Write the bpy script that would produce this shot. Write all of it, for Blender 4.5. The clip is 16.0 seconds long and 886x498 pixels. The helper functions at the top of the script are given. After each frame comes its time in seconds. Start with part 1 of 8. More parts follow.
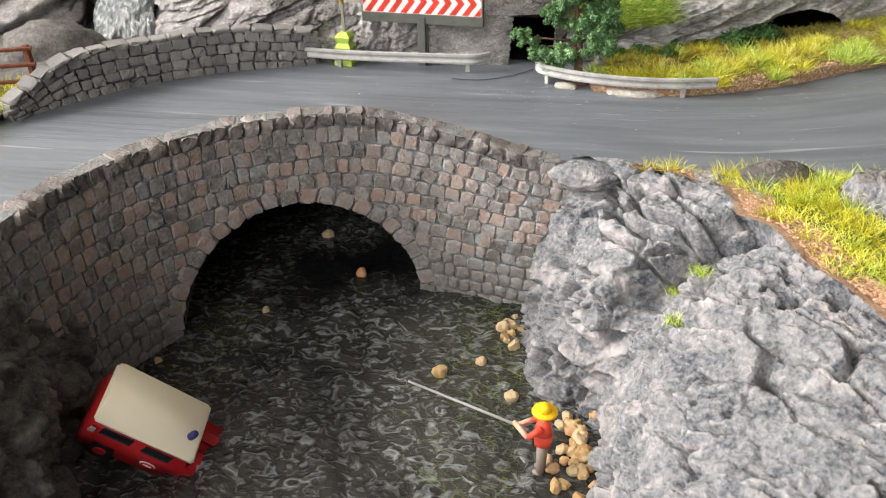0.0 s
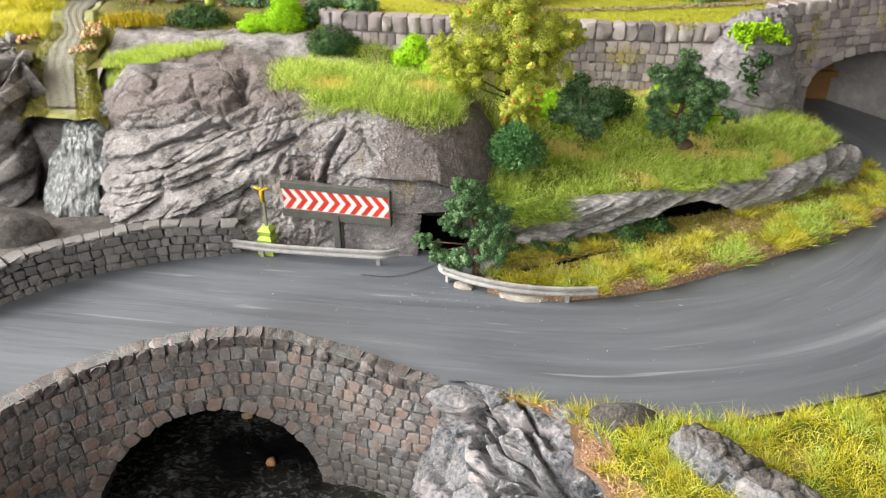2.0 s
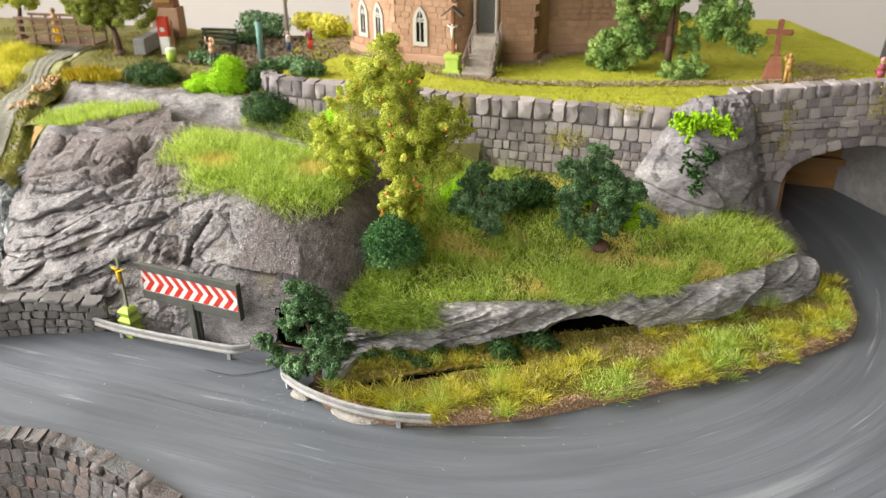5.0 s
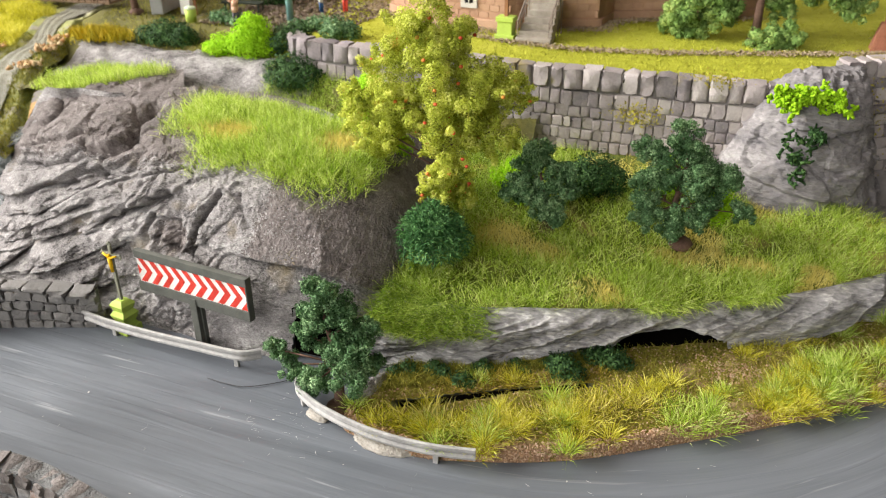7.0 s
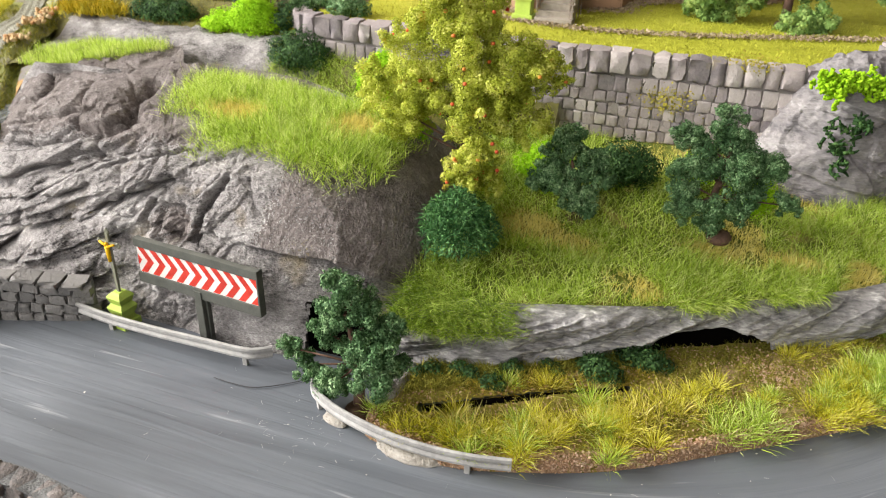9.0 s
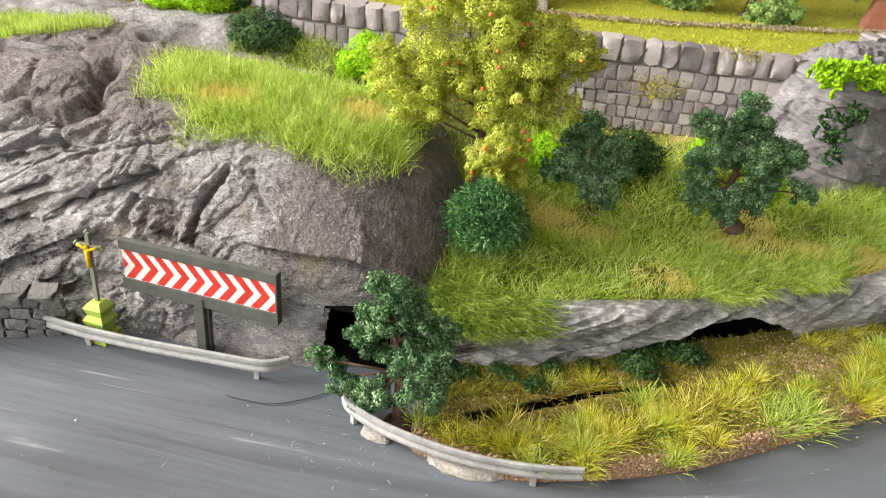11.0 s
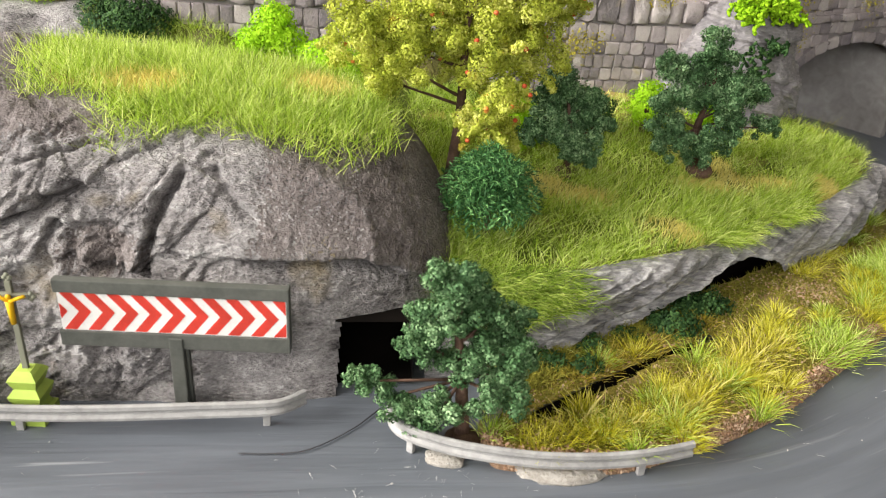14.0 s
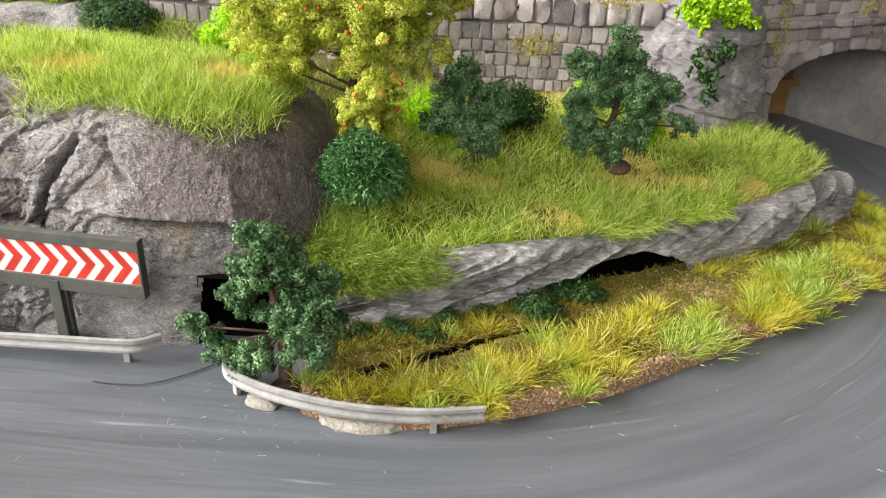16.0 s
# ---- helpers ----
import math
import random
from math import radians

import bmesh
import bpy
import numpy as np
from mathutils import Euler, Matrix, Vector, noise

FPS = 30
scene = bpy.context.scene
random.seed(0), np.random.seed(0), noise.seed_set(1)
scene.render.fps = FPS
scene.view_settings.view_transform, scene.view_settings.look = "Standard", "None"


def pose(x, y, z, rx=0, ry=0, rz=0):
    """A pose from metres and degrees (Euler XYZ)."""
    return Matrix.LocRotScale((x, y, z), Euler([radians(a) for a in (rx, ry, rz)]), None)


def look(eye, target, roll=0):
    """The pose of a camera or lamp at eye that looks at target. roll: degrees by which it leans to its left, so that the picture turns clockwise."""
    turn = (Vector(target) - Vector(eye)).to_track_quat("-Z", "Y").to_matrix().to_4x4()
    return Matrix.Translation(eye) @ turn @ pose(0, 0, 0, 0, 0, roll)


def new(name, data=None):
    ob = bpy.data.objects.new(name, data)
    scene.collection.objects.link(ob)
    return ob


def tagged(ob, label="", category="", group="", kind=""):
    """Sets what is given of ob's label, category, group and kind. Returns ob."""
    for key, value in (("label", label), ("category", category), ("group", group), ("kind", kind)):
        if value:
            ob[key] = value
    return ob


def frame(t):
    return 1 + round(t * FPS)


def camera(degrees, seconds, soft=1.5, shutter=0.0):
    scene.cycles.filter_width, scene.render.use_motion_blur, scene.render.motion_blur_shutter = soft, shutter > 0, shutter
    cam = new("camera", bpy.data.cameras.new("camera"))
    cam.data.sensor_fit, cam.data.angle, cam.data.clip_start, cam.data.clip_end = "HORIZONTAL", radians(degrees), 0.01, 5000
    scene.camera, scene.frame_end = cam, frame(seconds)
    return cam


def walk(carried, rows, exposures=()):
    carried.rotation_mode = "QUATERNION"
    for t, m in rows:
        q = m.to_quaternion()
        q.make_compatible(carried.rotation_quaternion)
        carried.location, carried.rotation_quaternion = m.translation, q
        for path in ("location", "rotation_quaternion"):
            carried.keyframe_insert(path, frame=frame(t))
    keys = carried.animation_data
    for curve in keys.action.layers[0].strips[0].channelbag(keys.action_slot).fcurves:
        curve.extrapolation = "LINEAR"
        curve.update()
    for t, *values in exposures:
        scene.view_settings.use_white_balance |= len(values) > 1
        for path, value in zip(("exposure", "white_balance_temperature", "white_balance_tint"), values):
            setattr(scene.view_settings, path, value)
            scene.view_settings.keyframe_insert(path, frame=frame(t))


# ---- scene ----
cam = camera(58.2, 16.0, soft=1.0)
METRES, EYE, TILT, LEAN, TURN = 0.56, 0.1176, 0.0, 0.0, 10.0
ROWS = [
    (0.0, 0.0, 0.0, 0.0, -0.55, -31.63, 0.9),
    (0.5, 0.0097, 0.0061, 0.0225, -0.45, -30.93, 0.64),
    (1.0, 0.018, 0.0084, 0.0619, -0.52, -29.97, 0.46),
    (1.5, 0.0414, 0.0082, 0.0998, -0.56, -29.09, 0.48),
    (2.0, 0.0772, 0.0135, 0.1232, -0.34, -28.25, 0.62),
    (2.5, 0.1404, 0.018, 0.1611, 0.45, -27.4, 0.77),
    (3.0, 0.1996, 0.0307, 0.1717, 1.8, -26.79, 0.83),
    (5.5, 0.2835, 0.1296, 0.1449, 10.41, -26.69, 0.6),
    (6.0, 0.2625, 0.1555, 0.1372, 11.26, -27.0, 0.5),
    (6.5, 0.2557, 0.1822, 0.1234, 11.86, -27.38, 0.47),
    (7.0, 0.2525, 0.205, 0.1099, 12.03, -27.69, 0.42),
    (7.5, 0.2596, 0.2254, 0.0985, 11.82, -28.02, 0.33),
    (8.0, 0.2558, 0.2267, 0.0982, 11.53, -28.26, 0.13),
    (8.5, 0.2407, 0.2311, 0.0969, 11.38, -28.43, -0.19),
    (9.0, 0.2191, 0.2332, 0.0941, 11.26, -28.54, -0.65),
    (11.5, 0.0906, 0.2632, 0.0643, -1.12, -28.7, -4.56),
    (12.0, 0.0564, 0.2855, 0.0482, -5.16, -28.36, -4.86),
    (12.5, 0.0289, 0.3061, 0.0377, -9.17, -28.02, -4.89),
    (13.0, 0.011, 0.3163, 0.0327, -12.4, -27.63, -4.49),
    (13.5, 0.0043, 0.3244, 0.0247, -14.69, -27.4, -3.96),
    (14.0, 0.0081, 0.319, 0.0268, -15.66, -27.19, -3.53),
    (14.5, 0.0199, 0.3082, 0.0281, -15.03, -27.02, -3.27),
    (15.0, 0.0472, 0.2856, 0.037, -12.59, -26.84, -2.92),
    (15.5, 0.09, 0.2675, 0.0263, -9.11, -26.74, -2.5),
    (16.0, 0.1432, 0.254, 0.0298, -5.37, -26.58, -1.93),
]
walk(cam, [(t, pose(0, 0, EYE, TILT, LEAN, TURN) @ pose(METRES * x, METRES * y, METRES * z, 90 + pitch, roll, yaw)) for t, x, y, z, yaw, pitch, roll in ROWS],
     [(0, 0), (1.5, -.02), (2.5, -.09), (4.5, -.03), (9, 0), (11.5, -.03), (13, -.13), (15, -.13), (16, -.03)])

cam.data.dof.use_dof, cam.data.dof.focus_distance, cam.data.dof.aperture_fstop = True, 0.25, 28.0

# ---- light ----
world = bpy.data.worlds.new("world")
scene.world = world
world.use_nodes = True
bg = world.node_tree.nodes["Background"]
sky = world.node_tree.nodes.new("ShaderNodeTexSky")
sky.sky_type, sky.sun_disc, sky.sun_elevation, sky.sun_rotation = "NISHITA", False, radians(40), radians(270)
world.node_tree.links.new(sky.outputs[0], bg.inputs[0])
bg.inputs[1].default_value = 0.1


def window_lamp(name, eye, target, sx, sy, watts, colour):
    lamp = bpy.data.lights.new(name, "AREA")
    lamp.shape, lamp.size, lamp.size_y, lamp.energy, lamp.color = "RECTANGLE", sx, sy, watts, colour
    ob = new(name, lamp)
    ob.matrix_world = look(eye, target)
    return ob


LAMP_LEFT = window_lamp("window_daylight", (-1.57, -0.05, 0.95), (0.0, -0.05, 0.95), 1.2, 1.1, 118, (1.0, 0.965, 0.91))
LAMP_BACK = window_lamp("window_daylight", (-0.5, -1.67, 1.0), (-0.5, 0.3, 1.0), 1.2, 1.1, 34, (1.0, 0.97, 0.92))


# ---- helpers of this scene ----
def lattice(ix, iy, iz, seed):
    h = (ix * 374761393 + iy * 668265263 + iz * 2147483647 + seed * 1274126177) & 0xFFFFFFFF
    h = ((h ^ (h >> 13)) * 1274126177) & 0xFFFFFFFF
    h = ((h ^ (h >> 16)) * 2246822519) & 0xFFFFFFFF
    return ((h ^ (h >> 15)) & 0xFFFF) / 32767.5 - 1.0


def vnoise(p, seed=0):
    """Value noise in -1..1 at points p (n, 3), in lattice units."""
    p = np.asarray(p, float)
    i = np.floor(p).astype(np.int64)
    f = p - i
    f = f * f * (3 - 2 * f)
    total = 0
    for dx in (0, 1):
        for dy in (0, 1):
            for dz in (0, 1):
                w = (f[:, 0] if dx else 1 - f[:, 0]) * (f[:, 1] if dy else 1 - f[:, 1]) * (f[:, 2] if dz else 1 - f[:, 2])
                total = total + w * lattice(i[:, 0] + dx, i[:, 1] + dy, i[:, 2] + dz, seed)
    return total


def fbm(p, size, octaves=4, seed=0):
    """Layered noise; size is the largest feature in metres."""
    p = np.asarray(p, float) / size
    out, a = 0, 0.6
    for k in range(octaves):
        out = out + a * vnoise(p * 2.03 ** k + 17.3 * k, seed + k)
        a *= 0.5
    return out


def facets(p, axes, seed, jitter=0.9):
    """Broken blocks: every point takes the random height and tilt of its nearest cell; also the distance to the cell's edge.
    axes: rows of cell directions divided by the cell's size in metres."""
    q = np.asarray(p, float) @ np.asarray(axes, float).T
    i0 = np.floor(q).astype(np.int64)
    best, second = np.full(len(q), 9.0), np.full(len(q), 9.0)
    height = np.zeros(len(q))
    for dx in (-1, 0, 1):
        for dy in (-1, 0, 1):
            for dz in (-1, 0, 1):
                c = i0 + np.array([dx, dy, dz])
                j = np.stack([lattice(c[:, 0], c[:, 1], c[:, 2], seed + k) for k in (0, 1, 2)], 1) * .5 * jitter
                off = q - (c + .5 + j)
                d = np.sqrt((off ** 2).sum(1))
                h_ = lattice(c[:, 0], c[:, 1], c[:, 2], seed + 5) + (off[:, 1] * lattice(c[:, 0], c[:, 1], c[:, 2], seed + 6) + off[:, 0] * lattice(c[:, 0], c[:, 1], c[:, 2], seed + 7)) * .8
                near = d < best
                second = np.where(near, best, np.minimum(second, d))
                height = np.where(near, h_, height)
                best = np.where(near, d, best)
    return height, second - best


def smooth(a, b, x):
    t = np.clip((np.asarray(x, float) - a) / (b - a), 0, 1)
    return t * t * (3 - 2 * t)


def spline(points, n):
    """n evenly spaced points on a smooth curve through the points (any dimension)."""
    p = np.array(points, float)
    p = np.vstack([2 * p[0] - p[1], p, 2 * p[-1] - p[-2]])
    out = []
    for i in range(1, len(p) - 2):
        for t in np.linspace(0, 1, 24, endpoint=False):
            a, b, c, d = p[i - 1], p[i], p[i + 1], p[i + 2]
            out.append(0.5 * (2 * b + (c - a) * t + (2 * a - 5 * b + 4 * c - d) * t * t + (3 * b - a - 3 * c + d) * t ** 3))
    out.append(p[-2])
    out = np.array(out)
    s = np.concatenate([[0], np.cumsum(np.linalg.norm(np.diff(out[:, :min(3, out.shape[1])], axis=0), axis=1))])
    return np.stack([np.interp(np.linspace(0, s[-1], n), s, out[:, k]) for k in range(out.shape[1])], 1)


def raw_mesh(name, verts, faces, mats, smooth_shade=True, face_mats=None):
    me = bpy.data.meshes.new(name)
    me.from_pydata(np.asarray(verts).tolist(), [], faces if isinstance(faces, list) else faces.tolist())
    for m in (mats if isinstance(mats, (list, tuple)) else [mats]):
        me.materials.append(m)
    if smooth_shade:
        me.polygons.foreach_set("use_smooth", [True] * len(me.polygons))
    if face_mats is not None:
        me.polygons.foreach_set("material_index", np.asarray(face_mats, np.int32))
    me.update()
    return me


def obj(name, verts, faces, mats, parent=None, smooth_shade=True, label="", category="", group="", kind="", face_mats=None):
    ob = new(name, raw_mesh(name, verts, faces, mats, smooth_shade, face_mats))
    ob.parent = parent
    return tagged(ob, label, category, group, kind)


def part(name, bm, mat, parent, label="", smooth_shade=False):
    """Links a bmesh as one mesh under a thing or a part."""
    me = bpy.data.meshes.new(name)
    bm.to_mesh(me)
    bm.free()
    for m in (mat if isinstance(mat, (list, tuple)) else [mat]):
        me.materials.append(m)
    if smooth_shade:
        me.polygons.foreach_set("use_smooth", [True] * len(me.polygons))
    ob = new(name, me)
    ob.parent = parent
    return tagged(ob, label)


def thing(name, label, category, m=None, group="", kind=""):
    ob = new(name)
    ob.empty_display_size = 0.01
    if m is not None:
        ob.matrix_world = m
    return tagged(ob, label, category, group, kind)


def grid_faces(nu, nv, keep=None):
    i, j = np.meshgrid(np.arange(nu - 1), np.arange(nv - 1), indexing="ij")
    a = (i * nv + j).ravel()
    f = np.stack([a, a + nv, a + nv + 1, a + 1], 1)
    return f if keep is None else f[keep(f)]


def sheet_normals(g):
    du, dv = np.gradient(g, axis=0), np.gradient(g, axis=1)
    n = np.cross(du, dv)
    return n / np.maximum(np.linalg.norm(n, axis=2, keepdims=True), 1e-9)


def loft(outer, inner, nu, nv, rise):
    """A sheet from the outer to the inner line (x, y, z). rise(d, D): share of the height won at plan distance d of D."""
    a, b = spline(outer, nu), spline(inner, nu)
    w = np.linspace(0, 1, 400)
    g = np.zeros((nu, nv, 3))
    for k in range(nu):
        D = math.hypot(*(b[k, :2] - a[k, :2])) + 1e-6
        line = a[k] + (b[k] - a[k]) * w[:, None]
        line[:, 2] = a[k, 2] + (b[k, 2] - a[k, 2]) * rise(w * D, D)
        s = np.concatenate([[0], np.cumsum(np.linalg.norm(np.diff(line, axis=0), axis=1))])
        t = np.linspace(0, s[-1], nv)
        g[k] = np.stack([np.interp(t, s, line[:, c]) for c in range(3)], 1)
    return g


def displace(g, amount, sag=0.0):
    """Moves a sheet along its normals by amount (nu, nv), normals pointing up or towards the viewer; sag lets what stands out hang over."""
    n = sheet_normals(g)
    n *= np.where((n[..., 2:3] - 0.6 * n[..., 1:2]) < 0, -1, 1)
    n = n - sag * (1 - np.abs(n[..., 2:3])) * np.array([0, 0, 1.0])
    return g + n * amount[..., None]


def strata(g, axis, spacing, depth, seed, warp=0.5):
    """Tilted rock layers: ledges with a sharp under-edge, broken along their length."""
    p = g.reshape(-1, 3)
    s = p @ np.array(axis) / spacing + warp * fbm(p, spacing * 4, 3, seed) * 2
    f = s - np.floor(s)
    ledge = np.where(f < 0.88, f / 0.88, (1 - f) / 0.12)
    along = np.stack([p[:, 0], p[:, 1], np.floor(s) * 0.37], 1)
    broken = smooth(-0.5, 0.5, fbm(along, spacing * 3, 2, seed + 9))
    return (depth * (ledge - 0.5) * broken).reshape(g.shape[:2])


def beds(g, axis, spacing, depth, seed, warp=0.3, lip=0.10, gap=0.25):
    """Thick tilted slabs: each leans back from a sharp lower edge with a deep cleft under it, and breaks off along its length."""
    p = g.reshape(-1, 3)
    s = p @ np.array(axis) / spacing + warp * fbm(p, spacing * 5, 2, seed) * 2 + .06 * fbm(p, spacing * .7, 2, seed + 3)
    k = np.floor(s)
    f = s - k
    out = smooth(lip, lip + .10, f) * (1 - .45 * np.clip((f - lip - .1) / (.9 - lip), 0, 1)) * smooth(1, .93, f)
    along = np.stack([p[:, 0] + .31 * k, p[:, 1], k * 0.37], 1)
    broken = smooth(-gap - .2, .35 - gap, fbm(along, spacing * 2.6, 3, seed + 9))
    tall = .65 + .5 * lattice(k.astype(np.int64), 0 * k.astype(np.int64), 0 * k.astype(np.int64), seed + 4)
    return (depth * (out - 0.45) * broken * tall).reshape(g.shape[:2])


def sheet(name, g, mat, parent=None, keep=None, **tags):
    nu, nv = g.shape[:2]
    return obj(name, g.reshape(-1, 3), grid_faces(nu, nv, keep), mat, parent, **tags)


def sample_sheet(g, n, rng, where=None):
    """n random places with normals on a sheet, kept where the test holds."""
    nu, nv = g.shape[:2]
    c = (g[:-1, :-1] + g[1:, 1:]) / 2
    area = np.linalg.norm(np.cross(g[1:, :-1] - g[:-1, :-1], g[:-1, 1:] - g[:-1, :-1]), axis=2)
    if where is not None:
        area = area * where(c[..., 0], c[..., 1], c[..., 2])
    pr = area.ravel() / area.sum()
    k = rng.choice(len(pr), n, p=pr)
    i, j = k // (nv - 1), k % (nv - 1)
    u, v = rng.random(n)[:, None], rng.random(n)[:, None]
    p = (g[i, j] * (1 - u) + g[i + 1, j] * u) * (1 - v) + (g[i, j + 1] * (1 - u) + g[i + 1, j + 1] * u) * v
    nn = sheet_normals(g)[i, j]
    nn *= np.where(nn[:, 2:3] < 0, -1, 1)
    return p, nn


def blades(name, p, up, length, width, spread, mat, rng, droop=0.3, parent=None, **tags):
    """Grass fibres: tapered strips of two segments at places p, growing along up with a random lean."""
    n = len(p)
    length = length * rng.uniform(0.55, 1.15, n)[:, None] if np.isscalar(length) else length[:, None]
    d = up + spread * rng.normal(size=(n, 3)) * np.array([1, 1, 0.35])
    d /= np.linalg.norm(d, axis=1, keepdims=True)
    side = np.cross(d, rng.normal(size=(n, 3)))
    side /= np.maximum(np.linalg.norm(side, axis=1, keepdims=True), 1e-9)
    mid = p + d * length * 0.55
    d2 = d + np.array([0, 0, -droop]) + d * np.array([droop, droop, 0])
    tip = mid + d2 / np.linalg.norm(d2, axis=1, keepdims=True) * length * 0.45
    w = width * rng.uniform(0.7, 1.3, n)[:, None]
    v = np.stack([p - side * w, p + side * w, mid + side * w * 0.75, mid - side * w * 0.75, tip], 1).reshape(-1, 3)
    b = np.arange(n)[:, None] * 5
    f = (b + np.array([[0, 1, 2, 3]])).tolist() + (b + np.array([[3, 2, 4]])).tolist()
    return obj(name, v, f, mat, parent, smooth_shade=True, **tags)


def leaves(centres, normals, size, rng):
    """Small folded leaf scraps; returns vertices and faces."""
    n = len(centres)
    t = np.cross(normals, rng.normal(size=(n, 3)))
    t /= np.maximum(np.linalg.norm(t, axis=1, keepdims=True), 1e-9)
    b = np.cross(normals, t)
    s = size * rng.uniform(0.6, 1.3, n)[:, None]
    fold = normals * s * rng.uniform(-0.5, 0.5, n)[:, None]
    v = np.stack([centres - t * s, centres + b * s * 0.6 + fold, centres + t * s, centres - b * s * 0.6 + fold], 1).reshape(-1, 3)
    return v, np.arange(n)[:, None] * 4 + np.array([[3, 2, 1, 0]])


def box(bm, x0, x1, y0, y1, z0, z1, bevel=0.0):
    r = bmesh.ops.create_cube(bm, size=1, matrix=Matrix.LocRotScale(((x0 + x1) / 2, (y0 + y1) / 2, (z0 + z1) / 2), None, (x1 - x0, y1 - y0, z1 - z0)))
    if bevel:
        es = list({e for v in r["verts"] for e in v.link_edges})
        bmesh.ops.bevel(bm, geom=es, offset=bevel, segments=2, affect="EDGES", profile=0.6)


def rod(bm, a, b, r0, r1, seg=8):
    a, b = Vector(a), Vector(b)
    q = (b - a).to_track_quat("Z", "Y").to_matrix().to_4x4()
    bmesh.ops.create_cone(bm, cap_ends=True, segments=seg, radius1=r0, radius2=r1, depth=(b - a).length, matrix=Matrix.Translation((a + b) / 2) @ q)


def ball(bm, c, r, sx=1, sy=1, sz=1, sub=2):
    bmesh.ops.create_icosphere(bm, subdivisions=sub, radius=r, matrix=Matrix.LocRotScale(c, None, (sx, sy, sz)))


# ---- materials ----
def material(name, colours, size, rough=0.8, bump=0.0, bump_size=None, metal=0.0, fine=0.35, by_object=0.0, by_island=0.0,
             stretch=(1, 1, 1), turn=(0, 0, 0), rough_var=0.1, sheen=0.0, spots=None, distort=0.6, spec=0.22, grain=0.0, contrast=2.0, dry=0.0, edge_highlight=None, thin=0.0):
    """Two scales of noise through a ramp of colours, varied by object or by island, with fine relief. Sizes in metres."""
    m = bpy.data.materials.new(name)
    m.use_nodes = True
    nt = m.node_tree
    N, L = nt.nodes, nt.links.new
    b = N["Principled BSDF"]
    tc = N.new("ShaderNodeNewGeometry")
    mp = N.new("ShaderNodeMapping")
    mp.inputs["Rotation"].default_value = [radians(a) for a in turn]
    mp.inputs["Scale"].default_value = stretch
    L(tc.outputs["Position"], mp.inputs["Vector"])
    n1, n2 = N.new("ShaderNodeTexNoise"), N.new("ShaderNodeTexNoise")
    for n, sc, det in ((n1, 1 / size, 4), (n2, 6.5 / size, 3)):
        L(mp.outputs[0], n.inputs["Vector"])
        n.inputs["Scale"].default_value, n.inputs["Detail"].default_value, n.inputs["Distortion"].default_value = sc, det, distort

    def maths(op, a, c, k=None):
        q = N.new("ShaderNodeMath")
        q.operation = op
        for s, v in ((q.inputs[0], a), (q.inputs[1], c), (q.inputs[2], k)):
            if v is None:
                continue
            if isinstance(v, (int, float)):
                s.default_value = v
            else:
                L(v, s)
        return q.outputs[0]

    v = maths("MULTIPLY_ADD", n2.outputs[0], fine, maths("MULTIPLY", n1.outputs[0], 1 - fine))
    v = maths("MULTIPLY_ADD", v, contrast, 0.5 - 0.5 * contrast)
    if grain:
        n5 = N.new("ShaderNodeTexNoise")
        n5.inputs["Scale"].default_value, n5.inputs["Detail"].default_value, n5.inputs["Roughness"].default_value = 900, 3, .7
        L(tc.outputs["Position"], n5.inputs["Vector"])
        v = maths("ADD", v, maths("MULTIPLY_ADD", n5.outputs[0], 2 * grain, -grain))
    if bump:
        n4 = N.new("ShaderNodeTexNoise")
        n4.inputs["Scale"].default_value, n4.inputs["Detail"].default_value, n4.inputs["Roughness"].default_value = 1 / (bump_size or size / 3), 5, 0.6
        L(mp.outputs[0], n4.inputs["Vector"])
        if dry:
            v = maths("ADD", v, maths("MULTIPLY_ADD", n4.outputs[0], 2 * dry, -dry))
    if by_object:
        oi = N.new("ShaderNodeObjectInfo")
        v = maths("ADD", maths("MULTIPLY", v, 1 - by_object), maths("MULTIPLY", oi.outputs["Random"], by_object))
    if by_island:
        v = maths("ADD", maths("MULTIPLY", v, 1 - by_island), maths("MULTIPLY", tc.outputs["Random Per Island"], by_island))
    ramp = N.new("ShaderNodeValToRGB")
    els = ramp.color_ramp.elements
    while len(els) < len(colours):
        els.new(0.5)
    for i, (e, c) in enumerate(zip(els, colours)):
        e.position, e.color = i / (len(colours) - 1) * 0.84 + 0.08, (*c, 1)
    L(v, ramp.inputs[0])
    col = ramp.outputs[0]
    if spots:
        c2, ssize, share = spots
        n3 = N.new("ShaderNodeTexNoise")
        n3.inputs["Scale"].default_value, n3.inputs["Detail"].default_value = 1 / ssize, 5
        L(tc.outputs["Position"], n3.inputs["Vector"])
        mr = N.new("ShaderNodeMapRange")
        mr.inputs[1].default_value, mr.inputs[2].default_value = 1 - share, 1 - share + 0.12
        L(n3.outputs[0], mr.inputs[0])
        mx = N.new("ShaderNodeMix")
        mx.data_type = "RGBA"
        L(mr.outputs[0], mx.inputs[0])
        L(col, mx.inputs[6])
        mx.inputs[7].default_value = (*c2, 1)
        col = mx.outputs[2]
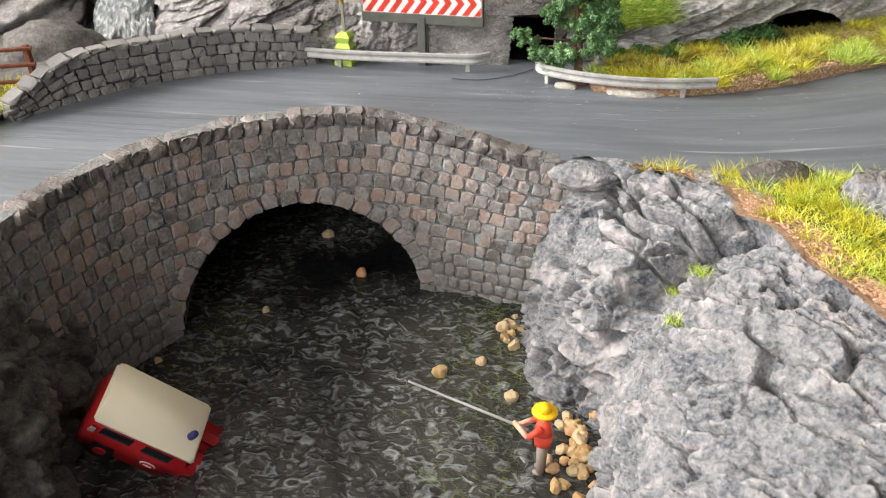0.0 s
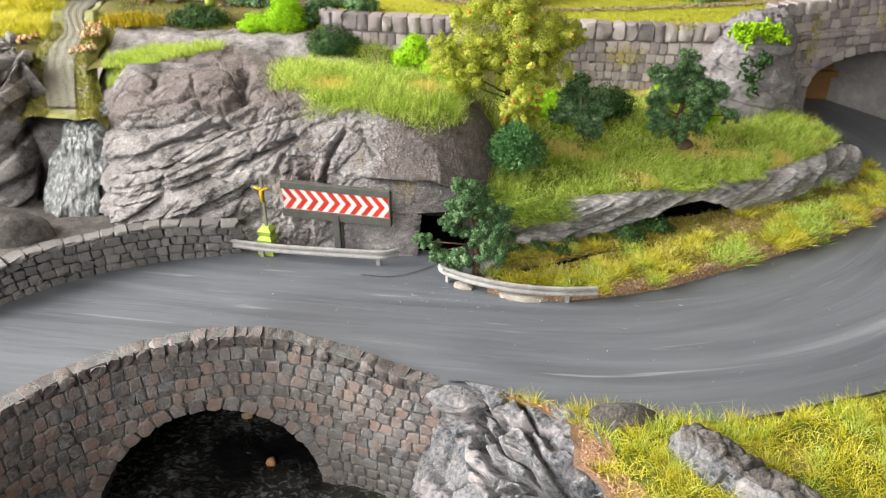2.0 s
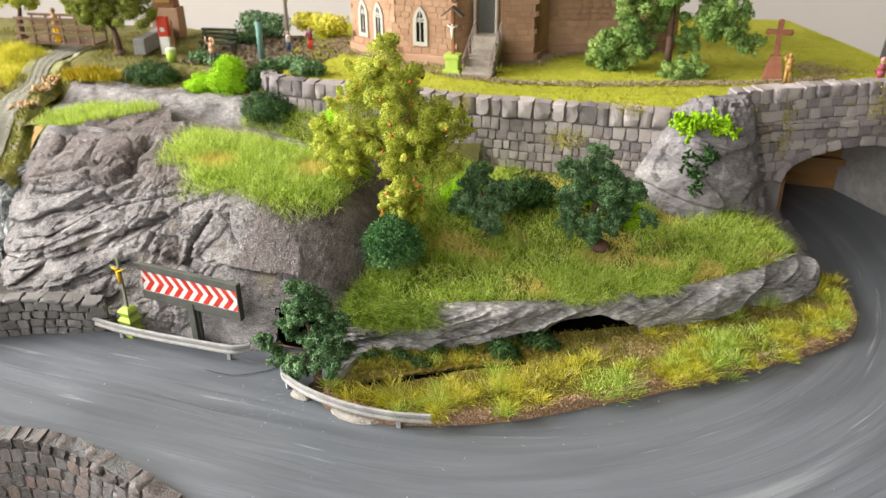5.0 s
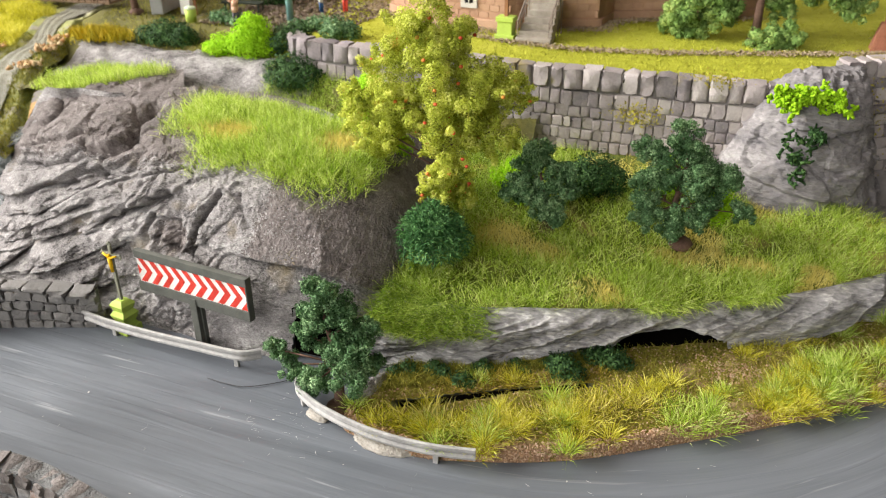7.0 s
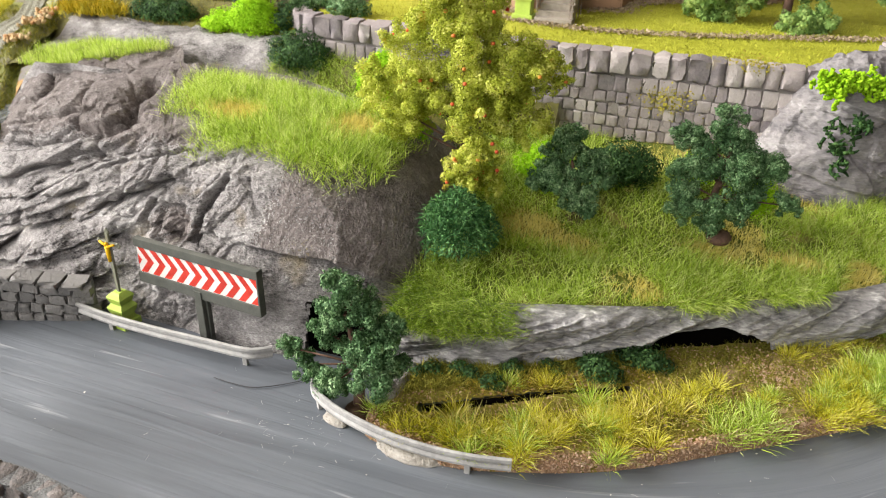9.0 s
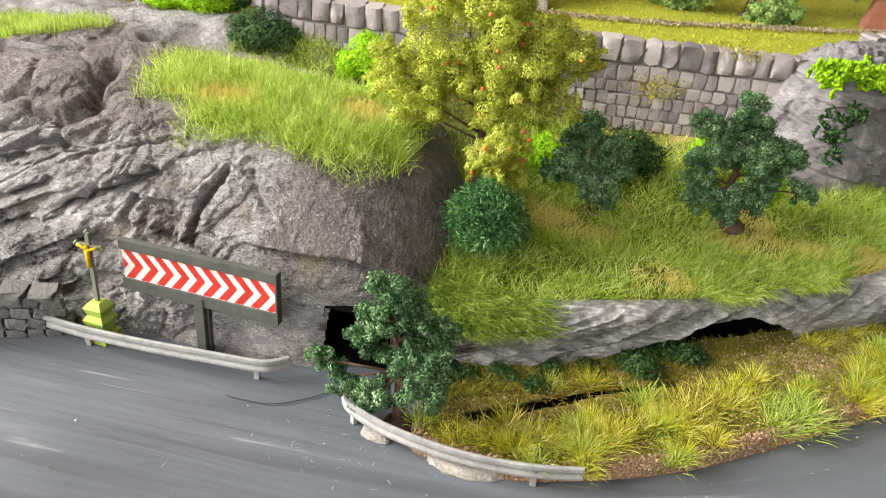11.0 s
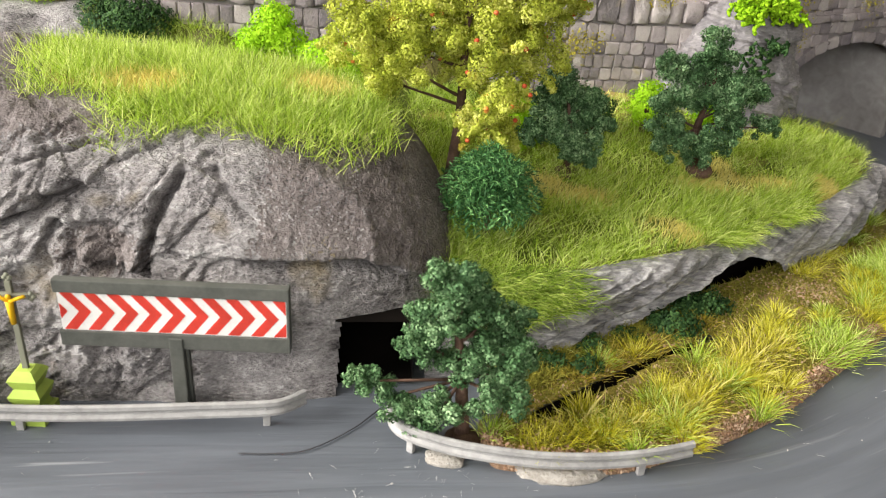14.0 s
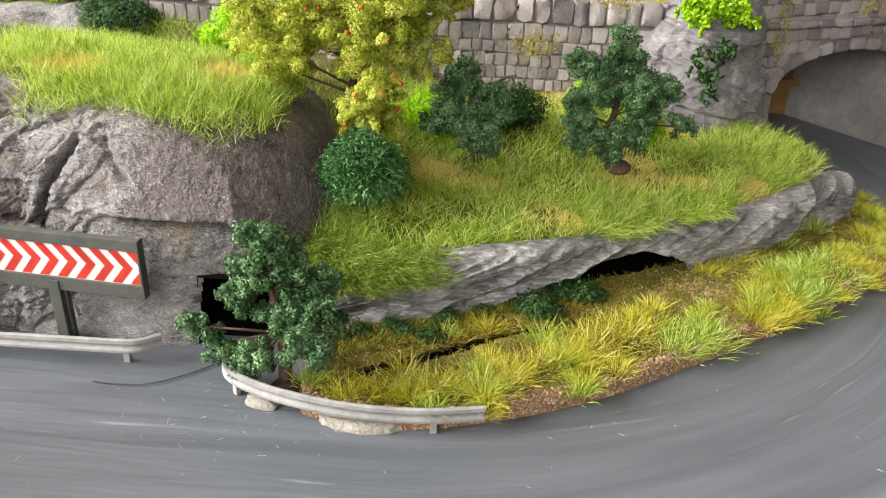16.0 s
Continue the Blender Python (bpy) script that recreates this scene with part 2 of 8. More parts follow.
    # Pale highlight painted into the colour along convex edges, like dry brushing.
    if edge_highlight:
        c3, share = edge_highlight
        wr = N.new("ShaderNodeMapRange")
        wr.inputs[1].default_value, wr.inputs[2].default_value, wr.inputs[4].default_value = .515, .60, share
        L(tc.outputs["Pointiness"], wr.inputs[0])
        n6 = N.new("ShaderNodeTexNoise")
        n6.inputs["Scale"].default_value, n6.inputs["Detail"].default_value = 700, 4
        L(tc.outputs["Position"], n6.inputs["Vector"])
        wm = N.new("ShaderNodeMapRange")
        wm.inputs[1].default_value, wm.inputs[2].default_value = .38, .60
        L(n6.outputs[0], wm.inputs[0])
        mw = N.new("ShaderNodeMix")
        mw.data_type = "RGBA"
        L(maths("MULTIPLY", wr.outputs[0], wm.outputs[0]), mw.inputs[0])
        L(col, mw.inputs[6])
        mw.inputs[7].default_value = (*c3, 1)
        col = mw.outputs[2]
    L(col, b.inputs["Base Color"])
    b.inputs["Metallic"].default_value = metal
    b.inputs["Specular IOR Level"].default_value = spec
    L(maths("MULTIPLY_ADD", n2.outputs[0], rough_var * 2, rough - rough_var), b.inputs["Roughness"])
    if bump:
        bp = N.new("ShaderNodeBump")
        bp.inputs["Strength"].default_value, bp.inputs["Distance"].default_value = 0.9, bump
        L(n4.outputs[0], bp.inputs["Height"])
        L(bp.outputs[0], b.inputs["Normal"])
    if thin:
        tr, both = N.new("ShaderNodeBsdfTranslucent"), N.new("ShaderNodeMixShader")
        L(col, tr.inputs[0])
        both.inputs[0].default_value = thin
        L(b.outputs[0], both.inputs[1])
        L(tr.outputs[0], both.inputs[2])
        L(both.outputs[0], N["Material Output"].inputs[0])
    return m


def road_material():
    """Satin grey paint, brushed along the road: straight on the left, round the bend on the right."""
    m = bpy.data.materials.new("road_paint")
    m.use_nodes = True
    nt = m.node_tree
    N, L = nt.nodes, nt.links.new
    b = N["Principled BSDF"]
    g = N.new("ShaderNodeNewGeometry")
    sep = N.new("ShaderNodeSeparateXYZ")
    L(g.outputs["Position"], sep.inputs[0])

    def maths(op, a, c=0.0, k=0.0):
        q = N.new("ShaderNodeMath")
        q.operation = op
        for s_, v_ in zip(q.inputs, (a, c, k)):
            if isinstance(v_, (int, float)):
                s_.default_value = v_
            else:
                L(v_, s_)
        return q.outputs[0]

    x, y = sep.outputs[0], sep.outputs[1]
    dx, dy = maths("MAXIMUM", maths("SUBTRACT", x, .03), 0.0), maths("SUBTRACT", .50, y)
    r = maths("SQRT", maths("ADD", maths("MULTIPLY", dx, dx), maths("MULTIPLY", dy, dy)))
    u = maths("MULTIPLY_ADD", maths("ARCTAN2", dx, dy), .18, maths("MINIMUM", x, .03))

    def brushed(su, sr, scale, detail, distort, w):
        c = N.new("ShaderNodeCombineXYZ")
        L(maths("MULTIPLY", u, su), c.inputs[0])
        L(maths("MULTIPLY", r, sr), c.inputs[1])
        c.inputs[2].default_value = w
        n = N.new("ShaderNodeTexNoise")
        n.inputs["Scale"].default_value, n.inputs["Detail"].default_value, n.inputs["Distortion"].default_value = scale, detail, distort
        L(c.outputs[0], n.inputs["Vector"])
        return n.outputs[0]

    long_, fine_, wide_ = brushed(.16, 1.5, 34, 5, 1.2, 0), brushed(.10, 1.6, 170, 4, .8, .3), brushed(.6, 1, 11, 3, .5, .7)
    v = maths("ADD", maths("MULTIPLY", long_, .50), maths("ADD", maths("MULTIPLY", fine_, .18), maths("MULTIPLY", wide_, .40)))
    ramp = N.new("ShaderNodeValToRGB")
    e = ramp.color_ramp.elements
    e.new(.5)
    e.new(.66)
    for k, (p_, c_) in enumerate(((.34, (.085, .093, .107)), (.49, (.122, .134, .153)), (.60, (.158, .172, .195)), (.72, (.30, .315, .335)))):
        e[k].position, e[k].color = p_, (*c_, 1)
    L(v, ramp.inputs[0])
    scratch = brushed(.13, 2.2, 130, 3, .6, 1.9)
    mr = N.new("ShaderNodeMapRange")
    mr.inputs[1].default_value, mr.inputs[2].default_value = .66, .80
    L(scratch, mr.inputs[0])
    mx = N.new("ShaderNodeMix")
    mx.data_type = "RGBA"
    L(mr.outputs[0], mx.inputs[0])
    L(ramp.outputs[0], mx.inputs[6])
    mx.inputs[7].default_value = (.34, .35, .365, 1)
    L(mx.outputs[2], b.inputs["Base Color"])
    L(maths("MULTIPLY_ADD", fine_, .35, .22), b.inputs["Roughness"])
    b.inputs["Specular IOR Level"].default_value = .4
    bp = N.new("ShaderNodeBump")
    bp.inputs["Strength"].default_value, bp.inputs["Distance"].default_value = .8, .0005
    L(maths("ADD", fine_, long_), bp.inputs["Height"])
    L(bp.outputs[0], b.inputs["Normal"])
    return m


M_ROAD = road_material()
M_ROCK = material("cliff_paint", [(.06, .055, .055), (.22, .202, .200), (.35, .324, .320), (.46, .43, .424), (.68, .655, .645)], 0.022, 0.72, 0.0030, 0.0008, stretch=(.8, 1, 1.5), turn=(0, 28, 0), fine=0.45, spots=((.32, .26, .17), 0.022, 0.36), grain=.10, contrast=2.2, dry=.62, edge_highlight=((.62, .60, .60), .85))
M_ROCKBROWN = material("brown_cliff_paint", [(.055, .046, .044), (.145, .122, .115), (.205, .175, .166), (.27, .235, .225), (.40, .36, .35)], 0.022, 0.7, 0.0026, 0.0008, fine=0.45, grain=.10, contrast=2.0, dry=.55, edge_highlight=((.46, .43, .42), .7))
M_ROCKPALE = material("pale_rock_paint", [(.045, .049, .056), (.11, .117, .13), (.19, .19, .20), (.25, .242, .246), (.37, .352, .352)], 0.011, 0.85, 0.0014, 0.0014, fine=0.5, dry=.45, spots=((.38, .35, .352), 0.012, 0.44), grain=.10, contrast=2.1, edge_highlight=((.56, .53, .53), .5))
M_ROCKDARK = material("dark_rock_paint", [(.045, .042, .040), (.115, .105, .098), (.22, .205, .195)], 0.014, 0.75, 0.0010, 0.0009, fine=0.45, grain=.12, dry=.4, edge_highlight=((.36, .34, .33), .7))
M_LEDGE = material("ledge_rock_paint", [(.06, .058, .062), (.22, .212, .216), (.37, .355, .356), (.74, .72, .71)], 0.013, 0.34, 0.0016, 0.0014, stretch=(.40, .7, 1.8), turn=(0, 20, 0), fine=0.45, grain=.10, contrast=2.1, dry=.45, edge_highlight=((.80, .78, .77), .8))
M_PILLAR = material("brushed_rock_paint", [(.10, .094, .10), (.20, .186, .192), (.27, .25, .252), (.40, .38, .38)], 0.022, 0.7, 0.0010, 0.0016, stretch=(.6, 1, 2.2), turn=(0, -24, 0), fine=0.4, grain=.10, contrast=2.2, dry=.35)
M_STONE = material("bridge_stone", [(.10, .098, .10), (.175, .152, .14), (.245, .226, .22), (.32, .232, .196), (.38, .28, .24)], 0.008, 0.88, 0.0008, 0.0011, by_object=0.62, fine=0.6, spots=((.25, .255, .26), 0.008, 0.45), grain=.25, edge_highlight=((.42, .41, .40), .6))
M_STONECAP = material("bridge_cap_stone", [(.09, .086, .086), (.16, .14, .132), (.23, .205, .195), (.34, .30, .28)], 0.007, 0.85, 0.0008, 0.0011, by_object=0.5, fine=0.6, grain=.3)
M_STONEGREY = material("grey_wall_stone", [(.13, .127, .126), (.21, .20, .193), (.30, .285, .275)], 0.010, 0.75, 0.0010, 0.0012, by_object=0.5, fine=0.5)
M_STONEUP = material("terrace_stone", [(.165, .148, .158), (.285, .247, .248), (.39, .342, .335), (.50, .45, .43)], 0.008, 0.85, 0.0005, 0.0012, by_object=0.66, fine=0.5, spots=((.33, .27, .05), 0.022, 0.35), grain=.3)
M_MORTAR = material("mortar", [(.10, .10, .102), (.185, .185, .185), (.30, .305, .305)], 0.010, 0.9, 0.0010, 0.0009, grain=.3)
M_MORTARUP = material("pale_mortar", [(.19, .17, .165), (.30, .275, .265)], 0.01, 0.9, 0.0004, 0.0012)
M_TURF = material("turf_base", [(.05, .068, .012), (.12, .15, .024), (.25, .25, .05)], 0.016, 0.95, 0.0008, 0.0014, spots=((.48, .37, .13), 0.03, 0.45))
M_LAWN = material("flocked_lawn", [(.28, .29, .02), (.40, .41, .035), (.48, .47, .07)], 0.03, 0.95, 0.0006, 0.0008, fine=0.5)
M_OLIVE = material("olive_ground", [(.06, .055, .025), (.13, .12, .035), (.20, .18, .06)], 0.025, 0.95, 0.0008, 0.0014, spots=((.24, .20, .15), 0.03, 0.40))
M_GRASS = material("green_grass_fibre", [(.035, .10, .010), (.50, .67, .065), (.97, .98, .44)], 0.009, 0.6, by_island=0.66, thin=0.3)
M_GRASSDEEP = material("deep_green_grass_fibre", [(.025, .07, .009), (.32, .47, .045), (.75, .82, .25)], 0.009, 0.6, by_island=0.66, thin=0.2)
M_WEED = material("dark_weed_fibre", [(.05, .07, .015), (.13, .17, .03), (.26, .30, .07)], 0.012, 0.5, by_island=0.6)
M_GRASSDRY = material("yellow_grass_fibre", [(.06, .08, .008), (.68, .63, .033), (.98, .94, .32)], 0.013, 0.6, by_island=0.45, contrast=2.6, thin=0.3)
M_GRASSTAN = material("straw_grass_fibre", [(.60, .51, .10), (.78, .68, .20), (.86, .79, .34)], 0.012, 0.75, by_island=0.5, thin=0.25)
M_OCHRE = material("ochre_flock", [(.09, .08, .015), (.22, .18, .03), (.38, .29, .08)], 0.007, 0.95, 0.0014, 0.0010, spots=((.40, .27, .17), 0.014, 0.44), fine=0.5, grain=.3)
M_MOSSDARK = material("dull_moss_fibre", [(.07, .08, .012), (.24, .23, .028), (.50, .44, .08)], 0.010, 0.8, by_island=0.5)
M_EARTH = material("brown_scatter", [(.16, .09, .05), (.30, .19, .12), (.42, .28, .19)], 0.004, 0.95, 0.0008, 0.0008, fine=0.6)
M_DARKGREEN = material("dark_leaf_flock", [(.012, .038, .012), (.095, .20, .075), (.44, .62, .33)], 0.009, 0.6, by_island=0.42, contrast=2.4, thin=0.12)
M_MIDGREEN = material("green_leaf_flock", [(.006, .020, .006), (.032, .082, .022), (.14, .26, .075)], 0.008, 0.7, by_island=0.5, thin=0.15)
M_PALEGREEN = material("pale_green_leaf_flock", [(.07, .14, .035), (.25, .40, .11), (.62, .72, .24)], 0.014, 0.7, by_island=0.25, contrast=2.4, thin=0.3)
M_COARSE = material("coarse_green_turf", [(.006, .026, .008), (.045, .145, .038), (.26, .50, .17)], 0.006, 0.6, by_island=0.5, contrast=2.6)
M_MOSS = material("wall_moss", [(.18, .15, .02), (.36, .31, .04), (.52, .46, .08)], 0.006, 0.9, by_island=0.5)
M_LIME = material("lime_leaf_flock", [(.22, .42, .008), (.38, .66, .015), (.56, .84, .05)], 0.01, 0.8, by_island=0.5, thin=0.3)
M_APPLELEAF = material("yellow_green_leaf_flock", [(.11, .16, .015), (.54, .59, .07), (.95, .92, .32)], 0.008, 0.7, by_island=0.30, contrast=2.4, spots=((.66, .42, .06), 0.007, 0.36), thin=0.35)
M_OLIVELEAF = material("olive_leaf_flock", [(.10, .13, .02), (.26, .30, .05), (.52, .54, .13)], 0.012, 0.7, by_island=0.3, contrast=2.4, thin=0.3)
M_APPLE = material("red_apple", [(.55, .05, .03), (.70, .14, .05), (.75, .35, .06)], 0.02, 0.5, by_object=0.8)
M_BARK = material("brown_trunk", [(.05, .03, .02), (.12, .07, .05), (.18, .11, .08)], 0.004, 0.85, 0.0003, 0.0012)
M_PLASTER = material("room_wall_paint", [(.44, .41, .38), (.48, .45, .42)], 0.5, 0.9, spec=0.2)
# Unseen side walls and ceiling, kept dark so that little light bounces back.
M_LOWBOUNCE = material("low_bounce_wall", [(.11, .108, .105), (.13, .128, .125)], 0.5, 0.9, spec=0.2)
M_CEILING = material("ceiling_paint", [(.26, .245, .225), (.31, .295, .275)], 0.5, 0.9, spec=0.2)
M_FLOOR = material("room_floor_wood", [(.12, .08, .05), (.20, .14, .09)], 0.2, 0.5, stretch=(0.15, 1, 1))
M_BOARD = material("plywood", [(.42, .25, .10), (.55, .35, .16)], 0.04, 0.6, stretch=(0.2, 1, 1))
# Darker copy of the plywood, with the underpass shade in its colour.
M_PLYSHADE = material("shaded_plywood", [(.20, .10, .035), (.30, .16, .06), (.38, .22, .09)], 0.03, 0.6, stretch=(0.2, 1, 1))
# Near-black for openings, with their shade put into the colour.
M_SHADE = material("shade_black", [(.004, .0035, .003), (.008, .006, .005)], 0.02, 0.98, spec=0.05)
M_CONCRETE = material("smooth_concrete", [(.20, .185, .18), (.31, .29, .28), (.44, .42, .41)], 0.03, 0.85, 0.0002, 0.002)
M_CONCRETEPALE = material("pale_plaster", [(.26, .23, .20), (.38, .35, .31), (.50, .47, .43)], 0.006, 0.9, 0.0010, 0.0012)
M_SANDSTONE = material("sandstone", [(.31, .18, .11), (.42, .255, .165), (.51, .335, .225)], 0.02, 0.85, 0.0003, 0.0015, by_object=0.4)
M_STEEL = material("grey_rail_plastic", [(.22, .215, .21), (.34, .33, .32), (.44, .43, .42)], 0.01, 0.5, 0.0001, 0.002)

# ---- the large structure ----
# parapet line of the stone bridge, seen from the stream
PARAPET = [(-.150, .100, .014), (-.151, .140, .014), (-.150, .164, .014), (-.147, .182, .014), (-.143, .197, .014), (-.135, .213, .014), (-.122, .229, .014), (-.109, .240, .014),
           (-.097, .247, .0135), (-.083, .252, .0135), (-.066, .255, .012), (-.049, .255, .009), (-.033, .253, .006), (-.017, .250, .003), (.004, .249, .000)]
BANK = [(.004, .249), (.020, .249), (.045, .243), (.080, .243), (.104, .247), (.135, .261), (.161, .273), (.186, .291), (.227, .319), (.30, .37), (.42, .46)]
ISLAND = [(-.0165, .331), (-.0155, .3255), (-.006, .321), (.013, .3165), (.034, .316), (.056, .3215), (.083, .333), (.112, .352), (.144, .375), (.178, .402), (.209, .430), (.220, .450), (.219, .475)]
WATER_Z = -0.062

edge = [tuple(p[:2]) for p in spline([p[:2] for p in PARAPET], 60)] + [tuple(p) for p in spline(BANK, 60)][1:]
road_outline = edge + [(.42, .80), (-.02, .80), (-.02, .40), (-.50, .40), (-.50, .10)]
bm = bmesh.new()
f = bm.faces.new([bm.verts.new((x, y, 0)) for x, y in road_outline])
r = bmesh.ops.extrude_face_region(bm, geom=[f])
for v in r["geom"]:
    if isinstance(v, bmesh.types.BMVert):
        v.co.z = -0.004
bmesh.ops.triangulate(bm, faces=bm.faces[:])
bmesh.ops.recalc_face_normals(bm, faces=bm.faces[:])
road = part("road", bm, M_ROAD, None)
tagged(road, "dark grey painted model road with brushed streaks", "road", kind="structure")


# stone pieces -------------------------------------------------------------
def stone_mesh(name, mat, rng, round_=0.11, rough_=0.045):
    """One dressed stone of unit size: the face (towards -y) is cushioned and uneven."""
    v, f = [], []
    for y, s in ((0.5, 1.0), (-0.2, 1.0), (-0.42, 1 - round_ * 0.45), (-0.5, 1 - round_ * 1.5)):
        for x, z in ((-.5, -.5), (0, -.5), (.5, -.5), (.5, 0), (.5, .5), (0, .5), (-.5, .5), (-.5, 0)):
            k = 1.0 if (x == 0 or z == 0) else 1 - round_ * 0.45
            v.append([x * s * k + rng.normal() * rough_ * 0.7, y + rng.normal() * rough_ * (y < 0), z * s * k + rng.normal() * rough_ * 0.7])
    for r_ in range(3):
        for i in range(8):
            a, b = r_ * 8 + i, r_ * 8 + (i + 1) % 8
            f.append([a, b, b + 8, a + 8])
    v.append([0, -0.53, 0])
    for i in range(8):
        f.append([24 + i, 24 + (i + 1) % 8, 32])
    me = raw_mesh(name, np.array(v), f, mat, True)
    me.set_sharp_from_angle(angle=radians(62))
    return me


def stones_along(parent, line, rows, width, depth, meshes, rng, skip=None, cap=False, limit=300, out=0.0, jitter=0.12, piece="stone"):
    """Courses of stones on the face of a wall that follows line (x, y), seen from its right-hand side.
    rows: list of (height of the course's foot at share s, its top at share s) as functions."""
    fine = spline(line, 400)
    s = np.concatenate([[0], np.cumsum(np.linalg.norm(np.diff(fine[:, :2], axis=0), axis=1))])
    total, made, rest = s[-1], 0, []
    for k, (lo, hi, wide) in enumerate(rows):
        at = -rng.random() * wide
        while at < total:
            w = wide * rng.uniform(0.78, 1.25)
            c = at + w / 2
            at += w
            if c < 0 or c > total:
                continue
            z0, z1 = lo(c / total), hi(c / total)
            if z1 - z0 < 0.0012:
                continue
            x, y = np.interp(c, s, fine[:, 0]), np.interp(c, s, fine[:, 1])
            x2, y2 = np.interp(min(c + .002, total), s, fine[:, 0]), np.interp(min(c + .002, total), s, fine[:, 1])
            x1, y1 = np.interp(max(c - .002, 0), s, fine[:, 0]), np.interp(max(c - .002, 0), s, fine[:, 1])
            if skip and skip(c, (z0 + z1) / 2):
                continue
            yaw = math.atan2(y2 - y1, x2 - x1)
            slope = (hi(min(c + .004, total) / total) - hi(max(c - .004, 0) / total)) / .008
            m = Matrix.LocRotScale((x + math.sin(yaw) * out, y - math.cos(yaw) * out, (z0 + z1) / 2 + rng.normal() * 0.0002),
                                   Euler((rng.normal() * jitter * .4, -math.atan(slope) + rng.normal() * jitter * .35, yaw + rng.normal() * jitter * .35)),
                                   (w * 0.95, depth * rng.uniform(.85, 1.2), (z1 - z0) * rng.uniform(.91, 1.0)))
            if made < limit:
                ob = new(piece, meshes[rng.integers(len(meshes))])
                ob.parent = parent
                ob.matrix_world = m
                made += 1
            else:
                rest.append((meshes[rng.integers(len(meshes))], m))
    if rest:
        vs, fs, base = [], [], 0
        for me, m in rest:
            mv = [m @ v.co for v in me.vertices]
            vs += [tuple(v) for v in mv]
            fs += [[i + base for i in p.vertices] for p in me.polygons]
            base += len(mv)
        obj(piece + "_rest", vs, fs, rest[0][0].materials[0], parent, kind="stuff")


def wall_body(name, line, z_lo, z_hi, thick, mat, parent=None, hole=None, n=160, nz=40, **tags):
    """The core of a wall behind its stones: front sheet with any opening left out, back and top. hole(s, z): open there."""
    p = spline(line, n)[:, :2]
    t = np.gradient(p, axis=0)
    t /= np.linalg.norm(t, axis=1, keepdims=True)
    nrm = np.stack([-t[:, 1], t[:, 0]], 1)
    s = np.concatenate([[0], np.cumsum(np.linalg.norm(np.diff(p, axis=0), axis=1))])
    share = s / s[-1]
    vs, fs = [], []
    lo, hi = np.array([z_lo(a) for a in share]), np.array([z_hi(a) for a in share])
    for back in (0, 1):
        q = p + nrm * thick * back
        for i in range(n):
            for j in range(nz):
                vs.append((q[i, 0], q[i, 1], lo[i] + (hi[i] - lo[i]) * j / (nz - 1)))
    N = n * nz

    def opened(i, j):
        z = lo[i] + (hi[i] - lo[i]) * (j + .5) / (nz - 1)
        return hole is not None and hole((s[i] + s[i + 1]) / 2, z)
    for i in range(n - 1):
        for j in range(nz - 1):
            a = i * nz + j
            if opened(i, j):
                for di, dj, e in ((-1, 0, (a, a + 1)), (1, 0, (a + nz, a + nz + 1)), (0, 1, (a + 1, a + nz + 1))):
                    ii, jj = i + di, j + dj
                    if 0 <= ii < n - 1 and 0 <= jj < nz - 1 and not opened(ii, jj):
                        fs.append([e[0], e[1], e[1] + N, e[0] + N])
                continue
            fs.append([a, a + nz, a + nz + 1, a + 1])
            fs.append([N + a, N + a + 1, N + a + nz + 1, N + a + nz])
        a = i * nz + nz - 1
        fs.append([a, a + nz, a + nz + N, a + N])
    for i in (0, n - 1):
        for j in range(nz - 1):
            a = i * nz + j
            fs.append([a, a + 1, a + 1 + N, a + N])
    return obj(name, vs, fs, mat, parent, smooth_shade=False, **tags), s[-1]


def course(lo, hi, k, n):
    return (lambda s: lo(s) + (hi(s) - lo(s)) * k / n), (lambda s: lo(s) + (hi(s) - lo(s)) * (k + 1) / n)


rng = np.random.default_rng(3)
# front bridge wall with its arch over the stream
pl = spline([p[:2] for p in PARAPET], 400)
ps = np.concatenate([[0], np.cumsum(np.linalg.norm(np.diff(pl, axis=0), axis=1))])
PTOP = spline(PARAPET, 400)[:, 2]
PLEN = ps[-1]


def along_of(x, y):
    return ps[np.argmin((pl[:, 0] - x) ** 2 + (pl[:, 1] - y) ** 2)]


ARCH_A, ARCH_B = along_of(-.1355, .213), along_of(-.054, .2555)
ARCH_C, ARCH_R, ARCH_H = (ARCH_A + ARCH_B) / 2, (ARCH_B - ARCH_A) / 2, 0.043


def front_hole(s, z, grow=0.0):
    return ((s - ARCH_C) / (ARCH_R + grow)) ** 2 + ((z - WATER_Z + 0.002) / (ARCH_H + grow)) ** 2 < 1


front_top = lambda a: float(np.interp(a * PLEN, ps, PTOP)) - 0.001
front_low = lambda a: -0.075
wall_front, _ = wall_body("wall_front", [p[:2] for p in PARAPET], front_low, front_top, 0.007, M_MORTAR, hole=front_hole, n=260, nz=90,
                          label="curved grey-brown stone bridge wall with an arch", category="bridge wall", kind="structure")
FRONT_STONES = [stone_mesh("stone", M_STONE, rng, .20, .085) for _ in range(14)]
# barrel of the arch
cells = []
for i in range(41):
    a = math.pi * i / 40
    s = ARCH_C - math.cos(a) * ARCH_R
    z = WATER_Z - 0.002 + math.sin(a) * ARCH_H
    x, y = np.interp(s, ps, pl[:, 0]), np.interp(s, ps, pl[:, 1])
    cells.append([(x + d * -0.30, y + d * 0.95, z) for d in (0.0065, 0.05, 0.10)])
cells = np.array(cells)
# Dark vault and black end sheet paint the shade inside the arch.
sheet("arch_vault", cells, M_ROCKDARK, label="stone vault under the road bridge, coloured dark for its shade", category="vault", kind="structure")
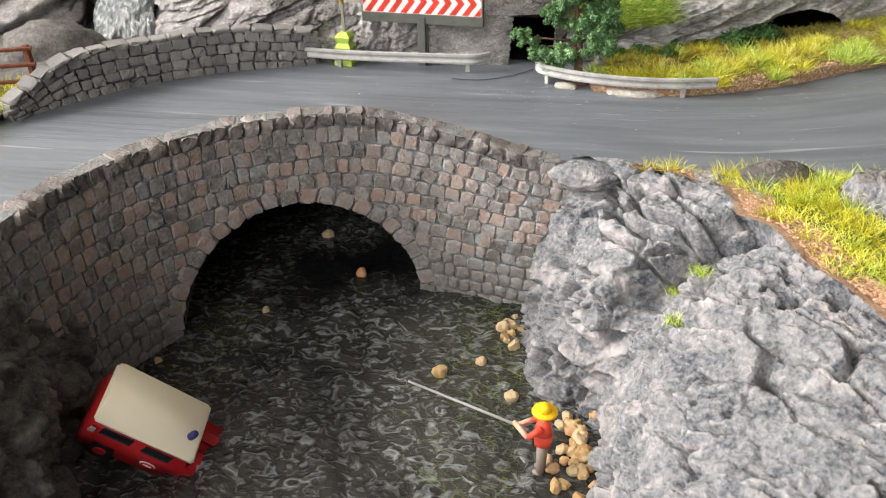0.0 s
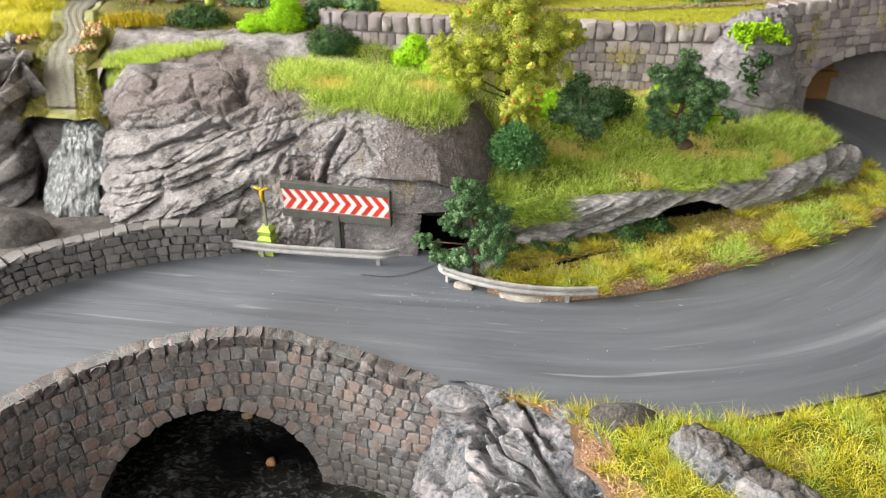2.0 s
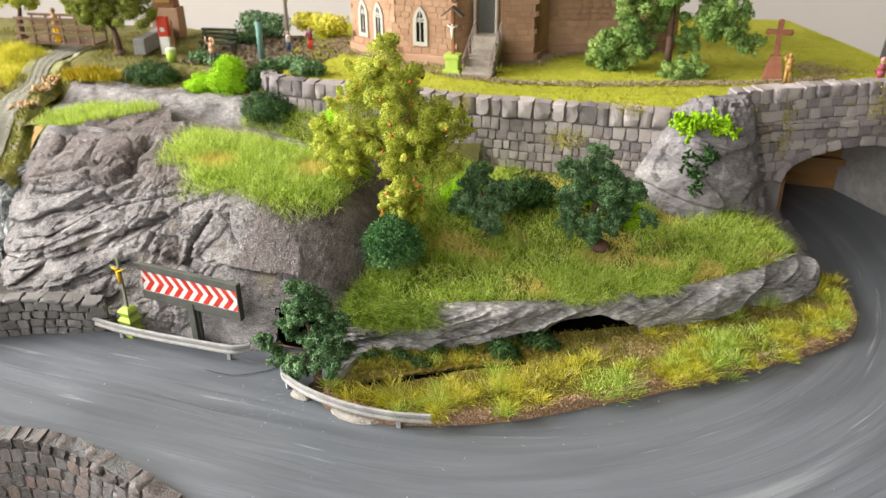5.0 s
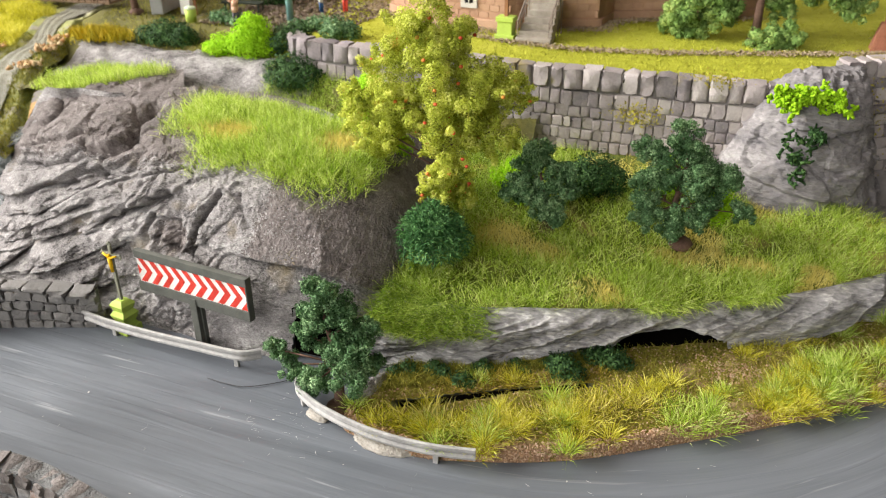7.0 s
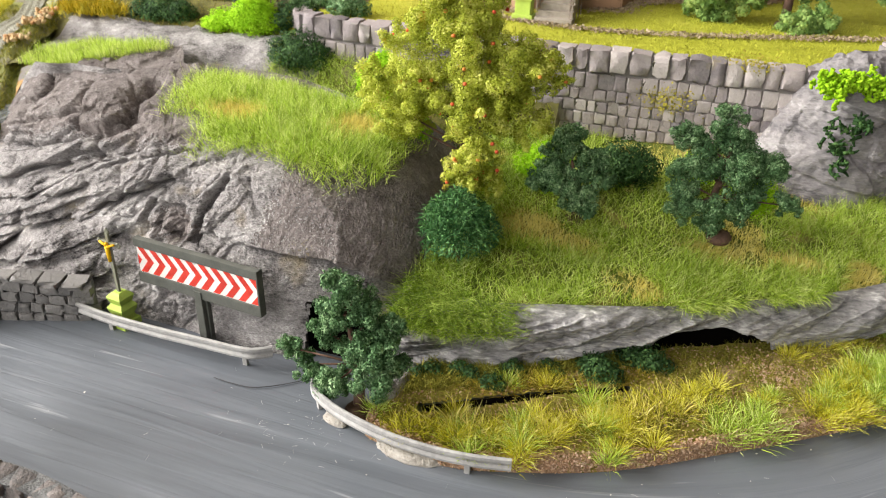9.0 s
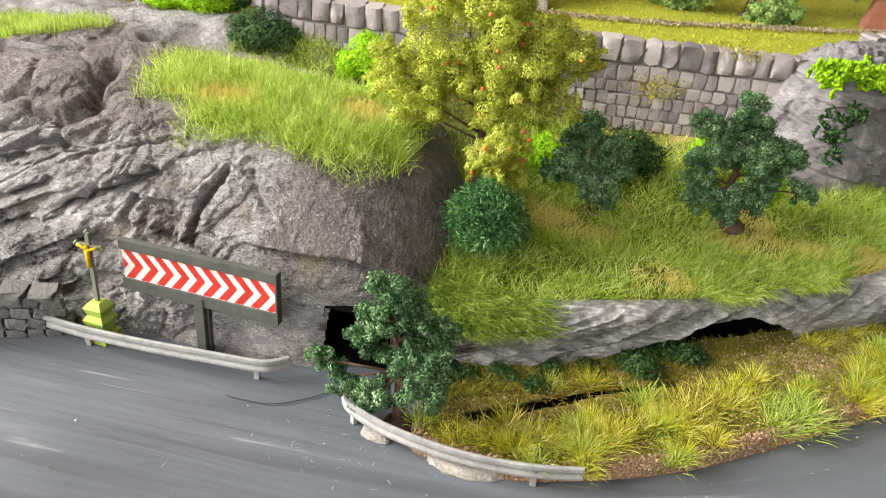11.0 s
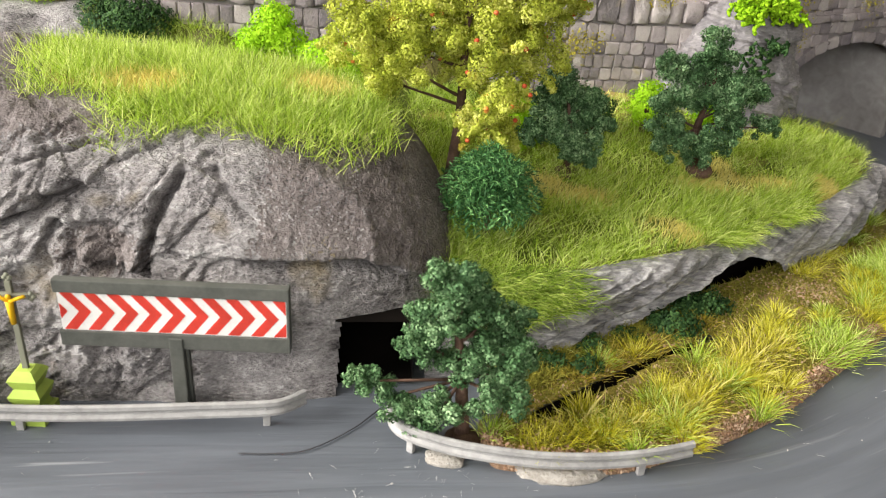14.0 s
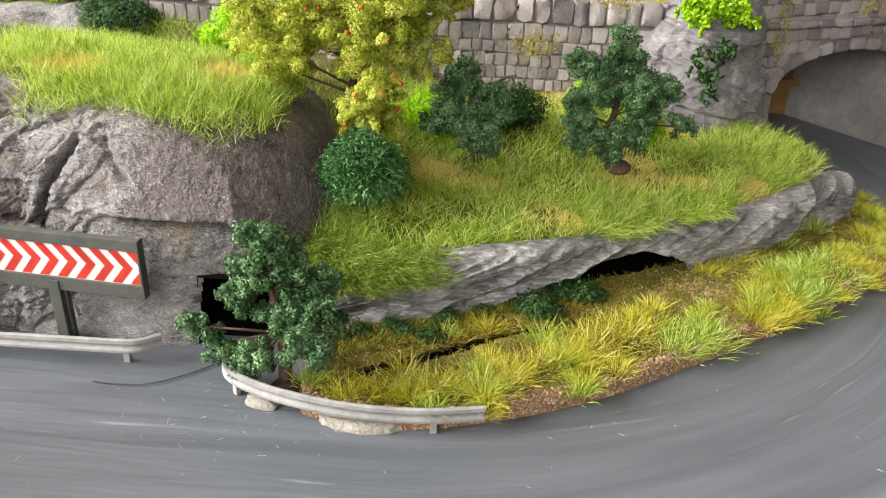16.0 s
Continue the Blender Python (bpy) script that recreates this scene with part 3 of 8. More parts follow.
obj("arch_end", np.vstack([cells[:, -1], [[cells[20, -1, 0], cells[20, -1, 1], -.07]]]), [[i, i + 1, 41] for i in range(40)], M_SHADE, label="end sheet of the vault, black for the shade inside", category="vault", kind="structure")

# ---- terrain ----
# the rocky hill behind the road
HILL_OUT = [(-.258, .480, .056), (-.240, .432, .044), (-.210, .372, 0), (-.170, .350, -.002), (-.124, .3465, -.002), (-.090, .3465, -.002), (-.060, .345, -.002), (-.038, .346, -.002),
            (-.024, .349, -.002), (-.005, .361, .012), (.004, .384, .027), (.004, .415, .030), (-.010, .465, .036)]
HILL_IN = [(-.170, .478, .067), (-.155, .460, .068), (-.142, .445, .069), (-.129, .450, .070), (-.112, .455, .070), (-.092, .455, .069), (-.075, .453, .067), (-.064, .450, .066),
           (-.056, .446, .065), (-.050, .444, .064), (-.048, .445, .063), (-.048, .448, .062), (-.058, .458, .062)]
hill = loft(HILL_OUT, HILL_IN, 780, 300, lambda d, D: (1 - np.exp(-d / 0.0155)) / (1 - math.exp(-D / 0.0155)))
hp = hill.reshape(-1, 3)
hx, hw = hp[:, 0], hp[:, 1] + hp[:, 2]
left_side, dome = smooth(-.100, -.135, hx), smooth(-.068, -.052, hx)
middle = (1 - left_side) * (1 - dome)
wob = .0024 * np.stack([fbm(hp, .012, 3, 2), fbm(hp, .012, 3, 3), fbm(hp, .012, 3, 6)], 1)
h1, e1 = facets(hp + wob * .55, [[.93 / .046, 0, .36 / .046], [0, 1 / .035, 0], [-.36 / .0125, -.25 / .0125, .90 / .0125]], 4)
h2, e2 = facets(hp + wob, [[.82 / .024, 0, .57 / .024], [0, 1 / .020, 0], [-.57 / .0095, -.2 / .0095, .80 / .0095]], 14)
h3, e3 = facets(hp + wob * .7, [[.86 / .010, 0, .50 / .010], [0, 1 / .009, 0], [-.50 / .0046, -.2 / .0046, .84 / .0046]], 34)
h4, e4 = facets(hp + wob * .5, np.eye(3) / .0042, 44)


def groove(line, wide, depth, lip=0.0, seed=28):
    """A cleft with a lip above it, along a line drawn in x and in y + z, which grows from the foot of the hill to its top."""
    jx, jw = hx + .5 * wob[:, 0] + .0022 * fbm(hp, .0045, 3, 26), hw + .5 * wob[:, 2] + .0022 * fbm(hp, .0045, 3, 27)
    d, side = np.full(len(hp), 1.0), np.zeros(len(hp))
    for a in spline(line, 60):
        k = (jx - a[0]) ** 2 + (jw - a[1]) ** 2
        side = np.where(k < d, jw - a[1], side)
        d = np.minimum(d, k)
    d = np.sqrt(d)
    whole = .45 + .55 * smooth(-.35, .05, fbm(hp, .011, 2, seed))
    return (-depth * np.exp(-(d / wide) ** 1.5) + lip * (side > 0) * np.exp(-d / (wide * 3.2)) * smooth(0, wide * .9, d)) * whole


cuts = groove([(-.100, .4038), (-.1015, .395), (-.1003, .387)], .0014, .0045, .0008)
cuts += groove([(-.0678, .4241), (-.0725, .413), (-.0745, .4049), (-.078, .3859)], .0012, .0058, .0010)
cuts += groove([(-.0960, .3905), (-.0880, .3860), (-.0790, .3855)], .0018, .0050, .0012)
cuts += groove([(-.1249, .3927), (-.1151, .4011), (-.1032, .410), (-.0943, .4184)], .0017, .0050, .0026)
cuts += groove([(-.1230, .4180), (-.1193, .4222), (-.108, .4272), (-.0944, .4355), (-.086, .436)], .0011, .0034, .0008)
cuts += groove([(-.1760, .4040), (-.1672, .4065), (-.1495, .4131), (-.140, .4214), (-.131, .4250)], .0018, .0060, .0026)
cuts += groove([(-.172, .391), (-.155, .393), (-.140, .399), (-.130, .405)], .0016, .0046, .0022)
cuts += groove([(-.165, .378), (-.148, .381), (-.135, .386), (-.124, .384)], .0014, .0040, .0016)
cuts += groove([(-.120, .376), (-.112, .381), (-.104, .379)], .0013, .0040, .0010)
cuts += groove([(-.0520, .3912), (-.0485, .3903), (-.031, .3927), (-.0245, .394), (-.0150, .3929)], .0012, .0048, .0008, 29)
cuts += groove([(-.0500, .4040), (-.0560, .4130), (-.0600, .4250)], .0012, .0020, .0006)
cuts += groove([(-.1060, .4420), (-.1130, .4340), (-.1190, .4280)], .0013, .0024, .0010)
gully = groove([(-.190, .424), (-.169, .425), (-.1446, .4342), (-.1268, .4475), (-.1300, .4600), (-.1335, .4720), (-.1365, .4858)], .0042, .0080, .0008, 30)
gully += groove([(-.205, .438), (-.185, .440), (-.165, .447), (-.152, .458)], .0026, .0040, .0008, 31)
pit = np.exp(-(((hx + .088) / .0125) ** 2 + ((hw - .394) / .0105) ** 2) ** 2)
low_pit = np.exp(-(((hx + .090) / .020) ** 2 + ((hw - .362) / .012) ** 2))
relief = left_side * (h1 * .0036 - .0024 * smooth(.10, 0, e1)) + middle * (h2 * .0016 - .0010 * smooth(.10, 0, e2))
relief += (1 - .85 * dome) * (h3 * .00065 - .0005 * smooth(.12, 0, e3)) + (pit + .5 * low_pit) * (h4 * .0011 - .0012 * smooth(.2, 0, e4))
relief += (beds(hill, (-.36, -.10, .92), .0145, .0075, 4, .10, .24) + .9 * beds(hill, (-.36, -.20, .90), .0062, .0022, 6, .12, .20)).ravel() * left_side
relief += pit * (np.abs(fbm(hp, .008, 4, 18)) * -.0090 - .0010) + low_pit * np.abs(fbm(hp, .009, 3, 17)) * -.0050
relief += fbm(hp, .034, 3, 1) * (.0022 - .0012 * dome)
relief += (np.abs(fbm(hp + wob, .010, 4, 5)) - .25) * .0030 * (1 - .8 * dome) + np.abs(fbm(hp, .0020, 2, 8)) * .0011
ar = np.full(len(hp), 1.0)
for a in spline([(-.0353, .4238), (-.0262, .4170), (-.0226, .4078), (-.0222, .3981)], 40):
    ar = np.minimum(ar, (hx - a[0]) ** 2 + (hw - a[1]) ** 2)
relief += .0028 * np.exp(-np.sqrt(ar) / .0046)
relief += .0022 * dome * smooth(.3925, .3945, hw + .0006 * fbm(hp, .006, 2, 9)) * smooth(.425, .396, hw)
relief = (relief * (1 - .6 * smooth(.428, .452, hw) * (1 - .35 * left_side)) + 1.35 * cuts).reshape(hill.shape[:2])
ends = smooth(0, .06, np.linspace(0, 1, 300))[None, :] * smooth(0, .05, 1 - np.linspace(0, 1, 300))[None, :]
plateau = 1 - 0.50 * smooth(.045, .075, np.linalg.norm(hill[..., :2] - hill[:, :1, :2], axis=2))
portal = 1 - 0.7 * np.exp(-((hill[..., 0] + .026) / .022) ** 2) * smooth(.029, .019, hill[..., 2])
relief = relief * plateau * portal + gully.reshape(hill.shape[:2])
hill[..., 2] -= .003 * smooth(.415, .445, hill[..., 1]) * smooth(-.140, -.118, hill[..., 0])
hill = displace(hill, relief * ends, .8)
hill_flat = hill.reshape(-1, 3)


def portal_open(f):
    c = hill_flat[f].mean(1)
    return ~((c[:, 0] > -.0300 + .0012 * c[:, 2] / .019) & (c[:, 0] < -.0105) & (c[:, 2] < .0200) & (c[:, 1] < .372))


hill_faces = grid_faces(*hill.shape[:2], portal_open)
fx_ = hp[hill_faces].mean(1)
# Brown hilltop, hollow and dome; the last term paints shade on its right flank.
brown = smooth(.424, .452, fx_[:, 1] + fx_[:, 2] + .010 * fbm(fx_, .014, 3, 63)) * smooth(-.05, -.10, fx_[:, 0]) + .8 * pit[hill_faces].mean(1) + .70 * smooth(-.056, -.046, fx_[:, 0] + .004 * fbm(fx_, .01, 2, 66)) * smooth(.3925, .3955, fx_[:, 1] + fx_[:, 2]) + .15 * smooth(-.024, -.014, fx_[:, 0])
hill_ob = obj("hill_rock", hill_flat, hill_faces, [M_ROCK, M_ROCKBROWN], face_mats=np.where(brown > np.random.default_rng(9).uniform(.25, .75, len(brown)), 1, 0), label="grey layered rock hill of painted plaster beside the road", category="rock", kind="structure")
# Black box stands in for the shade within the tunnel mouth.
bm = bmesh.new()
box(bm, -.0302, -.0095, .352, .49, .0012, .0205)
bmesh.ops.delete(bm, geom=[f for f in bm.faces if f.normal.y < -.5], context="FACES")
tunnel = part("tunnel_lining", bm, M_SHADE, None)
tagged(tunnel, "inside of a square tunnel mouth, painted black for its shade", "tunnel", kind="structure")

# rock left of the waterfall
LEFT_OUT = [(-.50, .300, -.01), (-.40, .320, -.01), (-.32, .350, -.006), (-.275, .362, -.006), (-.2555, .374, -.004), (-.262, .405, .030), (-.300, .48, .060)]
LEFT_IN = [(-.50, .42, .068), (-.42, .43, .068), (-.36, .44, .070), (-.32, .445, .070), (-.305, .45, .070), (-.320, .46, .069), (-.345, .48, .067)]
left_rock = loft(LEFT_OUT, LEFT_IN, 220, 130, lambda d, D: (1 - np.exp(-d / 0.013)) / (1 - math.exp(-D / 0.013)))
lp = left_rock.reshape(-1, 3)
lh, le = facets(lp, np.array([[.9 / .03, 0, .42 / .03], [0, 1 / .03, 0], [-.42 / .010, -.2 / .010, .88 / .010]]), 24)
rel = (lh * .0034 - .0020 * smooth(.1, 0, le)).reshape(left_rock.shape[:2]) + beds(left_rock, (-.42, -.1, .88), .014, .0060, 23, .10, .25) + (fbm(lp, .03, 3, 31) * .004 + fbm(lp, .008, 3, 33) * .0012).reshape(left_rock.shape[:2])
left_rock = displace(left_rock, rel * smooth(0, .06, np.linspace(0, 1, 130))[None, :])
sheet("cliff_rock", left_rock, M_ROCK, label="grey layered cliff rock beside the waterfall", category="rock", kind="structure")

fx, fz = np.meshgrid(np.linspace(-.30, -.16, 60), np.linspace(-.06, .070, 50), indexing="ij")
fq = np.stack([fx.ravel(), 0 * fx.ravel(), fz.ravel()], 1)
gl = np.exp(-((fx + .242) / .026) ** 4)
fill = np.stack([fx, .392 + .030 * smooth(.02, .07, fz) + (.010 * fbm(fq, .02, 3, 37)).reshape(fx.shape), fz - .026 * gl * smooth(.03, .07, fz)], 2)
sheet("gully_rock", fill, M_ROCK, label="grey rock behind the waterfall", category="rock", kind="structure")

# the ground behind the hill, with the bed of the brook
xs, ys = np.linspace(-.60, .02, 250), np.linspace(.40, .645, 170)
X, Y = np.meshgrid(xs, ys, indexing="ij")
P3 = np.stack([X.ravel(), Y.ravel(), 0 * X.ravel()], 1)
step = smooth(.480, .498, Y + .004 * fbm(P3, .03, 3, 40).reshape(X.shape))
Z = .0625 - .0055 * smooth(-.165, -.13, X) + (.0065 + .0055 * smooth(-.165, -.13, X)) * step + .007 * smooth(.520, .536, Y) + .0012 * fbm(P3, .02, 3, 41).reshape(X.shape)
brook_x = np.interp(Y, [.38, .405, .425, .445, .475, .49, .52, .60], [-.229, -.244, -.258, -.268, -.275, -.283, -.304, -.332])
Z -= .016 * np.exp(-((X - brook_x) / .014) ** 2) * smooth(.62, .50, Y)
Z -= (.008 * smooth(-.132, -.11, X) + .018 * smooth(-.085, -.045, X)) * smooth(.515, .495, Y)
back = np.stack([X, Y, Z], 2)
rel = (strata(back, (-.1, -.3, .9), .006, .003, 44) + (fbm(P3, .012, 3, 45) * .0016).reshape(X.shape)) * smooth(.52, .505, Y) * smooth(.45, .475, Y)
back[..., 2] += rel
back_flat = back.reshape(-1, 3)
rocky = lambda c: (c[:, 1] > .455) & (c[:, 1] < .508) & (c[:, 0] > np.interp(c[:, 1], [.45, .52], [-.250, -.262])) & (c[:, 0] < -.10)
fa = grid_faces(250, 170, lambda f: ~((back_flat[f].mean(1)[:, 1] < .436) & (back_flat[f].mean(1)[:, 0] < -.17)))
fc = back_flat[fa].mean(1)
obj("ground_back", back_flat, fa, [M_OLIVE, M_ROCK], face_mats=np.where(rocky(fc), 1, 0), label="yellow-green flocked ground behind the rock hill", category="ground", kind="structure")

# ledge of rock between the island strip and the sloping lawn
LEDGE_OUT = [(-.006, .354, 0), (.020, .358, .002), (.050, .370, .002), (.085, .388, .002), (.113, .404, .002), (.150, .427, .002), (.187, .456, .001), (.201, .473, -.002), (.203, .500, -.002), (.203, .535, -.002), (.198, .56, -.002)]
LEDGE_IN = [(.000, .375, .027), (.022, .372, .023), (.060, .381, .0245), (.090, .396, .0225), (.113, .412, .0205), (.150, .434, .022), (.184, .464, .0235), (.191, .480, .0205), (.185, .505, .0130), (.176, .530, .0105), (.170, .55, .0090)]
ledge = loft(LEDGE_OUT, LEDGE_IN, 640, 90, lambda d, D: np.clip(d / D, 0, 1) ** 0.42)
v_ = np.linspace(0, 1, 90)[None, :]
jut = smooth(.30, .60, v_) * smooth(1.0, .80, v_) * (.0026 + .001 * fbm(ledge.reshape(-1, 3), .03, 2, 50).reshape(ledge.shape[:2]))
ledge[..., 1] -= jut * .85
ledge[..., 0] += jut * .5
lp = ledge.reshape(-1, 3)
la, lz = np.repeat(np.linspace(0, .285, 640), 90), lp[:, 2] + .55 * np.tile(np.linspace(0, .012, 90), 640)
far_end = smooth(.10, .15, lp[:, 0])


def folds(turn_, size, long_, seed):
    """Long smooth ridges that climb along the ledge."""
    c1, c2 = la * math.cos(turn_) + lz * math.sin(turn_), lz * math.cos(turn_) - la * math.sin(turn_)
    return 1 - 2.2 * np.abs(fbm(np.stack([c1 / long_, c2, 0 * c1], 1), size, 2, seed))


rel = folds(.50, .0140, 6, 51) * .0062 * far_end + folds(.36, .0085, 9, 54) * .0026 * (1 - .5 * far_end) + folds(.40, .0034, 8, 58) * .0010
rel += fbm(lp, .02, 3, 52) * .0022 + (np.abs(fbm(lp, .006, 3, 53)) - .2) * .0020 * (1 - far_end) + fbm(lp, .0022, 2, 55) * .0004 - .0012
rel *= 1 - .75 * smooth(.470, .492, lp[:, 1])
ledge = displace(ledge, rel.reshape(ledge.shape[:2]) * smooth(0, .1, v_) * (.35 + .65 * smooth(1, .72, v_)), .1)
ledge_flat = ledge.reshape(-1, 3)


def cave_open(f):
    c = ledge_flat[f].mean(1)
    return ~((((c[:, 0] - .104) / .021) ** 2 + ((c[:, 2] - .004) / .0105) ** 2 < 1) & (c[:, 1] < .415))


sheet("ledge_rock", ledge, M_LEDGE, keep=cave_open, label="streaked grey rock ledge under the grassy slope", category="rock", kind="structure")
# Hollow backed with black, its shade put into the colour.
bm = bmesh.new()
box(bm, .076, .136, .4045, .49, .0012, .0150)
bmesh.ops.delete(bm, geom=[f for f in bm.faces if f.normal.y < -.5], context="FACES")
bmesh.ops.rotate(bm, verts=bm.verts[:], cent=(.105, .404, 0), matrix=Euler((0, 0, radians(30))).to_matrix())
cave = part("cave_lining", bm, M_SHADE, None)
tagged(cave, "hollow under the rock ledge, painted black for its shade", "cave", kind="structure")

# sloping lawn up to the terrace wall
LAWN_OUT = [(x, y, z - .001) for x, y, z in LEDGE_IN]
LAWN_IN = [(-.050, .512, .050), (-.020, .512, .046), (.010, .512, .043), (.040, .514, .041), (.070, .515, .040), (.100, .516, .039), (.130, .520, .038), (.150, .526, .037), (.163, .532, .028), (.167, .54, .020), (.169, .556, .013)]
lawn = loft(LAWN_OUT, LAWN_IN, 220, 110, lambda d, D: np.clip(d / D, 0, 1) ** 0.7)
lawn[..., 2] += (fbm(lawn.reshape(-1, 3), .03, 3, 61) * .0022).reshape(lawn.shape[:2]) * smooth(0, .12, np.linspace(0, 1, 110))[None, :]
lf = grid_faces(220, 110)
lc = lawn.reshape(-1, 3)[lf].mean(1)
stony = lc[:, 0] > .180 + (lc[:, 1] - .457) * .42 + .004 * fbm(lc, .012, 2, 62)
lawn_ob = obj("slope_ground", lawn.reshape(-1, 3), lf, [M_TURF, M_PILLAR], face_mats=np.where(stony, 1, 0), label="green turf slope with ochre earth patches", category="ground", kind="structure")

# the island strip between the guard rail and the ledge
isl_in = [(.0085, .336, .002), (.0120, .350, .003)] + [(x, y + .003, .003) for x, y, _ in LEDGE_OUT[1:9]]
isl_out = [(.0055, .331, 0), (.0068, .3235, 0), (.0105, .3185, 0)] + [(x, y, .0) for x, y in ISLAND[4:]]
island = loft(isl_out, isl_in, 300, 60, lambda d, D: 1 - np.exp(-d / .0012))
ip = island.reshape(-1, 3)
island[..., 2] += ((.0022 + .0016 * fbm(ip, .012, 3, 71))).reshape(island.shape[:2]) * smooth(0, .05, np.linspace(0, 1, 60))[None, :]
SLOT = [(.022, .3335), (.036, .3420), (.054, .3530), (.081, .3680)]


def from_line(line, x, y):
    """Plan distance to a line."""
    q = spline(line, 80)
    return np.sqrt(((np.asarray(x)[..., None] - q[:, 0]) ** 2 + (np.asarray(y)[..., None] - q[:, 1]) ** 2).min(-1))


island_flat = island.reshape(-1, 3)


def slot_open(f):
    c = island_flat[f].mean(1)
    return from_line(SLOT, c[:, 0], c[:, 1]) > .0023 - .0010 * smooth(.03, .08, c[:, 0])


# Black trough added under the slot as its painted shade.
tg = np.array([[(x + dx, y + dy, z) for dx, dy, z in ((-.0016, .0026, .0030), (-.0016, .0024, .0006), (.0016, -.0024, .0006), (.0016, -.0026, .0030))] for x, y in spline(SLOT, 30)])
sheet("slot_lining", tg, M_SHADE, label="gap in the verge board, painted black for its shade", category="gap", kind="structure")
isf = grid_faces(300, 60, slot_open)
isc = island_flat[isf].mean(1)
rim = from_line([p[:2] for p in isl_out], isc[:, 0], isc[:, 1]) < .0024 + .003 * fbm(isc, .010, 2, 74)
island_ob = obj("verge_ground", island_flat, isf, [M_OCHRE, M_EARTH], face_mats=np.where(rim, 1, 0), label="brown scattered verge between road and ledge", category="verge", kind="structure")

# upper terrace with the churchyard
TERR = [(-.60, .80), (.00, .78), (-.10, .715), (-.165, .690), (-.155, .62), (-.135, .56), (-.135, .515), (-.107, .5065), (0, .509), (.074, .514), (.110, .517), (.155, .531), (.200, .556), (.262, .588), (.250, .66), (.225, .72), (.19, .80)]
bm = bmesh.new()
f = bm.faces.new([bm.verts.new((x, y, .0775)) for x, y in TERR[1:]])
r = bmesh.ops.extrude_face_region(bm, geom=[f])
for v in r["geom"]:
    if isinstance(v, bmesh.types.BMVert):
        v.co.z = .066
bmesh.ops.triangulate(bm, faces=bm.faces[:])
bmesh.ops.recalc_face_normals(bm, faces=bm.faces[:])
churchyard = part("churchyard_ground", bm, M_LAWN, None)
tagged(churchyard, "bright yellow-green flocked churchyard lawn", "lawn", kind="structure")

# terrace wall and road bridge -------------------------------------------------
UP = [(-.128, .518), (-.107, .5015), (-.05, .5025), (0, .504), (.040, .506), (.074, .509), (.110, .512), (.128, .514)]
up_top = lambda a: .083 - .005 * a
up_low = lambda a: .0655 - .030 * smooth(.05, .45, a)
wall_terrace, UPLEN = wall_body("wall_terrace", UP, lambda a: up_low(a) - .02, lambda a: up_top(a) - .001, .007, M_MORTARUP, n=60, nz=4,
                                label="mauve-grey dressed stone retaining wall", category="stone wall", kind="structure")
BR = [(.152, .523), (.165, .5285), (.185, .540), (.207, .5505), (.235, .5635), (.262, .5765), (.300, .596), (.350, .622)]
brl = spline(BR, 300)
brs = np.concatenate([[0], np.cumsum(np.linalg.norm(np.diff(brl, axis=0), axis=1))])


def br_along(x):
    return float(np.interp(x, brl[:, 0], brs))


BA, BB = br_along(.184), br_along(.267)


def bridge_hole(s, z, grow=0.0):
    c, h = (BA + BB) / 2, (BB - BA) / 2
    spring, rise_ = .038, .017
    if abs(s - c) > h + grow:
        return False
    return z < spring + (rise_ + grow) * math.sqrt(max(0, 1 - ((s - c) / (h + grow)) ** 2))


wall_bridge, BRLEN = wall_body("wall_bridge", BR, lambda a: -.004, lambda a: .0875 + .004 * a, .008, M_MORTARUP, hole=bridge_hole, n=170, nz=70,
                               label="stone road bridge wall with a low arch", category="bridge wall", kind="structure")
bm = bmesh.new()
deck = [(.152, .529), (.207, .558), (.262, .584), (.350, .630), (.33, .70), (.25, .66), (.19, .62), (.14, .58)]
f = bm.faces.new([bm.verts.new((x, y, .0768)) for x, y in deck])
r = bmesh.ops.extrude_face_region(bm, geom=[f])
for v in r["geom"]:
    if isinstance(v, bmesh.types.BMVert):
        v.co.z = .062
bmesh.ops.recalc_face_normals(bm, faces=bm.faces[:])
tagged(part("bridge_deck", bm, M_CONCRETE, None), "grey deck of the stone road bridge", "bridge deck", kind="structure")
# cheek of the underpass and its wooden far side
bm = bmesh.new()
box(bm, 0, .072, 0, .006, -.003, .062)
ck = part("underpass_wall", bm, M_CONCRETE, None)
ck.matrix_world = pose(.2715, .577, 0, 0, 0, 125)
tagged(ck, "smooth grey concrete side wall of the underpass", "wall", kind="structure")
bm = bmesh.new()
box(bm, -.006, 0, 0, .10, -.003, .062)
ck = part("underpass_wall", bm, M_PLYSHADE, None)
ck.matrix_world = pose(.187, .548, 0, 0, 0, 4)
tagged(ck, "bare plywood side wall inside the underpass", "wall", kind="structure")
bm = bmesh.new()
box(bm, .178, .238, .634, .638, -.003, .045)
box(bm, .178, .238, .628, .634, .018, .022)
tagged(part("underpass_back", bm, M_PLYSHADE, None), "bare plywood panel closing the underpass", "panel", kind="structure")

# left curved wall behind the road
LW = [(-.214, .258), (-.211, .266), (-.205, .277), (-.196, .290), (-.184, .303), (-.168, .315), (-.154, .324), (-.138, .331), (-.121, .3375), (-.116, .340)]
lw_top = lambda a: .0185 * (.35 + .65 * smooth(-.05, .25, a)) - .003 * smooth(.7, 1, a)
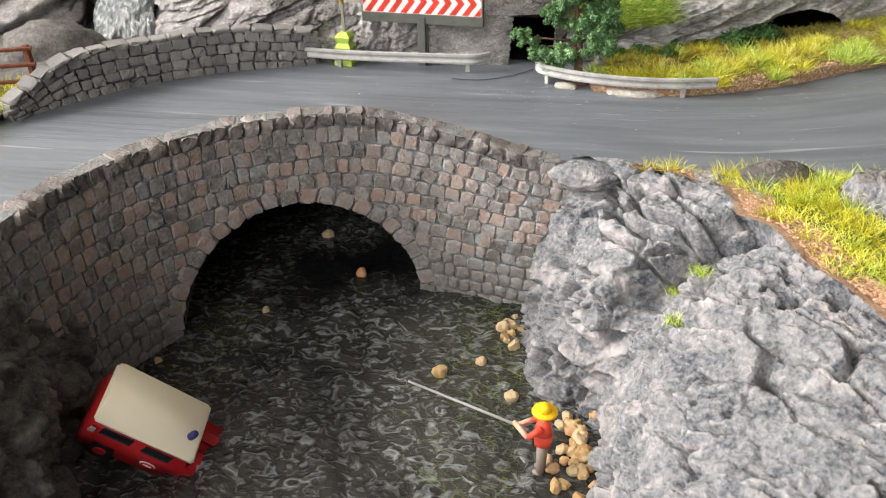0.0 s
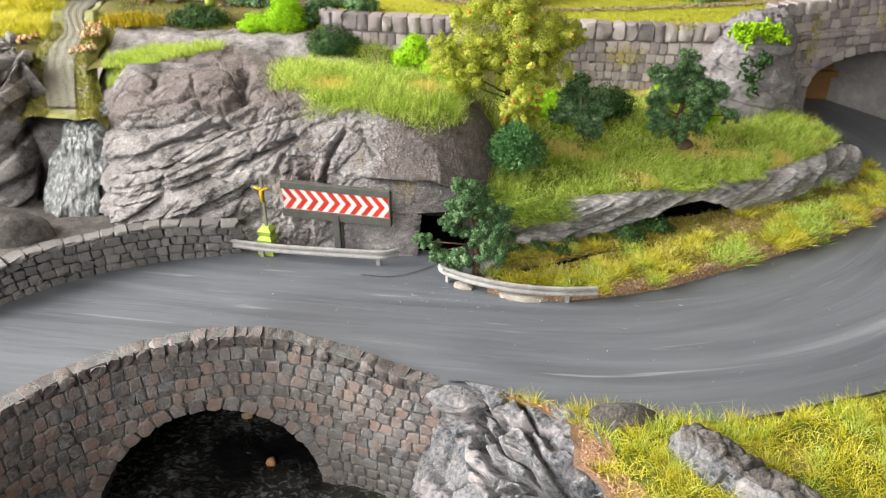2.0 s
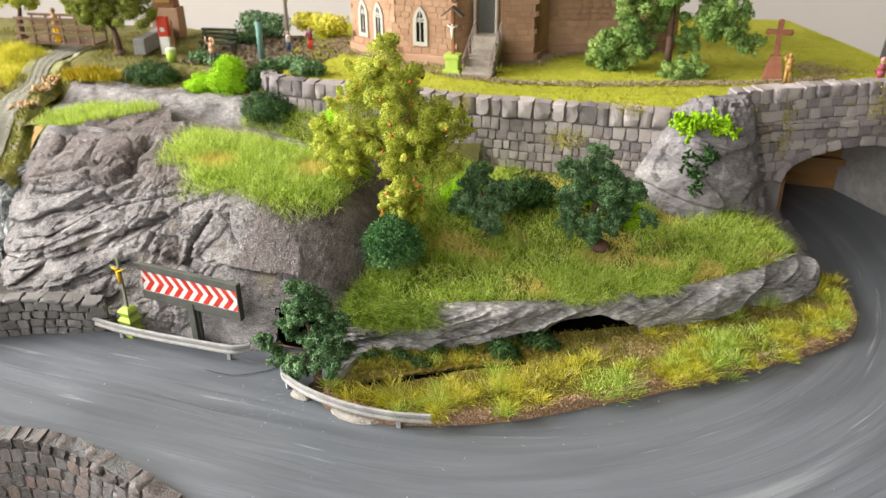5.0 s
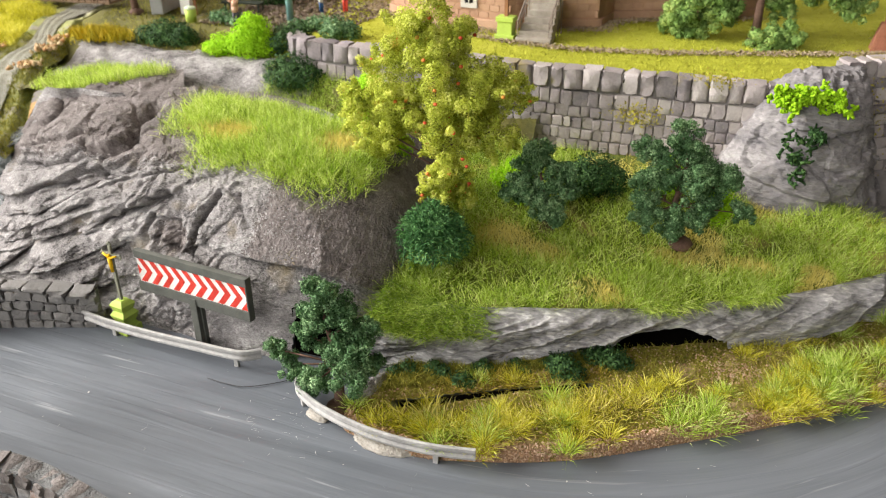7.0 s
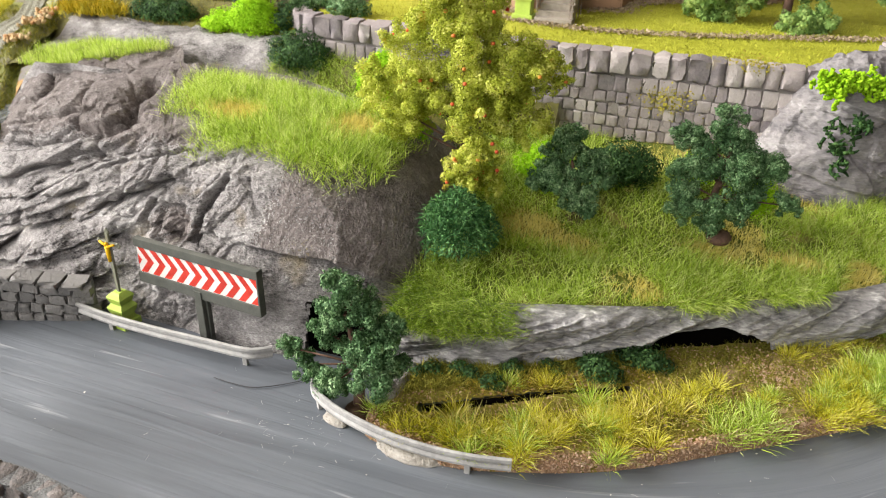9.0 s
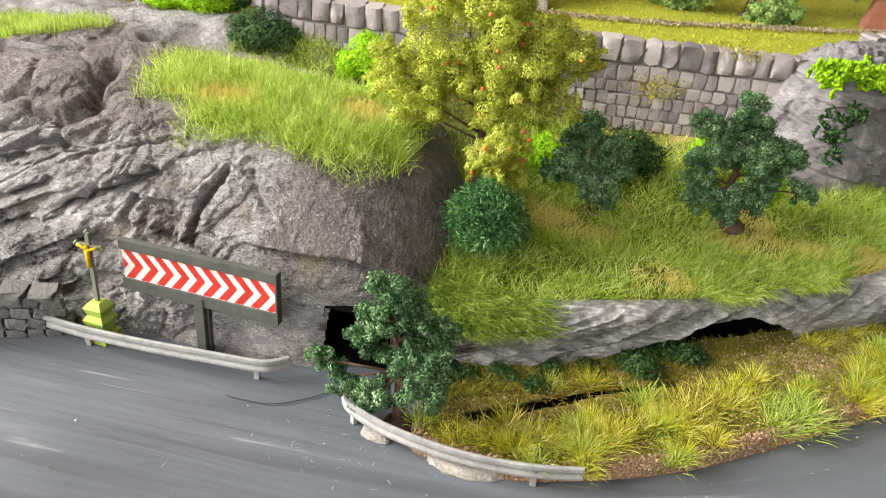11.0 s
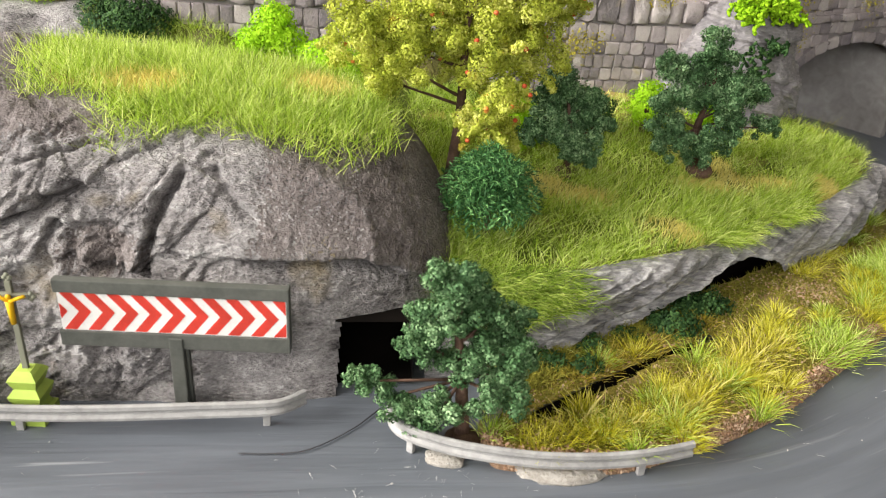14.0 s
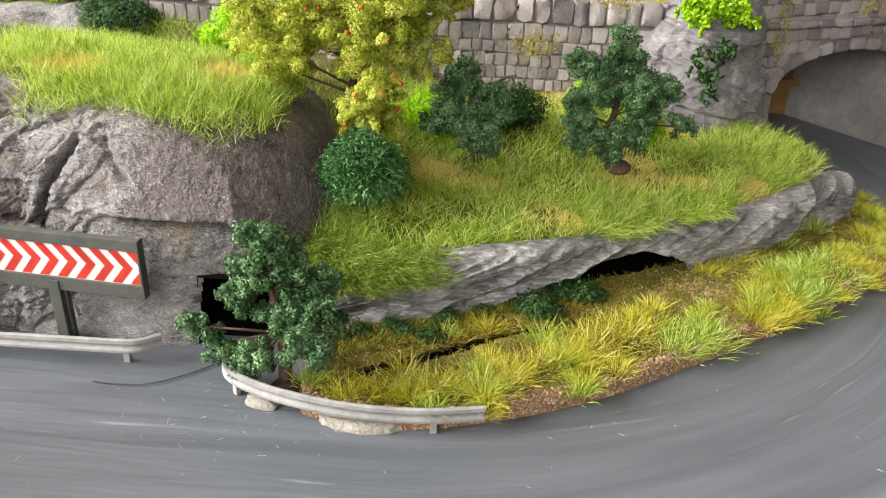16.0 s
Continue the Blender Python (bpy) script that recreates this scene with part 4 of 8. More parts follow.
wall_left, LWLEN = wall_body("wall_left", LW, lambda a: -.004, lambda a: lw_top(a) - .001, .006, M_MORTAR, n=80, nz=4,
                             label="low curved grey stone wall along the road", category="stone wall", kind="structure")
# ground behind the low wall
bm = bmesh.new()
f = bm.faces.new([bm.verts.new(p) for p in [(-.60, .16, .002), (-.245, .225, .002), (-.222, .245, .002)] + [(x - .003, y + .003, .004) for x, y in LW[1:]] + [(-.115, .37, 0), (-.60, .42, 0)]])
bmesh.ops.triangulate(bm, faces=bm.faces[:])
bm.normal_update()
tagged(part("ground_left", bm, M_ROCKDARK, None), "dark wet rocky pool bed behind the low stone wall", "ground", kind="structure")

# ---- stream ----
xs, ys = np.linspace(-.17, .05, 160), np.linspace(.02, .34, 200)
X, Y = np.meshgrid(xs, ys, indexing="ij")
P3 = np.stack([X.ravel(), Y.ravel(), 0 * X.ravel()], 1)
flow = np.stack([P3[:, 0] * 1.0 + .35 * P3[:, 1], P3[:, 1] * .55 - .2 * P3[:, 0], P3[:, 2]], 1)
wave = np.abs(fbm(flow, .011, 4, 81)) * .0030 + np.abs(fbm(flow, .0045, 3, 84)) * .0012
water = np.stack([X, Y, WATER_Z + wave.reshape(X.shape)], 2)


def water_material():
    m = bpy.data.materials.new("stream_resin")
    m.use_nodes = True
    nt = m.node_tree
    N, L = nt.nodes, nt.links.new
    b = N["Principled BSDF"]
    g = N.new("ShaderNodeNewGeometry")
    mp = N.new("ShaderNodeMapping")
    mp.inputs["Rotation"].default_value = (0, 0, radians(20))
    mp.inputs["Scale"].default_value = (.75, 1.1, 1)
    L(g.outputs["Position"], mp.inputs[0])
    n = N.new("ShaderNodeTexNoise")
    n.inputs["Scale"].default_value, n.inputs["Detail"].default_value, n.inputs["Distortion"].default_value = 260, 9, 1.5
    L(mp.outputs[0], n.inputs["Vector"])
    big = N.new("ShaderNodeTexNoise")
    big.inputs["Scale"].default_value, big.inputs["Detail"].default_value = 16, 2
    L(g.outputs["Position"], big.inputs["Vector"])
    # Pale flecks in the base colour stand in for highlights on the ripples.
    ripple_glint = N.new("ShaderNodeMapRange")
    ripple_glint.inputs[1].default_value, ripple_glint.inputs[2].default_value = .50, .80
    L(n.outputs[0], ripple_glint.inputs[0])
    mul = N.new("ShaderNodeMath")
    mul.operation = "MULTIPLY"
    pat = N.new("ShaderNodeMapRange")
    pat.inputs[1].default_value, pat.inputs[2].default_value, pat.inputs[4].default_value = .34, .56, 1.0
    L(big.outputs[0], pat.inputs[0])
    L(ripple_glint.outputs[0], mul.inputs[0])
    L(pat.outputs[0], mul.inputs[1])
    bed = N.new("ShaderNodeValToRGB")
    e = bed.color_ramp.elements
    e[0].position, e[0].color, e[1].position, e[1].color = .35, (.009, .0095, .010, 1), .7, (.055, .054, .047, 1)
    L(big.outputs[0], bed.inputs[0])
    mx = N.new("ShaderNodeMix")
    mx.data_type = "RGBA"
    L(mul.outputs[0], mx.inputs[0])
    L(bed.outputs[0], mx.inputs[6])
    mx.inputs[7].default_value = (.40, .43, .44, 1)
    L(mx.outputs[2], b.inputs["Base Color"])
    b.inputs["Roughness"].default_value = .12
    bp = N.new("ShaderNodeBump")
    bp.inputs["Strength"].default_value, bp.inputs["Distance"].default_value = .9, .0012
    L(n.outputs[0], bp.inputs["Height"])
    L(bp.outputs[0], b.inputs["Normal"])
    return m


M_WATER = water_material()
sheet("water", water, M_WATER, label="dark glossy resin stream with ripple highlights painted pale", category="stream", kind="structure")

# ---- rock on the right bank of the stream ----
RB_OUT = [(-.0135, .2495, -.064), (-.0135, .2480, -.064), (-.013, .240, -.064), (-.011, .226, -.064), (-.009, .210, -.064), (-.004, .199, -.064), (.006, .194, -.064), (.014, .187, -.064), (.013, .172, -.064), (.012, .150, -.064), (.012, .10, -.064), (.012, .03, -.064)]
RB_IN = [(.001, .2525, .0015), (.014, .2505, .002), (.030, .2460, .0030), (.045, .2400, .0040), (.054, .2320, .0050), (.057, .2220, .0055), (.056, .2100, .0055), (.064, .2000, .0050), (.070, .1850, .0045), (.078, .170, .003), (.10, .10, -.004), (.12, .03, -.01)]
rb = loft(RB_OUT, RB_IN, 430, 200, lambda d, D: (1 - np.exp(-d / .019)) / (1 - math.exp(-D / .019)))
rp = rb.reshape(-1, 3)
warp = rp + .004 * np.stack([fbm(rp, .014, 3, 90), fbm(rp, .014, 3, 92), fbm(rp, .014, 3, 94)], 1)
grainwise = np.array([[.65 / 1.5, -.70 / 1.5, .25 / 1.5], [.70, .70, 0], [-.15, .12, .98]])
wq = warp @ grainwise.T
bh, be = facets(warp, np.array([[.65 / .028, -.70 / .028, .25 / .028], [.70 / .010, .70 / .010, 0], [-.15 / .013, .12 / .013, .98 / .013]]), 95)
sh, se = facets(warp, np.array([[.65 / .011, -.70 / .011, .25 / .011], [.70 / .0045, .70 / .0045, 0], [-.15 / .0055, .12 / .0055, .98 / .0055]]), 195)
ridge = np.abs(fbm(wq, .014, 4, 96))
ridge2 = np.abs(fbm(wq + 3.1, .0045, 3, 98))
flat_top = 1 - .45 * smooth(.03, .06, rp[:, 0])
holes = smooth(.34, .52, fbm(wq + 7.7, .010, 3, 85))
rel = (bh * .0030 - .0058 * smooth(.16, 0, be) * smooth(-.20, .20, fbm(rp, .022, 2, 89)) - ridge * .0050 + .002 + .0020 * fbm(rp, .012, 3, 87)) * flat_top
rel += sh * .0006 - .0006 * smooth(.14, 0, se) - holes * .0080 - ridge2 * .0008 + (np.abs(fbm(warp, .0065, 4, 86)) - .25) * .0020 + fbm(rp, .0020, 2, 97) * .0005
crack = np.exp(-((rp[:, 1] - .190 - .35 * rp[:, 0] + .004 * fbm(rp, .02, 2, 99)) / .0045) ** 2) * smooth(-.05, -.01, rp[:, 2])
rel -= crack * .011
topfade = smooth(0, .05, np.linspace(0, 1, 200))[None, :] * smooth(0, .03, 1 - np.linspace(0, 1, 200))[None, :] * smooth(0, .03, np.linspace(0, 1, 430))[:, None]
rb = displace(rb, rel.reshape(rb.shape[:2]) * topfade)
sheet("bank_rock", rb, M_ROCKPALE, label="pale grey craggy rock bank beside the stream", category="rock", kind="structure")

# rock at the left of the stream, in the foreground
LB_OUT = [(-.146, .192, -.064), (-.143, .176, -.064), (-.139, .160, -.064), (-.133, .142, -.064), (-.120, .115, -.064), (-.12, .08, -.064), (-.12, .03, -.064)]
LB_IN = [(-.156, .184, -.030), (-.155, .176, -.004), (-.150, .160, .004), (-.145, .14, .004), (-.138, .11, .0), (-.135, .08, 0), (-.135, .03, 0)]
lb = loft(LB_OUT, LB_IN, 200, 120, lambda d, D: np.clip(d / D, 0, 1) ** .6)
rp = lb.reshape(-1, 3)
bh, be = facets(rp + .003 * np.stack([fbm(rp, .012, 3, 100)] * 3, 1), np.eye(3) / .014, 102)
rel = bh * .0024 - .003 * smooth(.2, 0, be) + np.abs(fbm(rp, .014, 4, 101)) * .006 - .002 - smooth(.2, .5, fbm(rp, .008, 3, 104)) * .005 + (np.abs(fbm(rp, .004, 3, 103)) - .2) * .0022
n = sheet_normals(lb)
n *= np.where(n[..., :1] < 0, -1, 1)
lb = lb + n * rel.reshape(lb.shape[:2])[..., None] * smooth(0, .05, np.linspace(0, 1, 120))[None, :, None]
sheet("bank_rock", lb, M_ROCKDARK, label="dark grey craggy rock beside the bridge wall", category="rock", kind="structure")

# right verge in the foreground
VG_IN = [(.010, .247, .0), (.030, .245, .0), (.060, .241, .0), (.090, .243, .0), (.115, .250, .0), (.140, .261, .0), (.165, .274, .0), (.190, .292, .0), (.23, .319, .0), (.30, .37, 0), (.42, .46, 0)]
VG_OUT = [(.020, .236, .0), (.034, .222, .001), (.044, .205, .002), (.050, .185, .003), (.060, .150, .004), (.075, .105, .003), (.100, .060, .0), (.16, .03, -.004), (.25, .03, -.004), (.38, .10, 0), (.5, .20, 0)]
verge = loft(VG_IN, VG_OUT, 260, 130, lambda d, D: np.clip(d / D, 0, 1) ** .5)
vp = verge.reshape(-1, 3)
verge[..., 2] += (.0035 + .003 * fbm(vp, .02, 3, 111)).reshape(verge.shape[:2]) * smooth(0, .08, np.linspace(0, 1, 130))[None, :]


def verge_side(x, y):
    """Distance to the right of the border between the bank rock and the verge."""
    return x - np.interp(y, [.10, .166, .177, .1845, .201, .209, .2305, .2404, .2477, .252], [.09, .0754, .0706, .0655, .0603, .0525, .0509, .0348, .019, .005])


vflat = verge.reshape(-1, 3)
vgf = grid_faces(*verge.shape[:2], lambda f: verge_side(vflat[f].mean(1)[:, 0], vflat[f].mean(1)[:, 1]) > -.004)
vgc = vflat[vgf].mean(1)
obj("verge_ground", vflat, vgf, [M_EARTH, M_TURF], face_mats=np.where(verge_side(vgc[:, 0], vgc[:, 1]) > .005 + .006 * fbm(vgc, .012, 2, 65), 1, 0), label="brown and green verge along the road's outer edge", category="verge", kind="structure")

# ---- the room round the layout ----
def slab(name, x0, x1, y0, y1, z0, z1, mat, label, category):
    b_ = bmesh.new()
    box(b_, x0, x1, y0, y1, z0, z1)
    return tagged(part(name, b_, mat, None), label, category, kind="structure")


# North wall cream; the unseen other walls stay dark to limit bounced light.
slab("wall_north", -1.7, 1.9, 1.20, 1.30, -.95, 1.75, M_PLASTER, "painted wall of the room", "wall")
slab("wall_east", 1.9, 2.0, -1.8, 1.30, -.95, 1.75, M_LOWBOUNCE, "painted wall of the room", "wall")
slab("floor", -1.7, 2.0, -1.8, 1.30, -1.0, -.95, M_FLOOR, "brown wooden room floor", "floor")
slab("ceiling", -1.7, 2.0, -1.8, 1.30, 1.75, 1.80, M_CEILING, "grey-brown painted ceiling", "ceiling")
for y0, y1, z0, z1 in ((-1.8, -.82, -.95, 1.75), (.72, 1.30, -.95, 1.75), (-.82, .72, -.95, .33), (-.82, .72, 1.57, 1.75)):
    slab("wall_west", -1.7, -1.6, y0, y1, z0, z1, M_LOWBOUNCE, "unseen dark grey room wall with a window, kept dark to limit bounce", "wall")
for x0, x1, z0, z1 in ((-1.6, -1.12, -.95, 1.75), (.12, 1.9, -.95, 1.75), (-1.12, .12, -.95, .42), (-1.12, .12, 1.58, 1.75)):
    slab("wall_south", x0, x1, -1.8, -1.7, z0, z1, M_LOWBOUNCE, "unseen dark grey room wall with a window, kept dark to limit bounce", "wall")
slab("baseboard", -.62, .60, 0.0, .82, -.11, -.085, M_BOARD, "plywood base of the model landscape", "base")
tb = slab("table", -.70, .70, -.05, .90, -.14, -.11, M_BOARD, "plain wooden trestle top under the model", "table")
for x in (-.65, .65):
    for y in (0, .85):
        b_ = bmesh.new()
        box(b_, x - .03, x + .03, y - .03, y + .03, -.95, -.141)
        part("leg", b_, M_BOARD, tb)

# ---- stones of the walls ----
def build_stones():
    rng = np.random.default_rng(5)
    rows = []
    low = lambda a: -.0645
    for k in range(12):
        lo, hi = course(low, lambda a: front_top(a) - .0048, k, 12)
        rows.append((lo, hi, .0052))
    stones_along(wall_front, [p[:2] for p in PARAPET], rows[::-1], 0, .0017, FRONT_STONES, rng, skip=lambda s, z: front_hole(s, z, .0045) or s < .045, limit=300, out=-.0002)
    caps = [stone_mesh("cap_stone", M_STONECAP, rng, .17, .085) for _ in range(8)]
    stones_along(wall_front, [p[:2] for p in PARAPET], [(lambda a: front_top(a) - .0050, lambda a: front_top(a) + .0004, .0054)], 0, .0074, caps, rng,
                 skip=lambda s, z: s < .03, out=-.0027, jitter=.16, piece="cap_stone")
    # ring of the arch
    n = 23
    for i in range(n):
        a = math.pi * (i + .5) / n
        s = ARCH_C - math.cos(a) * (ARCH_R + .0030)
        z = WATER_Z - .002 + math.sin(a) * (ARCH_H + .0030)
        if z < WATER_Z:
            continue
        x, y = np.interp(s, ps, pl[:, 0]), np.interp(s, ps, pl[:, 1])
        x2, y2 = np.interp(s + .002, ps, pl[:, 0]), np.interp(s + .002, ps, pl[:, 1])
        yaw = math.atan2(y2 - y, x2 - x)
        slope = math.atan2(ARCH_H * math.cos(a), ARCH_R * math.sin(a))
        ob = new("arch_stone", FRONT_STONES[i % 10])
        ob.parent = wall_front
        ob.matrix_world = Matrix.Translation((x, y, z)) @ Matrix.Rotation(yaw, 4, "Z") @ Matrix.Rotation(-slope, 4, "Y") @ Matrix.Diagonal((.0062, .0024, .0066, 1))
    grey = [stone_mesh("stone", M_STONEGREY, rng, .16, .08) for _ in range(8)]
    rows = [(*course(lambda a: -.001, lambda a: lw_top(a) - .001, k, 4), .0058) for k in range(4)]
    stones_along(wall_left, LW, rows, 0, .0026, grey, rng, out=.0002, jitter=.2)
    stones_along(wall_left, LW, [(lambda a: lw_top(a) - .0016, lambda a: lw_top(a) + .0006, .0075)], 0, .0075, grey, rng, out=-.0022, jitter=.08, piece="cap_stone")
    up = [stone_mesh("stone", M_STONEUP, rng, .10, .060) for _ in range(10)]
    rows = []
    edges = [0, .0105, .0180, .0235, .0290, .0345, .0400, .0455]
    for k in range(1, len(edges) - 1):
        rows.append((lambda a, k=k: up_top(a) - edges[k + 1], lambda a, k=k: up_top(a) - edges[k], [0, .0062, .0054][k] if k < 3 else .0046))
    stones_along(wall_terrace, UP, rows, 0, .0020, up, rng, out=.0001, jitter=.05, skip=lambda s, z: z < up_low(s / UPLEN) - .006 or (s < UPLEN * .42 and z < .058))
    stones_along(wall_terrace, UP, [(lambda a: up_top(a) - .0102, lambda a: up_top(a) + .0005, .0080)], 0, .0088, up, rng, out=-.0028, jitter=.06, piece="cap_stone")
    rows = [(lambda a, k=k: .0885 + .004 * a - .0058 * (k + 1), lambda a, k=k: .0885 + .004 * a - .0058 * k, .0068) for k in range(1, 12)]
    stones_along(wall_bridge, BR, rows, 0, .0020, up, rng, out=.0001, jitter=.05, skip=lambda s, z: bridge_hole(s, z, .005) or s > BRLEN * .88)
    stones_along(wall_bridge, BR, [(lambda a: .0815 + .004 * a, lambda a: .0893 + .004 * a, .0074)], 0, .0092, up, rng, out=-.003, jitter=.04, piece="cap_stone")
    stones_along(wall_bridge, BR, [(lambda a: .0665, lambda a: .0700, .010)], 0, .0046, up, rng, out=.0010, jitter=.04, piece="string_stone")
    n = 15
    c, h = (BA + BB) / 2, (BB - BA) / 2
    for i in range(n):
        a = math.pi * (i + .5) / n
        s, z = c - math.cos(a) * (h + .0022), .038 + math.sin(a) * (.017 + .0024)
        x, y = np.interp(s, brs, brl[:, 0]), np.interp(s, brs, brl[:, 1])
        slope = math.atan2(.017 * math.cos(a), h * math.sin(a))
        ob = new("arch_stone", up[i % 8])
        ob.parent = wall_bridge
        ob.matrix_world = Matrix.Translation((x, y, z)) @ Matrix.Rotation(math.atan2(.052, .11), 4, "Z") @ Matrix.Rotation(-slope, 4, "Y") @ Matrix.Diagonal((.0082, .0034, .0056, 1))


# ---- plants ----
def plain(name, rgb, rough=0.55, size=0.01, metal=0.0):
    return material(name, [tuple(c * .86 for c in rgb), rgb, tuple(min(1, c * 1.1) for c in rgb)], size, rough, 0.00008, 0.0015, metal=metal)


def inside(poly, x, y):
    x, y = np.asarray(x), np.asarray(y)
    res = np.zeros(x.shape, bool)
    for (x1, y1), (x2, y2) in zip(poly, poly[1:] + poly[:1]):
        cut = (y1 > y) != (y2 > y)
        with np.errstate(divide="ignore", invalid="ignore"):
            res ^= cut & (x < (x2 - x1) * (y - y1) / (y2 - y1 + 1e-12) + x1)
    return res


def crown_points(blobs, leaf, rng, density=1.0):
    """Leaf places over lumpy masses (x, y, z, radius), uneven and with some depth."""
    cs, ns = [], []
    for k, (x, y, z, r) in enumerate(blobs):
        n = int(density * 1.9 * 12.57 * r * r / (leaf * leaf * 2.0))
        d = rng.normal(size=(n, 3))
        d /= np.linalg.norm(d, axis=1, keepdims=True)
        lump = 1 + .34 * vnoise(d * 2.1 + k * 7.7, 3) + .16 * vnoise(d * 5.5 + k, 5)
        depth = 1 - .38 * rng.random(n) ** 2
        c = np.array([x, y, z]) + d * (r * lump * depth)[:, None] * np.array([1, 1, .92])
        cs.append(c + rng.normal(size=(n, 3)) * leaf * .35)
        nn = d + rng.normal(size=(n, 3)) * .34
        ns.append(nn / np.linalg.norm(nn, axis=1, keepdims=True))
    return np.concatenate(cs), np.concatenate(ns)


def soft_normals(ob, n):
    """Leaf scraps take the normal of the mass that they sit on, as fine flock does."""
    ob.data.normals_split_custom_set_from_vertices(np.repeat(n, 4, axis=0).tolist())


def tree(name, base, blobs, mat, leaf, rng, trunk=.0018, label="", density=1.0, clump=True, category="tree", fork=.45, ragged=0, limbs=True):
    """Trunk and limbs that reach into each leaf mass, and a crown of leaf scraps. Blobs are relative to the base."""
    ob = thing(name, label, category, pose(*base))
    bm = bmesh.new()
    top = max(b[2] for b in blobs)
    stem = Vector((sum(b[0] for b in blobs) / len(blobs), sum(b[1] for b in blobs) / len(blobs), top * .8))
    knee = stem * fork + Vector((rng.normal() * trunk, rng.normal() * trunk, 0))
    rod(bm, (0, 0, -.001), knee, trunk, trunk * .72)
    rod(bm, knee, stem, trunk * .72, trunk * .3)
    for a in range(5):
        t = a * 1.256 + rng.random()
        rod(bm, (math.cos(t) * trunk * 1.6, math.sin(t) * trunk * 1.6, -.0008), (0, 0, trunk * 1.6), trunk * .55, trunk * .3, 6)
    ball(bm, (0, 0, 0), min(trunk * 2.8, .0050), 1, 1, .6, 2)
    for x, y, z, r in blobs:
        s = knee.lerp(stem, max(0, min(.9, (z - r - knee.z) / max(1e-4, stem.z - knee.z))))
        if not limbs:
            continue
        rod(bm, s, (x, y, z), trunk * .24, trunk * .12, 6)
    part("trunk", bm, M_BARK, ob, smooth_shade=True)
    fine = []
    for x, y, z, r in blobs:
        fine.append((x, y, z, r * .52))
        if clump:
            for _ in range(15):
                d = rng.normal(size=3)
                d /= np.linalg.norm(d)
                q = rng.uniform(.60, 1.02)
                fine.append((x + d[0] * r * q, y + d[1] * r * q, z + d[2] * r * q * .95, r * rng.uniform(.24, .40)))
        for _ in range(ragged):
            d = rng.normal(size=3)
            d[2] -= .35
            d /= np.linalg.norm(d)
            for q in (.95, 1.12, 1.25):
                fine.append((x + d[0] * r * q, y + d[1] * r * q, z + d[2] * r * q, r * (.42 - .24 * q)))
    c, n = crown_points(fine, leaf, rng, density)
    v, f = leaves(c, n, leaf, rng)
    soft_normals(obj("crown", v, f, mat, ob), n)
    return ob, fine


def bush(name, base, blobs, mat, leaf, rng, label, density=1.0, category="bush"):
    ob = thing(name, label, category, pose(*base))
    bm = bmesh.new()
    for k in range(4):
        t = k * 1.57 + rng.random()
        x, y, z, r = blobs[k % len(blobs)]
        rod(bm, (math.cos(t) * .001, math.sin(t) * .001, -.001), (x * .8, y * .8, max(z, .001)), .0006, .0003, 6)
    part("stems", bm, M_BARK, ob)
    c, n = crown_points(blobs, leaf, rng, density)
    v, f = leaves(c, n, leaf, rng)
    soft_normals(obj("foliage", v, f, mat, ob), n)
    return ob


def needle_bush(name, base, radius, height, mat, rng, label, n=5200):
    """A round bush of short stiff fibres."""
    ob = thing(name, label, "bush", pose(*base))
    d = rng.normal(size=(n, 3))
    d /= np.linalg.norm(d, axis=1, keepdims=True)
    d[:, 2] = np.where(d[:, 2] < -.55, -d[:, 2], d[:, 2])
    lump = 1 + .12 * vnoise(d * 2.3 + 5, 2)
    p = d * (lump * rng.uniform(.38, .96, n))[:, None] * np.array([radius, radius, height / 2]) + np.array([0, 0, height * .48])
    blades("foliage", p, d * .45 + rng.normal(size=(n, 3)) * .8, .0024, .00019, .2, mat, rng, 1.1, ob)
    bm = bmesh.new()
    rod(bm, (0, 0, -.001), (0, 0, height * .5), .0012, .0006)
    part("stems", bm, M_BARK, ob)
    return ob


rng = np.random.default_rng(21)
# the dark tree by the tunnel mouth
tree("broadleaf_tree", (.0015, .3285, .0005),
     [(-.005, .003, .045, .0066), (-.002, .003, .040, .0070), (-.008, .003, .035, .0068), (.004, .003, .034, .0066), (-.013, .002, .0275, .0050), (.008, -.001, .027, .0068), (.012, .001, .021, .0056), (.006, -.003, .017, .0068), (-.007, -.003, .011, .0062), (-.013, -.001, .009, .0050), (-.019, .001, .013, .0052), (-.025, .001, .018, .0040), (-.002, .002, .024, .0066), (.012, .004, .033, .0042)],
     M_DARKGREEN, .00048, rng, .0021, "dark green leafy model tree behind the guard rail")
# the apple tree on the slope
apple_ob, apple_blobs = tree("apple_tree", (.004, .408, .036),
     [(.000, 0, .086, 0.0103), (-.008, 0, .073, 0.0123), (.008, .002, .072, 0.0119), (-.018, -.002, .057, 0.0128), (.004, -.004, .060, 0.0143), (.020, 0, .058, 0.0128), (.030, .002, .056, 0.0084), (-.029, 0, .047, 0.0099), (-.017, -.004, .039, 0.0109),
      (.012, -.006, .042, 0.0113), (.024, 0, .043, 0.0099), (.002, .006, .045, 0.0119), (.011, -.010, .026, 0.0084), (.005, -.009, .022, 0.0064), (-.024, .004, .033, 0.0074), (.014, -.004, .018, 0.0059)],
     M_APPLELEAF, .00046, rng, .0021, "tall yellow-green apple tree with red apples", .70, category="tree", fork=.3, ragged=7)
me = bpy.data.meshes.new("apple")
bm = bmesh.new()
